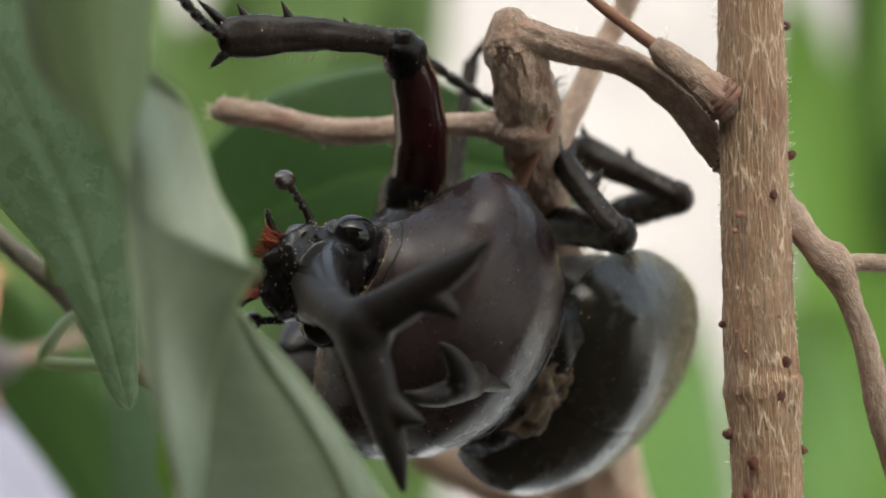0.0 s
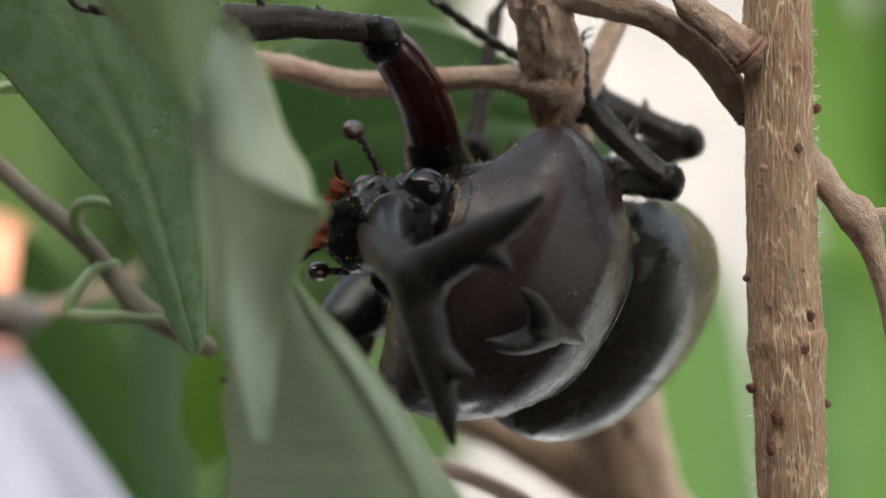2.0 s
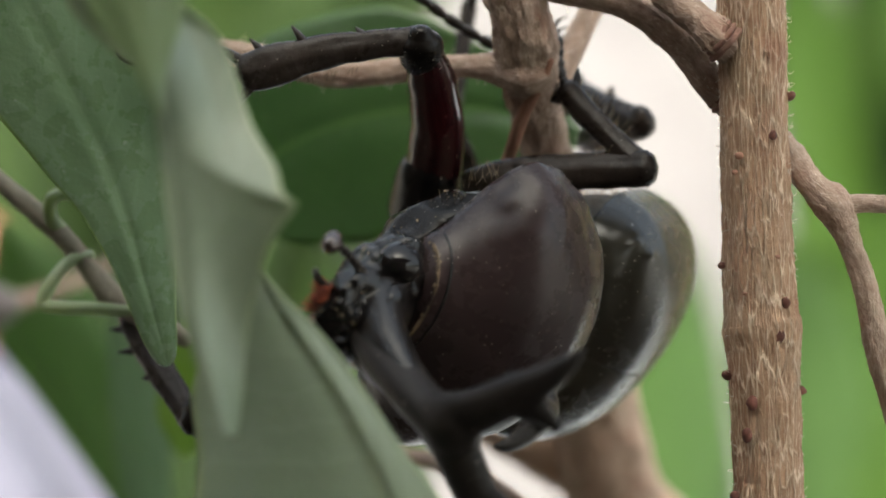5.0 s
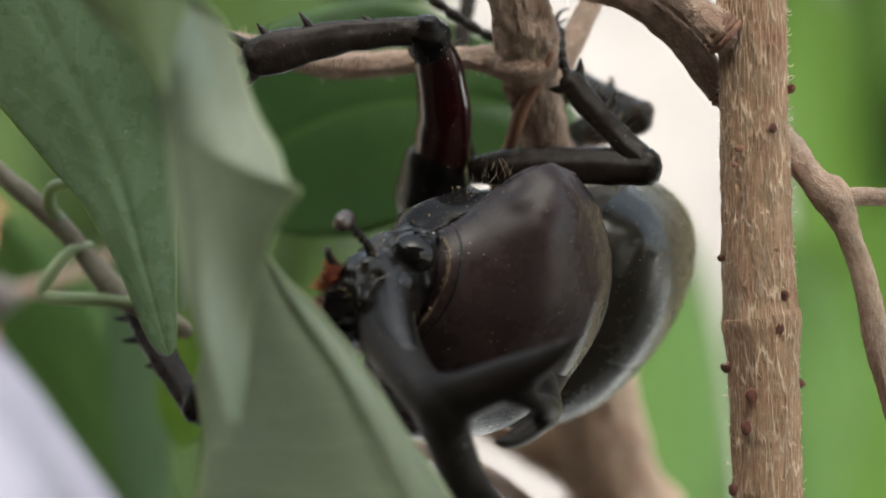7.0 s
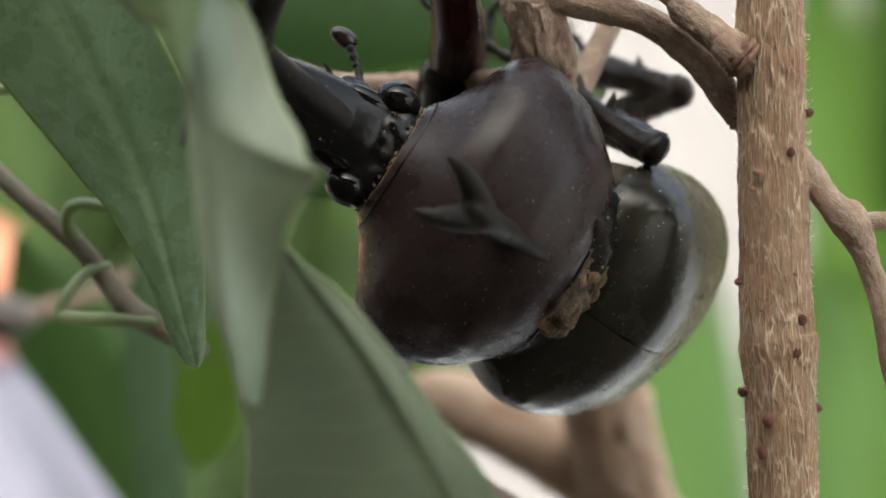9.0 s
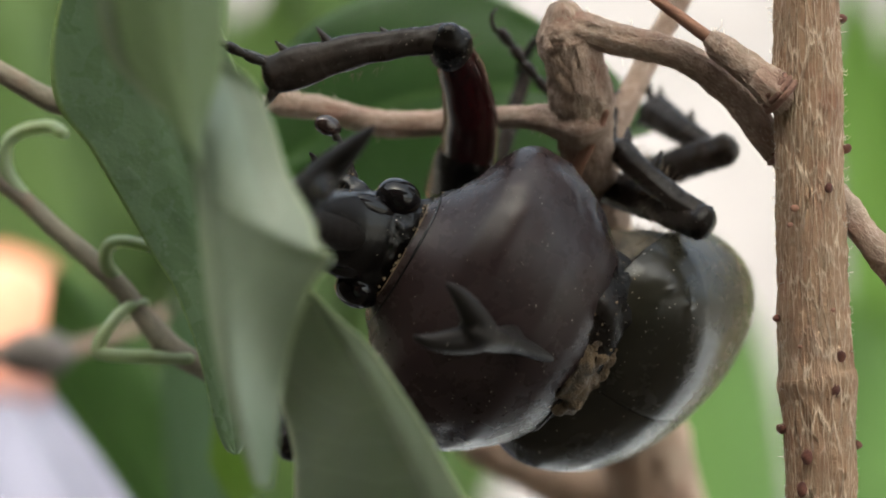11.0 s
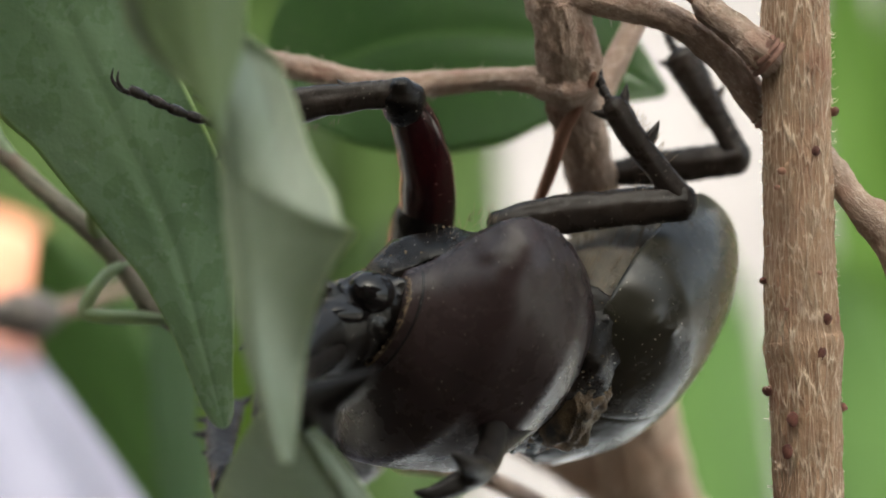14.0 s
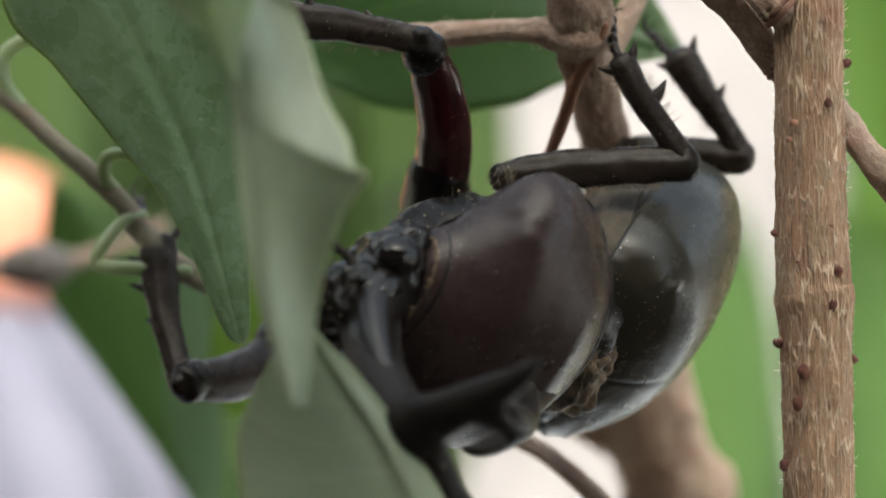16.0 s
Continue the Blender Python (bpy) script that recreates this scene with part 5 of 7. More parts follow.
def motions():
    walk(beetle, [
        (0, pose(0.00682, 0.19700, 1.19313, -129.2, 3.0, -118.6)), (0.5, pose(0.00664, 0.19653, 1.19348, -130.7, 2.4, -119.4)),
        (1, pose(0.00647, 0.19605, 1.19383, -132.3, 1.8, -120.2)), (1.5, pose(0.00666, 0.19567, 1.19381, -131.5, 0.1, -119.4)),
        (2, pose(0.00823, 0.19391, 1.19463, -130.8, -0.9, -110.6)), (2.5, pose(0.00805, 0.19336, 1.19441, -130.6, 0.5, -110.4)),
        (3, pose(0.00788, 0.19281, 1.19420, -130.4, 1.9, -110.2)), (3.5, pose(0.00749, 0.19315, 1.19397, -128.8, 3.1, -111.7)),
        (4, pose(0.00766, 0.19281, 1.19377, -128.5, 2.8, -111.8)), (4.5, pose(0.00784, 0.19247, 1.19356, -128.2, 2.4, -111.9)),
        (5, pose(0.00801, 0.19213, 1.19335, -127.9, 2.1, -112.0)), (7.5, pose(0.00857, 0.19211, 1.19283, -130.6, 6.1, -110.3)),
        (8, pose(0.00876, 0.18997, 1.19279, -129.1, 2.7, -112.6)), (8.5, pose(0.00849, 0.18789, 1.19645, -130.4, 1.2, -113.3)),
        (9, pose(0.00767, 0.18702, 1.19877, -130.9, -4.8, -114.7)), (9.5, pose(0.00644, 0.18682, 1.19902, -131.0, -3.0, -115.3)),
        (10, pose(0.00595, 0.18753, 1.19840, -132.1, -5.0, -115.9)), (12.5, pose(0.00485, 0.18908, 1.19131, -140.7, 18.3, -124.6)),
        (13, pose(0.00516, 0.18924, 1.19130, -138.7, 20.2, -124.5)), (13.5, pose(0.00548, 0.18940, 1.19129, -136.7, 22.1, -124.4)),
        (14, pose(0.00636, 0.19032, 1.18801, -136.0, 27.0, -120.3)), (14.5, pose(0.00595, 0.19014, 1.18798, -135.7, 27.0, -120.9)),
        (15, pose(0.00632, 0.19094, 1.18736, -132.8, 24.9, -118.9)), (15.5, pose(0.00655, 0.19086, 1.18691, -131.6, 25.7, -118.6)),
        (16, pose(0.00590, 0.18996, 1.18686, -131.3, 24.1, -119.3))])
    walk(pronotum, [
        (0, pose(0.00910, -0.00182, -0.00701, 3.6, 43.4, -6.2)), (0.5, pose(0.00912, -0.00138, -0.00606, 4.2, 42.2, -3.9)),
        (1, pose(0.00912, -0.00099, -0.00509, 4.8, 41.0, -1.6)), (1.5, pose(0.00871, -0.00061, -0.00467, 3.4, 40.7, -1.5)),
        (2, pose(0.00626, -0.00033, -0.00495, 10.6, 47.0, 4.3)), (2.5, pose(0.00617, -0.00006, -0.00475, 12.2, 46.2, 5.5)),
        (3, pose(0.00610, 0.00022, -0.00456, 13.7, 45.3, 6.7)), (3.5, pose(0.00796, 0.00102, -0.00268, 6.0, 35.1, 7.7)),
        (4, pose(0.00821, 0.00088, -0.00263, 3.7, 33.0, 6.6)), (4.5, pose(0.00847, 0.00073, -0.00256, 1.6, 30.8, 5.5)),
        (5, pose(0.00872, 0.00059, -0.00250, -0.4, 28.6, 4.6)), (7.5, pose(0.00640, 0.00056, -0.00336, 1.8, 37.6, 1.7)),
        (8, pose(0.00412, 0.00058, -0.00620, 9.2, 55.3, 3.5)), (8.5, pose(0.00365, -0.00039, -0.00787, 22.0, 63.2, 6.6)),
        (9, pose(0.00392, -0.00037, -0.00797, 23.2, 59.7, 12.0)), (9.5, pose(0.00394, -0.00011, -0.00803, 25.7, 61.0, 12.5)),
        (10, pose(0.00386, 0.00024, -0.00687, 28.1, 55.7, 17.5)), (12.5, pose(0.00374, 0.00157, -0.00896, 20.4, 58.3, 2.8)),
        (13, pose(0.00490, 0.00109, -0.00909, 12.0, 55.4, -3.2)), (13.5, pose(0.00605, 0.00056, -0.00928, 4.6, 52.1, -7.9)),
        (14, pose(0.00639, -0.00143, -0.00911, -5.1, 49.6, -14.9)), (14.5, pose(0.00705, -0.00160, -0.00824, -3.1, 50.3, -16.7)),
        (15, pose(0.00820, -0.00334, -0.00808, -7.9, 47.8, -21.8)), (15.5, pose(0.00870, -0.00432, -0.00806, -8.4, 47.6, -23.8)),
        (16, pose(0.00907, -0.00440, -0.00736, -6.2, 43.9, -22.7))])
    walk(head, [
        (0, pose(0.01569, -0.00219, -0.01370, 17.9, -1.9, -3.1)), (0.5, pose(0.01586, -0.00146, -0.01266, 17.5, -1.7, -0.0)),
        (1, pose(0.01600, -0.00079, -0.01159, 17.0, -1.5, 3.1)), (1.5, pose(0.01548, -0.00093, -0.01088, 15.5, -0.9, 6.9)),
        (2, pose(0.01216, 0.00025, -0.01219, 18.7, 6.2, 6.8)), (2.5, pose(0.01225, 0.00076, -0.01179, 20.3, 4.2, 7.6)),
        (3, pose(0.01238, 0.00126, -0.01140, 21.8, 2.2, 8.3)), (3.5, pose(0.01491, 0.00204, -0.00903, 15.4, -8.9, 14.7)),
        (4, pose(0.01549, 0.00188, -0.00861, 14.3, -10.9, 14.5)), (4.5, pose(0.01606, 0.00172, -0.00819, 13.3, -12.8, 14.3)),
        (5, pose(0.01663, 0.00157, -0.00776, 12.3, -14.8, 14.2)), (7.5, pose(0.01280, 0.00079, -0.00929, 15.5, 4.0, 7.8)),
        (8, pose(0.00876, 0.00091, -0.01371, 13.2, 35.7, 0.1)), (8.5, pose(0.00672, -0.00006, -0.01516, 24.7, 63.6, 6.0)),
        (9, pose(0.00749, 0.00026, -0.01528, 33.2, 58.9, 14.3)), (9.5, pose(0.00747, 0.00081, -0.01564, 35.0, 57.4, 11.8)),
        (10, pose(0.00808, 0.00166, -0.01429, 27.8, 42.8, 10.4)), (12.5, pose(0.00796, 0.00152, -0.01665, 26.6, 30.3, 4.9)),
        (13, pose(0.00959, 0.00086, -0.01603, 26.9, 27.5, 3.2)), (13.5, pose(0.01125, 0.00017, -0.01548, 27.2, 24.7, 1.6)),
        (14, pose(0.01163, -0.00243, -0.01552, 16.1, 31.2, -2.5)), (14.5, pose(0.01234, -0.00301, -0.01448, 18.6, 29.8, -3.2)),
        (15, pose(0.01316, -0.00558, -0.01339, 23.9, 24.8, 0.9)), (15.5, pose(0.01372, -0.00672, -0.01391, 21.3, 17.3, -2.0)),
        (16, pose(0.01435, -0.00679, -0.01392, 16.2, -0.8, -1.7))])
    walk(front_right_femur, [
        (0, pose(0.00249, -0.00551, -0.01709, -136.0, 17.8, -58.6)), (0.5, pose(0.00220, -0.00454, -0.01717, -135.1, 17.3, -58.3)),
        (1, pose(0.00144, -0.00171, -0.01837, -115.9, 20.5, -41.9)), (1.5, pose(0.00095, -0.00152, -0.01873, -113.6, 18.3, -37.7)),
        (2, pose(-0.00257, -0.00194, -0.01849, -114.7, 24.6, -30.8)), (2.5, pose(-0.00364, -0.00199, -0.01836, -122.7, 22.6, -36.8)),
        (3, pose(-0.00375, -0.00093, -0.01769, -132.9, 21.5, -45.5)), (3.5, pose(-0.00276, -0.00038, -0.01628, -138.8, 19.0, -52.3)),
        (4, pose(-0.00325, -0.00063, -0.01625, -139.0, 18.0, -51.9)), (4.5, pose(-0.00375, -0.00089, -0.01622, -139.1, 17.0, -51.4)),
        (5, pose(-0.00423, -0.00116, -0.01618, -139.3, 16.0, -51.0)), (7.5, pose(-0.00581, -0.00104, -0.01642, -140.5, 19.7, -52.6)),
        (8, pose(-0.00667, -0.00232, -0.01813, -139.8, 15.4, -51.9)), (8.5, pose(-0.00876, -0.00280, -0.02064, -134.4, 15.0, -46.7)),
        (9, pose(-0.00804, -0.00370, -0.02204, -130.0, 10.4, -40.8)), (9.5, pose(-0.00700, -0.00339, -0.02177, -130.9, 16.3, -46.6)),
        (10, pose(-0.00825, -0.00402, -0.02062, -133.1, 7.4, -43.5)), (12.5, pose(-0.00670, 0.00516, -0.02093, -115.3, 32.6, -55.5)),
        (13, pose(-0.00671, 0.00508, -0.02055, -124.5, 29.2, -62.3)), (13.5, pose(-0.00657, 0.00491, -0.02017, -133.2, 25.6, -68.6)),
        (14, pose(-0.00829, 0.00404, -0.01850, -141.3, 28.1, -73.8)), (14.5, pose(-0.00869, 0.00420, -0.01836, -137.0, 28.4, -70.7)),
        (15, pose(-0.00791, 0.00183, -0.01890, -142.6, 25.6, -72.8)), (15.5, pose(-0.00850, 0.00118, -0.01904, -143.1, 25.3, -73.4)),
        (16, pose(-0.00860, 0.00129, -0.01885, -144.3, 23.2, -73.9))])
    walk(front_right_tibia, [
        (0, pose(0.01216, -0.02135, -0.02306, -36.3, 39.6, 36.6)), (0.5, pose(0.01198, -0.02039, -0.02297, -28.4, 43.1, 47.9)),
        (1, pose(0.01503, -0.01392, -0.02520, -36.2, 43.3, 36.6)), (1.5, pose(0.01560, -0.01284, -0.02487, -40.1, 36.2, 32.5)),
        (2, pose(0.01267, -0.01102, -0.02660, -34.2, 36.2, 42.8)), (2.5, pose(0.01078, -0.01276, -0.02587, -31.2, 32.7, 44.0)),
        (3, pose(0.00898, -0.01387, -0.02484, -25.4, 27.5, 49.1)), (3.5, pose(0.00851, -0.01497, -0.02264, -24.0, 31.7, 52.6)),
        (4, pose(0.00820, -0.01522, -0.02227, -22.9, 33.7, 55.6)), (4.5, pose(0.00788, -0.01547, -0.02191, -19.6, 36.8, 62.2)),
        (5, pose(0.00756, -0.01572, -0.02155, -20.3, 37.7, 61.7)), (7.5, pose(0.00535, -0.01562, -0.02300, -15.0, 39.8, 62.4)),
        (8, pose(0.00492, -0.01713, -0.02332, -23.1, 46.5, 56.1)), (8.5, pose(0.00415, -0.01651, -0.02569, -35.1, 37.2, 39.2)),
        (9, pose(0.00649, -0.01623, -0.02555, -37.3, 28.5, 41.2)), (9.5, pose(0.00585, -0.01699, -0.02726, -35.0, 16.0, 35.1)),
        (10, pose(0.00577, -0.01733, -0.02314, -23.4, 18.7, 67.4)), (12.5, pose(0.00260, -0.00838, -0.03143, -24.5, 42.6, 26.7)),
        (13, pose(0.00120, -0.00999, -0.03007, -27.1, 34.5, 19.6)), (13.5, pose(-0.00016, -0.01147, -0.02860, -25.3, 28.3, 18.3)),
        (14, pose(-0.00349, -0.01248, -0.02768, -5.1, 38.7, 47.3)), (14.5, pose(-0.00303, -0.01200, -0.02763, -17.4, 34.0, 26.8)),
        (15, pose(-0.00271, -0.01496, -0.02734, -7.9, 40.6, 47.8)), (15.5, pose(-0.00346, -0.01570, -0.02739, -8.3, 43.3, 46.9)),
        (16, pose(-0.00365, -0.01594, -0.02652, -25.8, 54.8, 27.6))])
    walk(front_right_tarsus, [
        (0, pose(0.02205, -0.01399, -0.03326, -85.9, 7.6, -19.0)), (0.5, pose(0.01981, -0.01171, -0.03389, -79.9, 11.6, -16.0)),
        (1, pose(0.02438, -0.00698, -0.03617, -76.0, 23.5, -11.9)), (1.5, pose(0.02648, -0.00591, -0.03433, -47.5, 32.7, 21.6)),
        (2, pose(0.02215, -0.00224, -0.03604, -43.8, 39.7, 31.6)), (2.5, pose(0.02046, -0.00341, -0.03452, -44.1, 30.9, 26.1)),
        (3, pose(0.01828, -0.00315, -0.03223, -35.2, 30.4, 35.2)), (3.5, pose(0.01678, -0.00416, -0.03104, -41.4, 35.7, 28.9)),
        (4, pose(0.01570, -0.00424, -0.03116, -40.7, 40.0, 32.0)), (4.5, pose(0.01387, -0.00415, -0.03149, -34.2, 48.4, 42.5)),
        (5, pose(0.01357, -0.00457, -0.03133, -27.5, 53.4, 51.8)), (7.5, pose(0.01105, -0.00473, -0.03324, -20.1, 54.7, 55.5)),
        (8, pose(0.01105, -0.00798, -0.03493, -28.1, 55.1, 49.6)), (8.5, pose(0.01403, -0.00844, -0.03535, -47.3, 24.0, 17.9)),
        (9, pose(0.01708, -0.00696, -0.03318, -40.4, 16.4, 29.7)), (9.5, pose(0.01843, -0.00814, -0.03168, -28.1, -7.5, 13.9)),
        (10, pose(0.01159, -0.00334, -0.02828, -48.4, 24.2, 23.4)), (12.5, pose(0.01312, -0.00308, -0.04225, -39.7, 52.2, 10.9)),
        (13, pose(0.01363, -0.00557, -0.03914, -46.9, 40.6, -1.4)), (13.5, pose(0.01321, -0.00705, -0.03619, -46.4, 34.3, -4.5)),
        (14, pose(0.00498, -0.00332, -0.03769, -55.6, 48.6, -10.7)), (14.5, pose(0.00880, -0.00601, -0.03658, -70.7, 47.7, -24.3)),
        (15, pose(0.00546, -0.00597, -0.03774, -64.4, 55.0, -14.1)), (15.5, pose(0.00449, -0.00720, -0.03836, -65.9, 56.3, -15.5)),
        (16, pose(0.00452, -0.01167, -0.03960, -58.2, 39.9, -11.4))])
    walk(front_left_femur, [
        (0, pose(-0.00172, 0.01042, -0.02003, -11.4, -17.1, 26.0)), (0.5, pose(-0.00140, 0.01171, -0.01899, -11.9, -17.4, 27.4)),
        (1, pose(-0.00108, 0.01293, -0.01787, -12.3, -17.7, 28.9)), (1.5, pose(-0.00033, 0.01299, -0.01677, -13.1, -19.4, 37.8)),
        (2, pose(-0.00366, 0.01265, -0.01647, -12.0, -11.7, 49.0)), (2.5, pose(-0.00468, 0.01213, -0.01622, -12.5, -8.6, 47.0)),
        (3, pose(-0.00405, 0.01256, -0.01556, -22.8, 12.8, 44.0)), (3.5, pose(-0.00531, 0.01441, -0.01528, -30.8, 15.8, 31.1)),
        (4, pose(-0.00594, 0.01467, -0.01557, -29.1, 12.4, 31.4)), (4.5, pose(-0.00646, 0.01489, -0.01584, -27.2, 9.1, 32.0)),
        (5, pose(-0.00690, 0.01508, -0.01609, -25.3, 5.9, 32.9)), (7.5, pose(-0.00776, 0.01592, -0.01576, -21.1, 7.2, 29.8)),
        (8, pose(-0.00897, 0.01515, -0.01801, -26.0, 6.2, 29.8)), (8.5, pose(-0.01599, 0.01960, -0.01523, -43.1, 1.9, 4.3)),
        (9, pose(-0.01669, 0.02081, -0.01469, -46.1, -0.9, 7.9)), (9.5, pose(-0.01518, 0.02018, -0.01535, -30.4, -4.3, 17.0)),
        (10, pose(-0.01534, 0.01974, -0.01385, -35.0, -3.8, 15.2)), (12.5, pose(-0.00570, 0.02738, -0.01138, -26.9, 4.5, -10.6)),
        (13, pose(-0.00451, 0.02862, -0.01101, -28.5, 4.7, -12.8)), (13.5, pose(-0.00322, 0.02986, -0.01079, -30.1, 4.8, -14.9)),
        (14, pose(-0.00383, 0.02709, -0.01171, -37.7, 17.5, -13.7)), (14.5, pose(-0.00485, 0.02659, -0.01185, -32.4, 12.5, -14.4)),
        (15, pose(-0.00364, 0.02786, -0.01666, -35.9, 10.6, -14.8)), (15.5, pose(-0.00504, 0.02471, -0.02133, -34.3, 11.0, -13.3)),
        (16, pose(-0.00607, 0.02263, -0.02273, -31.1, 10.4, -7.7))])
    walk(front_left_tibia, [
        (0, pose(0.01503, 0.01860, -0.01430, 164.8, 55.8, -142.9)), (0.5, pose(0.01511, 0.02028, -0.01316, 150.9, 55.5, -158.0)),
        (1, pose(0.01518, 0.02192, -0.01194, 138.4, 54.1, -170.7)), (1.5, pose(0.01420, 0.02427, -0.01029, 146.8, 47.6, -167.7)),
        (2, pose(0.00887, 0.02707, -0.01253, 145.6, 37.4, -166.1)), (2.5, pose(0.00847, 0.02623, -0.01329, -42.7, 67.5, 35.5)),
        (3, pose(0.00964, 0.02577, -0.01987, -116.5, 74.2, -42.2)), (3.5, pose(0.01076, 0.02411, -0.02057, -140.0, 66.5, -68.8)),
        (4, pose(0.01031, 0.02460, -0.01974, -138.9, 66.4, -67.4)), (4.5, pose(0.00986, 0.02511, -0.01891, 174.7, 72.8, -116.3)),
        (5, pose(0.00939, 0.02562, -0.01810, 137.1, 67.0, -155.7)), (7.5, pose(0.00902, 0.02555, -0.01821, 119.7, 60.4, -174.4)),
        (8, pose(0.00785, 0.02477, -0.02013, 105.4, 51.0, 172.7)), (8.5, pose(0.00344, 0.02105, -0.01587, 137.8, 54.2, -163.0)),
        (9, pose(0.00263, 0.02350, -0.01438, 130.2, 53.4, -168.7)), (9.5, pose(0.00342, 0.02589, -0.01389, 165.8, 40.5, -150.9)),
        (10, pose(0.00344, 0.02482, -0.01257, 164.3, 42.3, -151.7)), (12.5, pose(0.01341, 0.02380, -0.01290, 139.7, 44.2, 175.7)),
        (13, pose(0.01444, 0.02432, -0.01260, 140.7, 42.4, 174.6)), (13.5, pose(0.01556, 0.02487, -0.01241, 141.8, 40.8, 173.5)),
        (14, pose(0.01424, 0.02269, -0.01758, 130.4, 24.3, 156.8)), (14.5, pose(0.01359, 0.02185, -0.01606, 113.1, 34.9, 152.3)),
        (15, pose(0.01489, 0.02295, -0.02024, 140.1, 39.4, 175.7)), (15.5, pose(0.01359, 0.02030, -0.02505, 138.0, 39.8, 173.8)),
        (16, pose(0.01294, 0.02005, -0.02626, 161.9, 50.2, -155.5))])
    walk(front_left_tarsus, [
        (0, pose(0.00830, 0.01352, -0.02671, 118.4, 57.7, 178.0)), (0.5, pose(0.00724, 0.01710, -0.02553, 109.0, 58.5, 170.9)),
        (1, pose(0.00648, 0.02050, -0.02408, 99.2, 58.4, 163.6)), (1.5, pose(0.00432, 0.02212, -0.02137, 116.8, 50.4, 173.9)),
        (2, pose(-0.00270, 0.02420, -0.02163, 111.9, 46.8, 178.8)), (2.5, pose(0.01315, 0.02956, -0.02715, 14.0, 47.5, 108.2)),
        (3, pose(0.01266, 0.02303, -0.03430, 42.1, 72.9, 121.8)), (3.5, pose(0.01293, 0.01852, -0.03433, 130.0, 78.1, -159.0)),
        (4, pose(0.01262, 0.01906, -0.03349, 118.2, 56.7, -176.1)), (4.5, pose(0.00789, 0.02113, -0.03324, 123.6, 48.9, -175.4)),
        (5, pose(0.00406, 0.02321, -0.03191, 135.0, 44.7, -170.0)), (7.5, pose(0.00165, 0.02482, -0.03125, 124.1, 44.7, -177.5)),
        (8, pose(-0.00152, 0.02597, -0.03178, 118.7, 55.6, -176.9)), (8.5, pose(-0.00494, 0.01849, -0.02804, 140.5, 51.3, -162.6)),
        (9, pose(-0.00614, 0.02175, -0.02642, 132.8, 63.4, -161.1)), (9.5, pose(-0.00655, 0.02034, -0.02363, 134.8, 59.8, -162.8)),
        (10, pose(-0.00632, 0.01956, -0.02267, 134.9, 60.9, -162.2)), (12.5, pose(0.00268, 0.02461, -0.02335, 119.8, 53.6, 164.3)),
        (13, pose(0.00342, 0.02536, -0.02271, 119.5, 50.9, 162.3)), (13.5, pose(0.00428, 0.02615, -0.02220, 119.2, 48.5, 160.3)),
        (14, pose(0.00168, 0.02807, -0.02376, 125.6, 41.8, 164.1)), (14.5, pose(0.00270, 0.02758, -0.02465, 115.2, 40.1, 155.4)),
        (15, pose(0.00333, 0.02382, -0.02977, 63.7, 17.5, 137.3)), (15.5, pose(0.00212, 0.02154, -0.03465, 97.8, 30.6, 145.9)),
        (16, pose(0.00421, 0.01607, -0.03779, 106.7, 41.3, 152.9))])
    walk(mid_right_femur, [
        (0, pose(-0.00925, -0.00979, -0.01111, 128.5, -42.6, -38.5)), (0.5, pose(-0.00958, -0.00934, -0.01125, 131.5, -42.6, -40.8)),
        (1, pose(-0.00992, -0.00890, -0.01139, 134.6, -42.6, -43.0)), (1.5, pose(-0.01020, -0.00882, -0.01081, 135.5, -42.2, -40.7)),
        (2, pose(-0.01212, -0.00972, -0.01002, 130.3, -36.0, -29.5)), (2.5, pose(-0.01307, -0.00959, -0.00991, 127.8, -35.2, -29.2)),
        (3, pose(-0.01402, -0.00943, -0.00977, 125.4, -34.4, -28.8)), (3.5, pose(-0.01221, -0.00829, -0.01077, 136.2, -38.7, -39.0)),
        (4, pose(-0.00997, -0.00720, -0.01192, 147.3, -43.3, -50.7)), (4.5, pose(-0.00697, -0.00632, -0.01285, 160.4, -47.1, -66.4)),
        (5, pose(-0.00238, -0.00588, -0.01328, 179.7, -48.7, -90.6)), (7.5, pose(-0.00603, -0.00605, -0.01387, 162.8, -48.2, -75.7)),
        (8, pose(-0.01589, -0.00817, -0.01130, 135.1, -37.4, -37.0)), (8.5, pose(-0.01790, -0.00940, -0.01339, 104.8, -42.8, -23.3)),
        (9, pose(-0.01733, -0.01024, -0.01462, 105.1, -46.0, -20.3)), (9.5, pose(-0.01806, -0.00974, -0.01426, 102.7, -45.9, -21.0)),
        (10, pose(-0.01635, -0.01110, -0.01505, 101.0, -51.2, -20.5)), (12.5, pose(-0.01416, -0.00263, -0.01335, 159.7, -38.0, -86.4)),
        (13, pose(-0.01246, -0.00319, -0.01421, 162.6, -41.7, -93.7)), (13.5, pose(-0.01049, -0.00418, -0.01506, 167.8, -45.6, -103.5)),
        (14, pose(-0.00429, -0.00721, -0.01387, -174.6, -42.7, -133.2)), (14.5, pose(-0.00440, -0.00721, -0.01377, -173.8, -42.5, -134.1)),
        (15, pose(-0.00342, -0.00859, -0.01419, -171.2, -46.7, -133.5)), (15.5, pose(-0.00381, -0.00891, -0.01427, -171.0, -47.8, -134.0)),
        (16, pose(-0.00432, -0.00864, -0.01441, -169.5, -47.3, -133.8))])
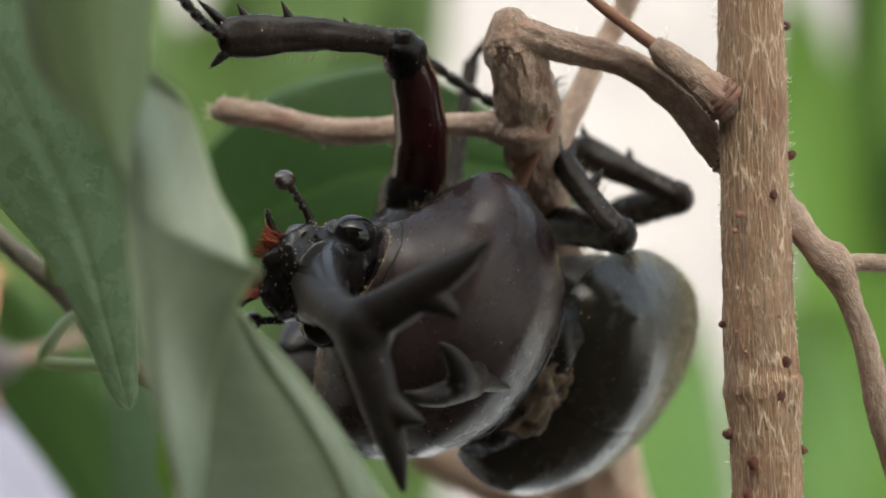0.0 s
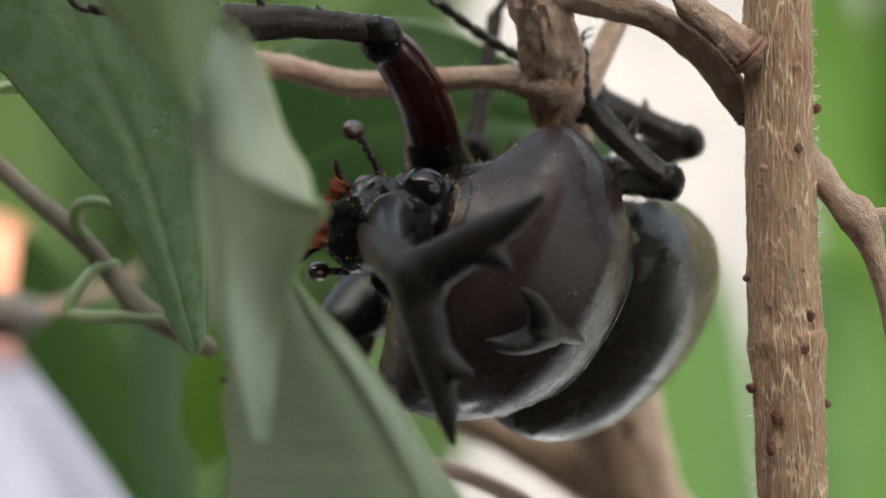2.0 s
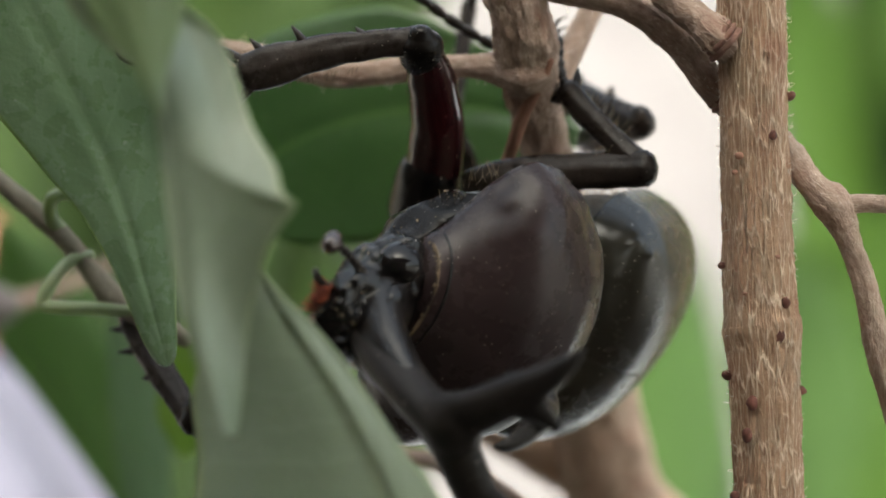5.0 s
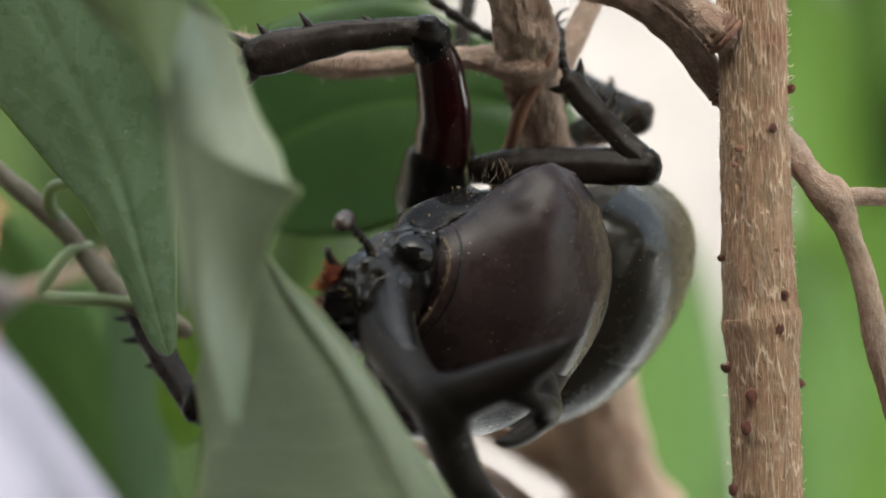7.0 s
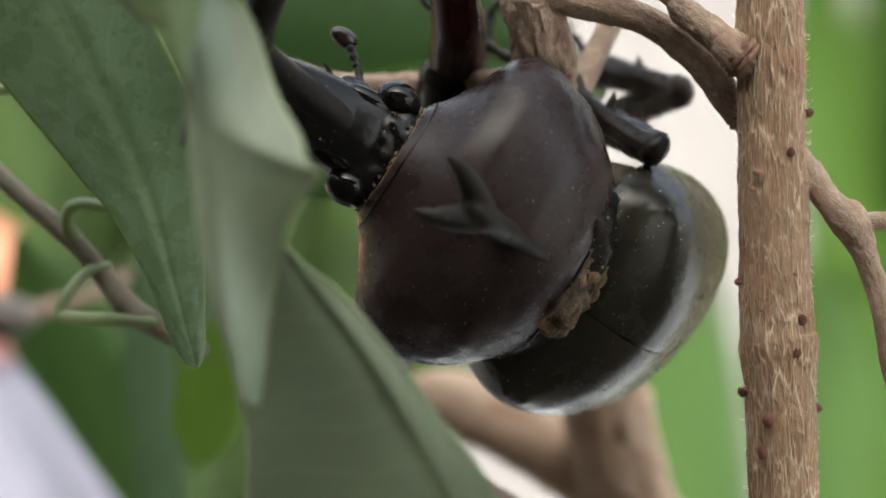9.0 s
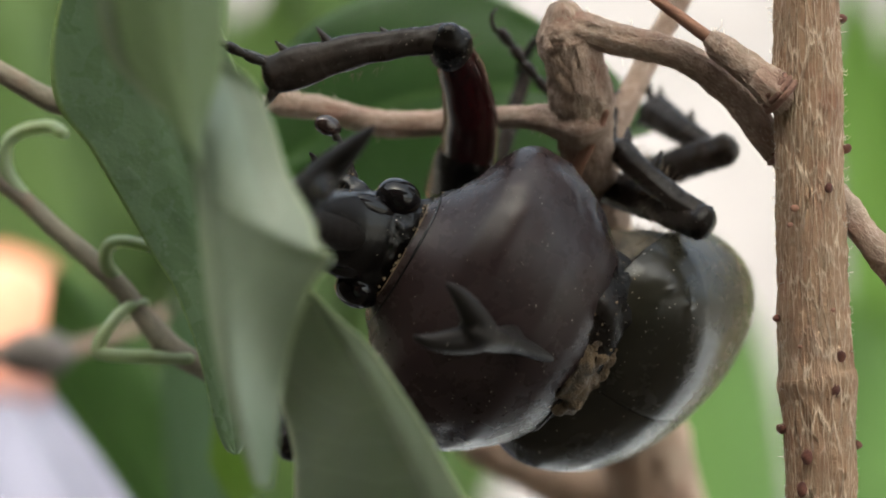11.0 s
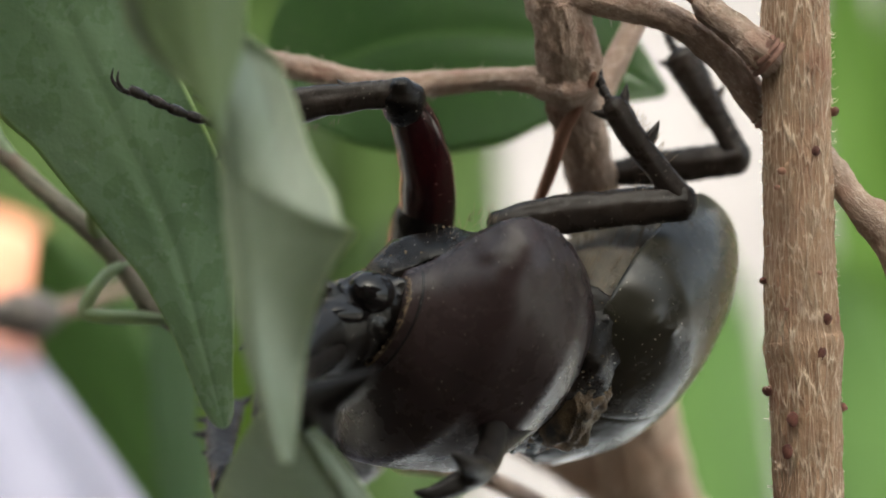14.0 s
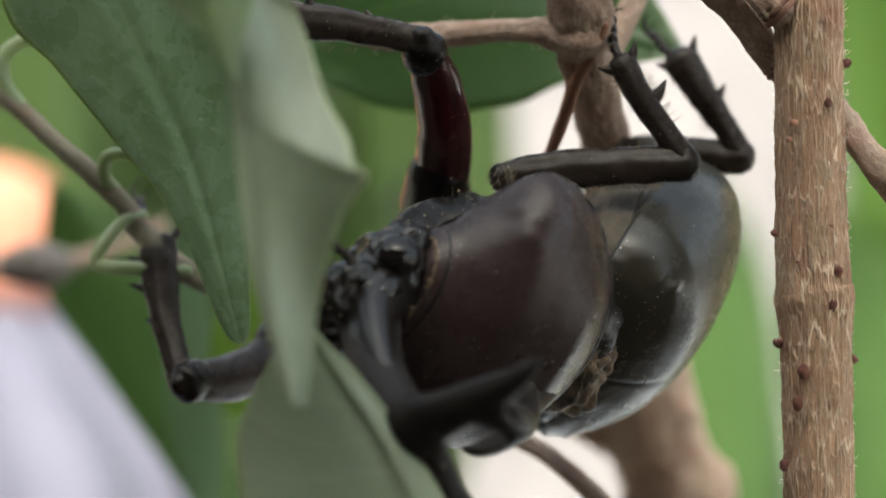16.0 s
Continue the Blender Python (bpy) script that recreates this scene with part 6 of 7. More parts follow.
    walk(mid_right_tibia, [
        (0, pose(0.00083, -0.01782, 0.00073, 132.2, 73.2, -164.3)), (0.5, pose(0.00016, -0.01775, 0.00061, 142.7, 78.9, -152.9)),
        (1, pose(-0.00051, -0.01769, 0.00046, -176.6, 83.5, -111.5)), (1.5, pose(-0.00037, -0.01728, 0.00095, 163.2, 83.8, -129.8)),
        (2, pose(0.00019, -0.01669, 0.00027, 99.9, 79.2, 176.0)), (2.5, pose(-0.00059, -0.01655, 0.00019, 109.9, 80.0, -175.3)),
        (3, pose(-0.00137, -0.01640, 0.00013, 122.0, 80.7, -164.4)), (3.5, pose(-0.00159, -0.01689, 0.00017, 111.4, 75.2, -177.0)),
        (4, pose(-0.00190, -0.01706, 0.00007, 117.9, 77.2, -170.4)), (4.5, pose(-0.00221, -0.01724, -0.00003, 127.0, 79.2, -161.1)),
        (5, pose(-0.00251, -0.01743, -0.00013, 140.7, 80.9, -147.2)), (7.5, pose(-0.00315, -0.01736, -0.00083, 175.3, 83.7, -113.8)),
        (8, pose(-0.00479, -0.01654, -0.00066, -115.2, 72.6, -42.9)), (8.5, pose(-0.00611, -0.01449, -0.00150, 94.7, 78.1, 167.8)),
        (9, pose(-0.00592, -0.01445, -0.00204, 60.4, 74.8, 140.8)), (9.5, pose(-0.00669, -0.01411, -0.00169, 97.8, 70.2, 171.1)),
        (10, pose(-0.00607, -0.01494, -0.00141, 82.0, 73.0, 158.6)), (12.5, pose(-0.01330, -0.01639, -0.00258, 77.7, 79.2, 130.7)),
        (13, pose(-0.01331, -0.01622, -0.00256, 99.2, 81.0, 150.5)), (13.5, pose(-0.01334, -0.01608, -0.00255, 127.2, 81.5, 176.8)),
        (14, pose(-0.01309, -0.01658, -0.00199, -162.4, 76.7, -112.4)), (14.5, pose(-0.01339, -0.01649, -0.00196, -160.8, 76.0, -111.2)),
        (15, pose(-0.01168, -0.01730, -0.00146, -159.7, 72.4, -107.6)), (15.5, pose(-0.01198, -0.01736, -0.00131, -160.1, 72.0, -108.3)),
        (16, pose(-0.01254, -0.01720, -0.00155, -156.3, 70.6, -104.0))])
    walk(mid_right_tarsus, [
        (0, pose(-0.00222, -0.01868, -0.00980, -175.2, 50.7, -122.1)), (0.5, pose(-0.00172, -0.01872, -0.01019, 171.6, 53.1, -138.1)),
        (1, pose(-0.00097, -0.01885, -0.01047, 159.0, 53.9, -152.3)), (1.5, pose(-0.00114, -0.01820, -0.00998, 170.2, 55.1, -138.0)),
        (2, pose(-0.00187, -0.01654, -0.01054, 175.1, 52.7, -121.9)), (2.5, pose(-0.00249, -0.01671, -0.01065, 172.9, 52.1, -124.9)),
        (3, pose(-0.00309, -0.01688, -0.01073, 170.7, 51.3, -127.9)), (3.5, pose(-0.00439, -0.01703, -0.01047, 176.3, 46.2, -126.1)),
        (4, pose(-0.00430, -0.01747, -0.01066, 171.3, 47.1, -132.2)), (4.5, pose(-0.00416, -0.01791, -0.01083, 166.5, 47.9, -137.6)),
        (5, pose(-0.00398, -0.01837, -0.01099, 161.7, 48.6, -142.6)), (7.5, pose(-0.00364, -0.01846, -0.01176, 151.7, 46.9, -153.0)),
        (8, pose(-0.00239, -0.01878, -0.01116, 148.8, 53.0, -153.6)), (8.5, pose(-0.00833, -0.01401, -0.01226, 160.1, 48.8, -145.9)),
        (9, pose(-0.00816, -0.01263, -0.01265, 146.1, 48.0, -160.8)), (9.5, pose(-0.01037, -0.01353, -0.01204, 141.2, 50.9, -163.5)),
        (10, pose(-0.00907, -0.01376, -0.01193, 152.8, 45.8, -159.0)), (12.5, pose(-0.01464, -0.01483, -0.01338, 138.9, 50.4, 178.7)),
        (13, pose(-0.01480, -0.01538, -0.01342, 136.8, 43.6, 172.1)), (13.5, pose(-0.01497, -0.01600, -0.01343, 136.6, 37.5, 167.0)),
        (14, pose(-0.01406, -0.01892, -0.01269, 132.2, 44.7, 170.8)), (14.5, pose(-0.01435, -0.01898, -0.01263, 136.7, 41.5, 172.2)),
        (15, pose(-0.01269, -0.02047, -0.01195, 151.7, 47.4, -167.8)), (15.5, pose(-0.01305, -0.02058, -0.01178, 158.9, 45.2, -161.2)),
        (16, pose(-0.01342, -0.02074, -0.01193, 146.2, 38.1, 179.5))])
    walk(hind_right_femur, [
        (0, pose(-0.02155, -0.01182, -0.00945, 159.8, -34.7, -52.1)), (0.5, pose(-0.02162, -0.01124, -0.01074, 159.0, -35.3, -52.3)),
        (1, pose(-0.02166, -0.01061, -0.01200, 158.2, -35.9, -52.7)), (1.5, pose(-0.02283, -0.01198, -0.01188, 152.4, -33.9, -42.1)),
        (2, pose(-0.02270, -0.01204, -0.01068, 156.8, -29.7, -39.9)), (2.5, pose(-0.02363, -0.01187, -0.01082, 153.0, -29.8, -39.1)),
        (3, pose(-0.02456, -0.01168, -0.01094, 149.1, -29.8, -38.3)), (3.5, pose(-0.02535, -0.01251, -0.01151, 140.0, -28.5, -32.0)),
        (4, pose(-0.02532, -0.01221, -0.01184, 144.9, -28.4, -33.7)), (4.5, pose(-0.02527, -0.01191, -0.01217, 149.4, -28.2, -35.5)),
        (5, pose(-0.02521, -0.01162, -0.01250, 153.5, -28.1, -37.2)), (7.5, pose(-0.02470, -0.00941, -0.01288, 155.7, -28.3, -48.4)),
        (8, pose(-0.02503, -0.00956, -0.01455, 164.8, -30.7, -54.0)), (8.5, pose(-0.02885, -0.00982, -0.01316, 159.6, -29.0, -43.5)),
        (9, pose(-0.02715, -0.01090, -0.01595, 167.1, -33.0, -46.7)), (9.5, pose(-0.02755, -0.00973, -0.01500, 169.4, -32.9, -52.6)),
        (10, pose(-0.02727, -0.01111, -0.01609, 171.1, -30.1, -45.3)), (12.5, pose(-0.02551, -0.00408, -0.01111, 178.2, -33.6, -110.3)),
        (13, pose(-0.02531, -0.00409, -0.01080, 177.9, -37.1, -112.6)), (13.5, pose(-0.02508, -0.00415, -0.01051, 178.1, -40.7, -115.3)),
        (14, pose(-0.02634, -0.00436, -0.00969, 166.9, -41.5, -105.9)), (14.5, pose(-0.02240, -0.00633, -0.00966, -173.7, -42.8, -134.1)),
        (15, pose(-0.02193, -0.00731, -0.00974, -175.9, -47.7, -127.2)), (15.5, pose(-0.02116, -0.00750, -0.00893, -170.2, -51.9, -135.1)),
        (16, pose(-0.02437, -0.00561, -0.00948, 171.8, -55.7, -111.5))])
    walk(hind_right_tibia, [
        (0, pose(-0.01498, -0.02025, -0.00205, -10.1, 74.3, 64.2)), (0.5, pose(-0.01514, -0.01964, -0.00323, 7.3, 73.4, 82.1)),
        (1, pose(-0.01527, -0.01898, -0.00438, 18.7, 71.6, 94.0)), (1.5, pose(-0.01482, -0.01921, -0.00463, 23.6, 70.4, 101.6)),
        (2, pose(-0.01405, -0.01929, -0.00423, 41.3, 65.2, 126.3)), (2.5, pose(-0.01487, -0.01899, -0.00437, 47.2, 63.8, 131.2)),
        (3, pose(-0.01571, -0.01867, -0.00448, 52.6, 62.3, 135.3)), (3.5, pose(-0.01566, -0.01856, -0.00531, 59.8, 54.4, 143.0)),
        (4, pose(-0.01580, -0.01856, -0.00567, 63.2, 53.2, 146.3)), (4.5, pose(-0.01594, -0.01856, -0.00602, 66.5, 52.0, 149.3)),
        (5, pose(-0.01608, -0.01856, -0.00639, 69.8, 50.9, 152.2)), (7.5, pose(-0.01711, -0.01798, -0.00672, 69.1, 48.5, 149.0)),
        (8, pose(-0.01846, -0.01860, -0.00791, 63.2, 52.6, 146.1)), (8.5, pose(-0.02060, -0.01764, -0.00685, 46.0, 62.6, 128.8)),
        (9, pose(-0.01967, -0.01883, -0.00887, 40.8, 58.7, 131.5)), (9.5, pose(-0.02092, -0.01841, -0.00794, 48.9, 58.1, 136.3)),
        (10, pose(-0.01936, -0.01911, -0.00957, 49.2, 53.2, 140.6)), (12.5, pose(-0.02928, -0.01424, -0.00392, 150.0, 74.9, -160.7)),
        (13, pose(-0.02930, -0.01366, -0.00296, 152.1, 74.4, -159.5)), (13.5, pose(-0.02929, -0.01306, -0.00203, 154.8, 74.1, -157.6)),
        (14, pose(-0.02901, -0.01372, -0.00108, 168.3, 69.1, -143.6)), (14.5, pose(-0.02904, -0.01317, -0.00082, 171.1, 65.8, -141.6)),
        (15, pose(-0.02721, -0.01428, -0.00012, -163.7, 68.0, -111.9)), (15.5, pose(-0.02683, -0.01316, 0.00131, -161.2, 71.0, -109.5)),
        (16, pose(-0.02706, -0.01244, 0.00126, -157.2, 69.9, -105.0))])
    walk(hind_right_tarsus, [
        (0, pose(-0.01363, -0.01745, -0.01313, 166.6, 65.5, -135.0)), (0.5, pose(-0.01469, -0.01638, -0.01425, 176.6, 68.2, -124.0)),
        (1, pose(-0.01552, -0.01535, -0.01529, -169.1, 70.1, -108.6)), (1.5, pose(-0.01560, -0.01544, -0.01547, 170.9, 68.0, -129.3)),
        (2, pose(-0.01691, -0.01540, -0.01467, 163.2, 63.2, -129.8)), (2.5, pose(-0.01822, -0.01517, -0.01468, 163.0, 62.3, -130.7)),
        (3, pose(-0.01951, -0.01491, -0.01466, 162.8, 61.3, -131.7)), (3.5, pose(-0.02101, -0.01454, -0.01466, 170.8, 60.0, -125.6)),
        (4, pose(-0.02153, -0.01474, -0.01488, 173.6, 60.5, -122.2)), (4.5, pose(-0.02203, -0.01495, -0.01509, 176.5, 61.0, -118.7)),
        (5, pose(-0.02250, -0.01517, -0.01531, 179.5, 61.4, -115.1)), (7.5, pose(-0.02364, -0.01405, -0.01533, 168.6, 62.1, -126.8)),
        (8, pose(-0.02426, -0.01471, -0.01705, 166.4, 65.7, -128.6)), (8.5, pose(-0.02392, -0.01352, -0.01706, 163.4, 68.7, -130.6)),
        (9, pose(-0.02363, -0.01436, -0.01870, 137.5, 76.2, -150.8)), (9.5, pose(-0.02532, -0.01421, -0.01771, 167.5, 70.8, -125.8)),
        (10, pose(-0.02468, -0.01474, -0.01879, -139.0, 63.3, -68.9)), (12.5, pose(-0.03211, -0.01523, -0.01502, 126.8, 53.9, 170.0)),
        (13, pose(-0.03219, -0.01474, -0.01404, 128.1, 54.3, 170.5)), (13.5, pose(-0.03221, -0.01426, -0.01309, 129.6, 54.7, 171.1)),
        (14, pose(-0.03232, -0.01616, -0.01182, 135.5, 52.9, 177.7)), (14.5, pose(-0.03273, -0.01610, -0.01131, 106.4, 47.4, 151.4)),
        (15, pose(-0.02882, -0.01827, -0.01078, 109.2, 56.2, 157.9)), (15.5, pose(-0.02808, -0.01669, -0.00957, 129.1, 58.6, 175.3)),
        (16, pose(-0.02808, -0.01625, -0.00954, 102.8, 52.1, 152.6))])
    walk(mid_left_femur, [
        (0, pose(-0.01657, -0.00156, -0.01771, -114.5, 27.0, -41.1)), (0.5, pose(-0.01674, -0.00074, -0.01786, -112.5, 27.2, -40.2)),
        (1, pose(-0.01692, 0.00008, -0.01798, -110.5, 27.4, -39.3)), (1.5, pose(-0.01697, -0.00044, -0.01842, -110.7, 26.5, -37.7)),
        (2, pose(-0.01971, -0.00074, -0.01761, -115.4, 30.9, -33.4)), (2.5, pose(-0.02062, -0.00061, -0.01740, -116.2, 31.6, -34.8)),
        (3, pose(-0.02153, -0.00046, -0.01716, -117.1, 32.4, -36.2)), (3.5, pose(-0.02127, -0.00074, -0.01704, -118.4, 31.1, -38.8)),
        (4, pose(-0.02144, -0.00088, -0.01750, -118.5, 30.7, -38.6)), (4.5, pose(-0.02161, -0.00102, -0.01795, -118.6, 30.3, -38.4)),
        (5, pose(-0.02177, -0.00117, -0.01840, -118.7, 29.8, -38.3)), (7.5, pose(-0.02286, 0.00038, -0.01766, -119.0, 34.6, -40.4)),
        (8, pose(-0.02351, 0.00009, -0.01991, -117.6, 30.5, -38.6)), (8.5, pose(-0.02493, 0.00344, -0.01855, -115.4, 30.1, -36.8)),
        (9, pose(-0.02469, 0.00352, -0.01892, -111.7, 26.2, -31.4)), (9.5, pose(-0.02554, 0.00384, -0.01765, -112.0, 27.0, -33.3)),
        (10, pose(-0.02459, 0.00275, -0.01819, -109.9, 26.1, -31.2)), (12.5, pose(-0.02508, 0.01034, -0.01824, -83.8, 34.0, -33.3)),
        (13, pose(-0.02940, 0.00892, -0.00913, -135.0, 12.5, -59.5)), (13.5, pose(-0.02916, 0.00925, -0.00889, -137.3, 11.5, -61.2)),
        (14, pose(-0.03019, 0.00754, -0.00831, -142.4, 15.2, -63.1)), (14.5, pose(-0.03044, 0.00756, -0.00827, -142.3, 14.6, -63.4)),
        (15, pose(-0.03018, 0.00509, -0.00922, -143.1, 12.7, -60.9)), (15.5, pose(-0.03042, 0.00500, -0.00936, -144.3, 12.1, -61.6)),
        (16, pose(-0.03125, 0.00466, -0.00988, -143.2, 10.8, -60.5))])
    walk(mid_left_tibia, [
        (0, pose(-0.01119, -0.00624, -0.02134, -166.2, 35.8, -115.9)), (0.5, pose(-0.01131, -0.00533, -0.02151, -165.9, 37.6, -115.8)),
        (1, pose(-0.01142, -0.00442, -0.02166, -165.5, 39.4, -115.6)), (1.5, pose(-0.01130, -0.00481, -0.02199, -164.5, 39.0, -113.2)),
        (2, pose(-0.01397, -0.00452, -0.02171, -171.1, 36.0, -110.7)), (2.5, pose(-0.01502, -0.00450, -0.02160, -172.2, 35.5, -112.3)),
        (3, pose(-0.01608, -0.00445, -0.02145, -173.3, 34.9, -113.8)), (3.5, pose(-0.01593, -0.00502, -0.02118, -172.1, 33.5, -115.1)),
        (4, pose(-0.01607, -0.00517, -0.02158, -171.6, 33.4, -114.6)), (4.5, pose(-0.01620, -0.00532, -0.02198, -171.1, 33.2, -114.1)),
        (5, pose(-0.01633, -0.00547, -0.02239, -170.7, 33.0, -113.7)), (7.5, pose(-0.01784, -0.00389, -0.02221, -176.3, 33.8, -118.7)),
        (8, pose(-0.01812, -0.00421, -0.02398, -171.2, 34.1, -114.8)), (8.5, pose(-0.01939, -0.00070, -0.02256, -170.2, 35.8, -113.5)),
        (9, pose(-0.01856, -0.00021, -0.02245, -164.5, 38.1, -106.4)), (9.5, pose(-0.01958, -0.00007, -0.02128, -165.5, 38.0, -108.8)),
        (10, pose(-0.01844, -0.00097, -0.02171, -163.7, 39.6, -106.6)), (12.5, pose(-0.01953, 0.00669, -0.02272, -170.1, 22.6, -123.8)),
        (13, pose(-0.02544, 0.00219, -0.01086, -165.8, 49.3, -117.5)), (13.5, pose(-0.02538, 0.00238, -0.01048, -166.3, 46.9, -119.1)),
        (14, pose(-0.02670, 0.00066, -0.01040, -174.4, 44.4, -125.6)), (14.5, pose(-0.02697, 0.00063, -0.01029, -173.6, 44.2, -125.4)),
        (15, pose(-0.02639, -0.00174, -0.01097, -171.8, 42.6, -121.5)), (15.5, pose(-0.02670, -0.00188, -0.01105, -172.0, 41.3, -122.0)),
        (16, pose(-0.02739, -0.00218, -0.01138, -169.7, 41.6, -119.7))])
    walk(mid_left_tarsus, [
        (0, pose(-0.01616, -0.01646, -0.02953, -169.4, -17.2, -60.9)), (0.5, pose(-0.01613, -0.01532, -0.03005, -167.7, -16.3, -61.4)),
        (1, pose(-0.01610, -0.01418, -0.03054, -166.0, -15.5, -61.9)), (1.5, pose(-0.01559, -0.01482, -0.03080, -165.8, -16.4, -60.2)),
        (2, pose(-0.01797, -0.01511, -0.02995, -171.4, -13.7, -52.2)), (2.5, pose(-0.01934, -0.01505, -0.02972, -172.4, -13.2, -52.9)),
        (3, pose(-0.02072, -0.01495, -0.02946, -173.4, -12.7, -53.6)), (3.5, pose(-0.02087, -0.01560, -0.02891, -174.1, -14.3, -55.3)),
        (4, pose(-0.02093, -0.01580, -0.02928, -174.0, -14.7, -55.2)), (4.5, pose(-0.02099, -0.01601, -0.02965, -173.9, -15.1, -55.0)),
        (5, pose(-0.02104, -0.01622, -0.03002, -173.9, -15.6, -54.8)), (7.5, pose(-0.02343, -0.01409, -0.03000, -175.5, -11.1, -56.4)),
        (8, pose(-0.02299, -0.01473, -0.03182, -173.2, -14.6, -55.8)), (8.5, pose(-0.02391, -0.01111, -0.03076, -171.2, -14.4, -55.6)),
        (9, pose(-0.02168, -0.01078, -0.03109, -166.6, -16.9, -53.2)), (9.5, pose(-0.02314, -0.01051, -0.02991, -167.1, -16.3, -54.8)),
        (10, pose(-0.02152, -0.01131, -0.03063, -165.0, -16.5, -54.3)), (12.5, pose(-0.02672, -0.00405, -0.02810, -167.7, 41.4, -119.5)),
        (13, pose(-0.02966, -0.00590, -0.02148, -165.9, 48.9, -117.7)), (13.5, pose(-0.03003, -0.00598, -0.02070, -166.5, 46.4, -119.3)),
        (14, pose(-0.03253, -0.00747, -0.02020, -174.5, 43.9, -125.7)), (14.5, pose(-0.03279, -0.00755, -0.02004, -173.7, 43.7, -125.5)),
        (15, pose(-0.03178, -0.01053, -0.02044, -171.9, 42.1, -121.6)), (15.5, pose(-0.03228, -0.01080, -0.02029, -172.0, 40.8, -122.1)),
        (16, pose(-0.03258, -0.01128, -0.02067, -169.8, 41.1, -119.8))])
    walk(hind_left_tarsus, [
        (0, pose(-0.00516, -0.01804, -0.01923, -69.0, 58.7, 1.1)), (0.5, pose(-0.00532, -0.01719, -0.01961, -66.2, 57.7, 3.4)),
        (1, pose(-0.00547, -0.01633, -0.01996, -63.5, 56.6, 5.6)), (1.5, pose(-0.00501, -0.01651, -0.02009, -64.9, 56.1, 6.2)),
        (2, pose(-0.00622, -0.01539, -0.02039, -64.5, 62.0, 13.1)), (2.5, pose(-0.00743, -0.01549, -0.02038, -64.4, 63.1, 12.3)),
        (3, pose(-0.00864, -0.01556, -0.02033, -64.3, 64.2, 11.4)), (3.5, pose(-0.00887, -0.01634, -0.01969, -68.2, 64.1, 6.0)),
        (4, pose(-0.00898, -0.01645, -0.02000, -68.9, 63.8, 5.5)), (4.5, pose(-0.00908, -0.01656, -0.02030, -69.7, 63.6, 5.0)),
        (5, pose(-0.00917, -0.01668, -0.02061, -70.5, 63.3, 4.6)), (7.5, pose(-0.01099, -0.01540, -0.02145, -62.8, 66.8, 9.6)),
        (8, pose(-0.01114, -0.01555, -0.02242, -68.0, 63.2, 6.0)), (8.5, pose(-0.01230, -0.01200, -0.02107, -65.7, 61.6, 8.7)),
        (9, pose(-0.01093, -0.01106, -0.02042, -66.4, 56.5, 11.7)), (9.5, pose(-0.01226, -0.01115, -0.01938, -65.8, 57.2, 10.5)),
        (10, pose(-0.01096, -0.01194, -0.01979, -64.5, 55.3, 12.7)), (12.5, pose(-0.02166, -0.01220, -0.02099, -150.4, 49.5, -97.2)),
        (13, pose(-0.02215, -0.01241, -0.02019, -152.2, 47.3, -99.7)), (13.5, pose(-0.02263, -0.01259, -0.01938, -153.7, 45.1, -102.0)),
        (14, pose(-0.02512, -0.01419, -0.01977, -162.4, 44.4, -108.8)), (14.5, pose(-0.02543, -0.01432, -0.01951, -161.7, 44.0, -108.7)),
        (15, pose(-0.02410, -0.01692, -0.01964, -160.6, 42.1, -105.3)), (15.5, pose(-0.02464, -0.01723, -0.01948, -161.2, 40.9, -106.1)),
        (16, pose(-0.02487, -0.01759, -0.01958, -159.0, 40.7, -103.8))])
    walk(near_leaf, [
        (0, pose(-0.00257, 0.00000, -0.00063)), (0.5, pose(-0.00262, 0.00000, -0.00116)), (1, pose(-0.00221, 0.00000, -0.00128)),
        (1.5, pose(-0.00053, 0.00000, 0.00012)), (2, pose(0.00054, 0.00000, 0.00034)), (2.5, pose(-0.00010, 0.00000, -0.00043)),
        (3, pose(-0.00040, 0.00000, -0.00086)), (3.5, pose(-0.00042, 0.00000, -0.00093)), (4, pose(0.00003, 0.00000, -0.00038)),
        (4.5, pose(0.00017, 0.00000, -0.00014)), (5, pose(0.00000, 0.00000, 0.00000)), (7.5, pose(0.00041, 0.00000, 0.00069)),
        (8, pose(0.00008, 0.00000, 0.00113)), (8.5, pose(0.00062, 0.00000, 0.00007)), (9, pose(0.00054, 0.00000, 0.00309)),
        (9.5, pose(-0.00147, 0.00000, 0.00214)), (10, pose(-0.00199, 0.00000, -0.00036)), (12.5, pose(0.00007, 0.00000, 0.00002)),
        (13, pose(0.00008, 0.00000, -0.00104)), (13.5, pose(-0.00003, 0.00000, -0.00239)), (14, pose(0.00127, 0.00000, -0.00122)),
        (14.5, pose(0.00064, 0.00000, -0.00170)), (15, pose(0.00056, 0.00000, -0.00123)), (15.5, pose(0.00128, 0.00000, -0.00137)),
        (16, pose(0.00140, 0.00000, -0.00064))])
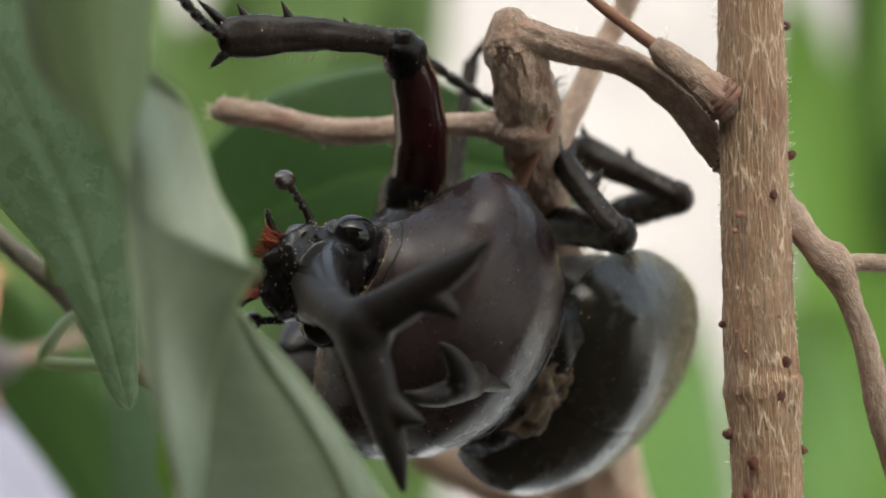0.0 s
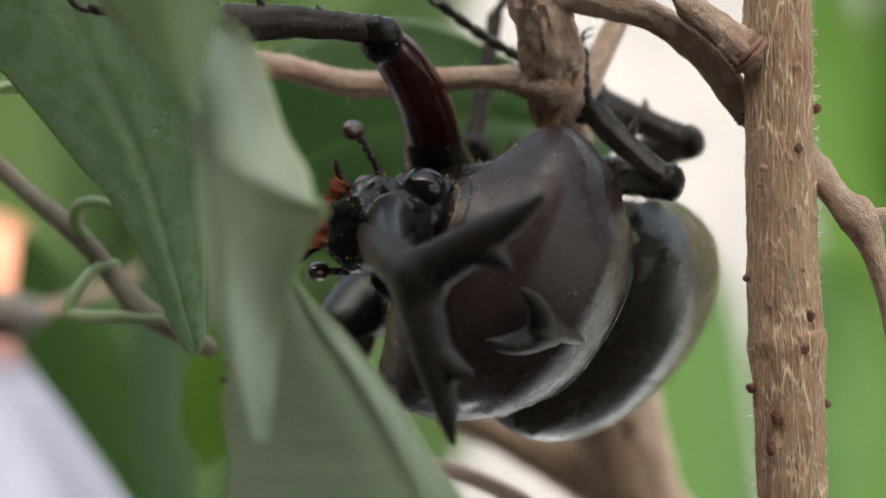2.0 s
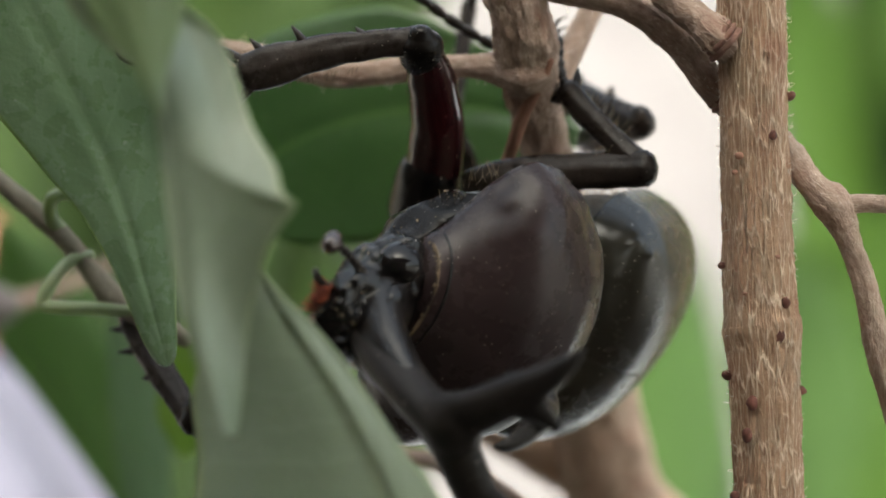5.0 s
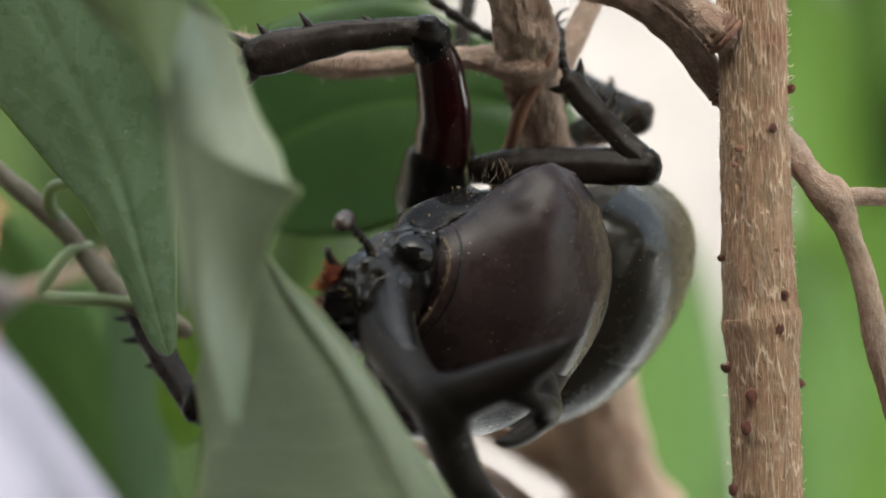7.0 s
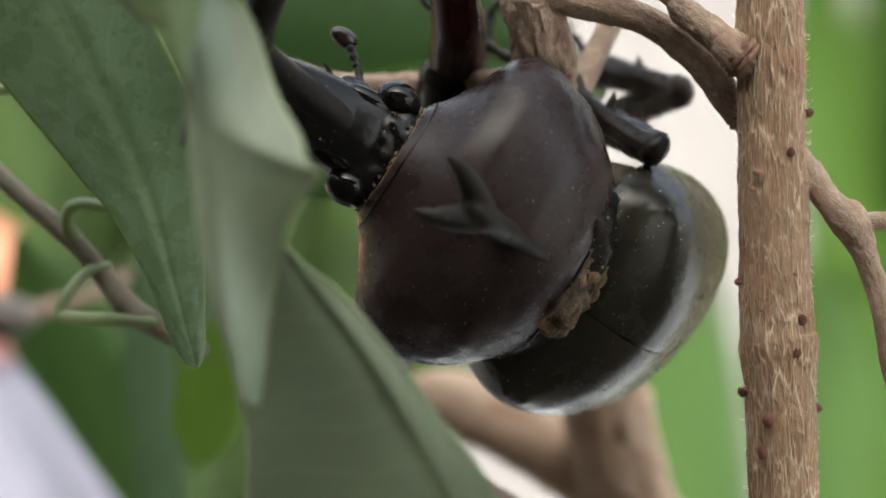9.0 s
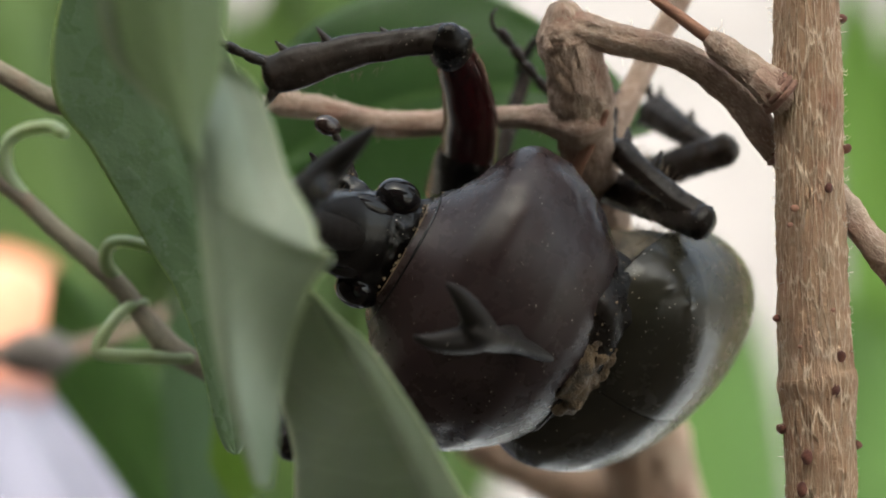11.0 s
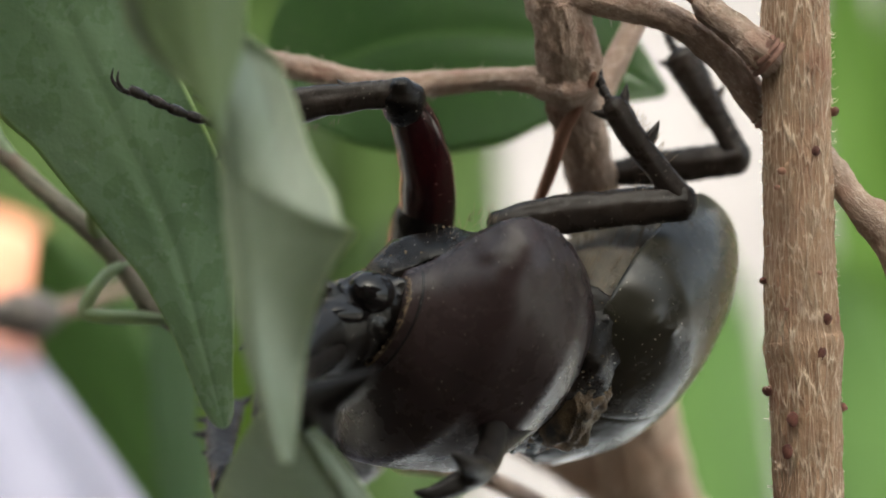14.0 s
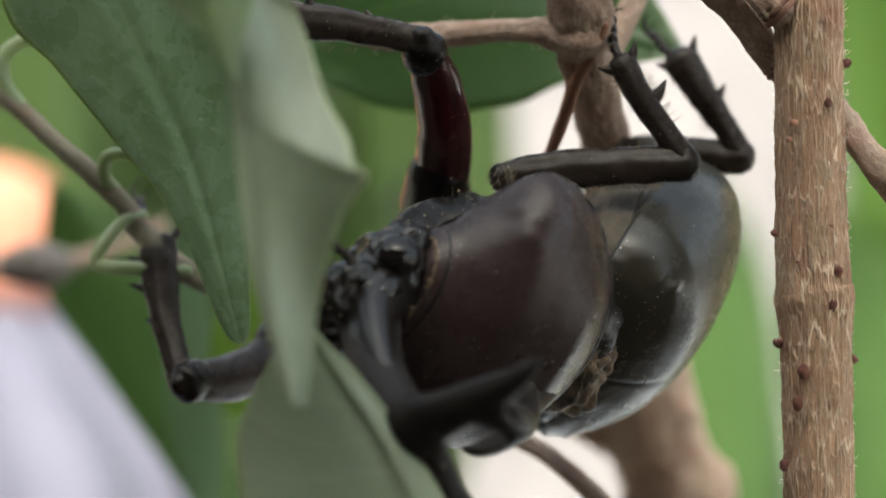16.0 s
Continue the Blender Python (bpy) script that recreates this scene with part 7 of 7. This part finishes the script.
    walk(top_leaf, [
        (0, pose(-0.00257, 0.00000, -0.00063)), (0.5, pose(-0.00262, 0.00000, -0.00116)), (1, pose(-0.00221, 0.00000, -0.00128)),
        (1.5, pose(-0.00053, 0.00000, 0.00012)), (2, pose(0.00054, 0.00000, 0.00034)), (2.5, pose(-0.00010, 0.00000, -0.00043)),
        (3, pose(-0.00040, 0.00000, -0.00086)), (3.5, pose(-0.00042, 0.00000, -0.00093)), (4, pose(0.00003, 0.00000, -0.00038)),
        (4.5, pose(0.00017, 0.00000, -0.00014)), (5, pose(0.00000, 0.00000, 0.00000)), (7.5, pose(0.00041, 0.00000, 0.00069)),
        (8, pose(0.00008, 0.00000, 0.00113)), (8.5, pose(0.00062, 0.00000, 0.00007)), (9, pose(0.00054, 0.00000, 0.00309)),
        (9.5, pose(-0.00147, 0.00000, 0.00214)), (10, pose(-0.00199, 0.00000, -0.00036)), (12.5, pose(0.00007, 0.00000, 0.00002)),
        (13, pose(0.00008, 0.00000, -0.00104)), (13.5, pose(-0.00003, 0.00000, -0.00239)), (14, pose(0.00127, 0.00000, -0.00122)),
        (14.5, pose(0.00064, 0.00000, -0.00170)), (15, pose(0.00056, 0.00000, -0.00123)), (15.5, pose(0.00128, 0.00000, -0.00137)),
        (16, pose(0.00140, 0.00000, -0.00064))])
    walk(low_leaf, [
        (0, spun(0, -0.00199, 0.00167)), (1, spun(0, -0.00142, 0.00066)), (1.5, spun(0, -0.00092, -0.00003)), (2, spun(0, 0.00051, 0.00022)),
        (3, spun(0, -0.00002, -0.00028)), (3.5, spun(0, -0.00022, 0.00004)), (5, spun(0, 0.00000, 0.00000)), (7.5, spun(0, 0.00050, 0.00068)),
        (8, spun(0, 0.00059, -0.00002, 3)), (8.5, spun(8, 0.00051, 0.00101, 9)), (9, spun(14, 0.00023, 0.00322, 4)), (9.5, spun(30, -0.00086, 0.00539, 7)),
        (10, spun(40, 0.00052, 0.00470)), (12.5, spun(20, -0.00169, -0.00362)), (13.5, spun(12, -0.00202, -0.00797)), (14, spun(0, -0.00153, -0.00866)),
        (14.5, spun(0, -0.00124, -0.00872)), (15, spun(0, -0.00056, -0.00823)), (15.5, spun(0, -0.00022, -0.00752)), (16, spun(0, -0.00045, -0.00675))])
    walk(side_leaf, [
        (0, swung(SIDE_PIN, 0, -0.00354, 0.00130)), (0.5, swung(SIDE_PIN, 0, -0.00362, 0.00114)), (1, swung(SIDE_PIN, 0, -0.00308, 0.00104)),
        (1.5, swung(SIDE_PIN, 0, -0.00091, 0.00216)), (2, swung(SIDE_PIN, 0, 0.00037, 0.00195)), (2.5, swung(SIDE_PIN, 0, 0.00031, 0.00102)),
        (3, swung(SIDE_PIN, 0, -0.00003, -0.00067)), (3.5, swung(SIDE_PIN, 0, -0.00014, -0.00108)), (4, swung(SIDE_PIN, 0, -0.00004, -0.00061)),
        (4.5, swung(SIDE_PIN, 0, 0.00002, -0.00003)), (5, swung(SIDE_PIN, 0, 0.00000, 0.00000)), (7.5, swung(SIDE_PIN, 0, 0.00010, 0.00021)),
        (8, swung(SIDE_PIN, 0, -0.00020, 0.00040)), (8.5, swung(SIDE_PIN, 0, 0.00040, 0.00094)), (9, swung(SIDE_PIN, 0, 0.00112, 0.00097)),
        (9.5, swung(SIDE_PIN, 7, 0.00124, 0.00064)), (10, swung(SIDE_PIN, 9, 0.00098, -0.00098)), (12.5, swung(SIDE_PIN, 7, 0.00206, -0.00542)),
        (13.5, swung(SIDE_PIN, 3, 0.00149, -0.00624)), (14, swung(SIDE_PIN, 0, 0.00153, -0.00478)), (14.5, swung(SIDE_PIN, 0, 0.00135, -0.00386)),
        (15, swung(SIDE_PIN, 0, 0.00189, -0.00252)), (15.5, swung(SIDE_PIN, 0, 0.00177, -0.00186)), (16, swung(SIDE_PIN, 0, 0.00202, -0.00145))])
    walk(back_leaf, [(0, swung(BACK_PIN, 0, 0, 0)), (8, swung(BACK_PIN, 0, 0, 0)), (8.5, swung(BACK_PIN, 0, 0, 0.004)), (9, swung(BACK_PIN, 0, 0, 0.0065)), (9.5, swung(BACK_PIN, 0, 0, 0.0075)), (10, swung(BACK_PIN, 0, 0, 0.006)),
                     (12.5, swung(BACK_PIN, 10, 0.005, 0.0082)), (13.5, swung(BACK_PIN, 10, 0.005, 0.0082)), (14, swung(BACK_PIN, 10, 0.0056, 0.0066)), (15, swung(BACK_PIN, 10, 0.006, 0.0058)), (16, swung(BACK_PIN, 10, 0.006, 0.0058))])


motions()
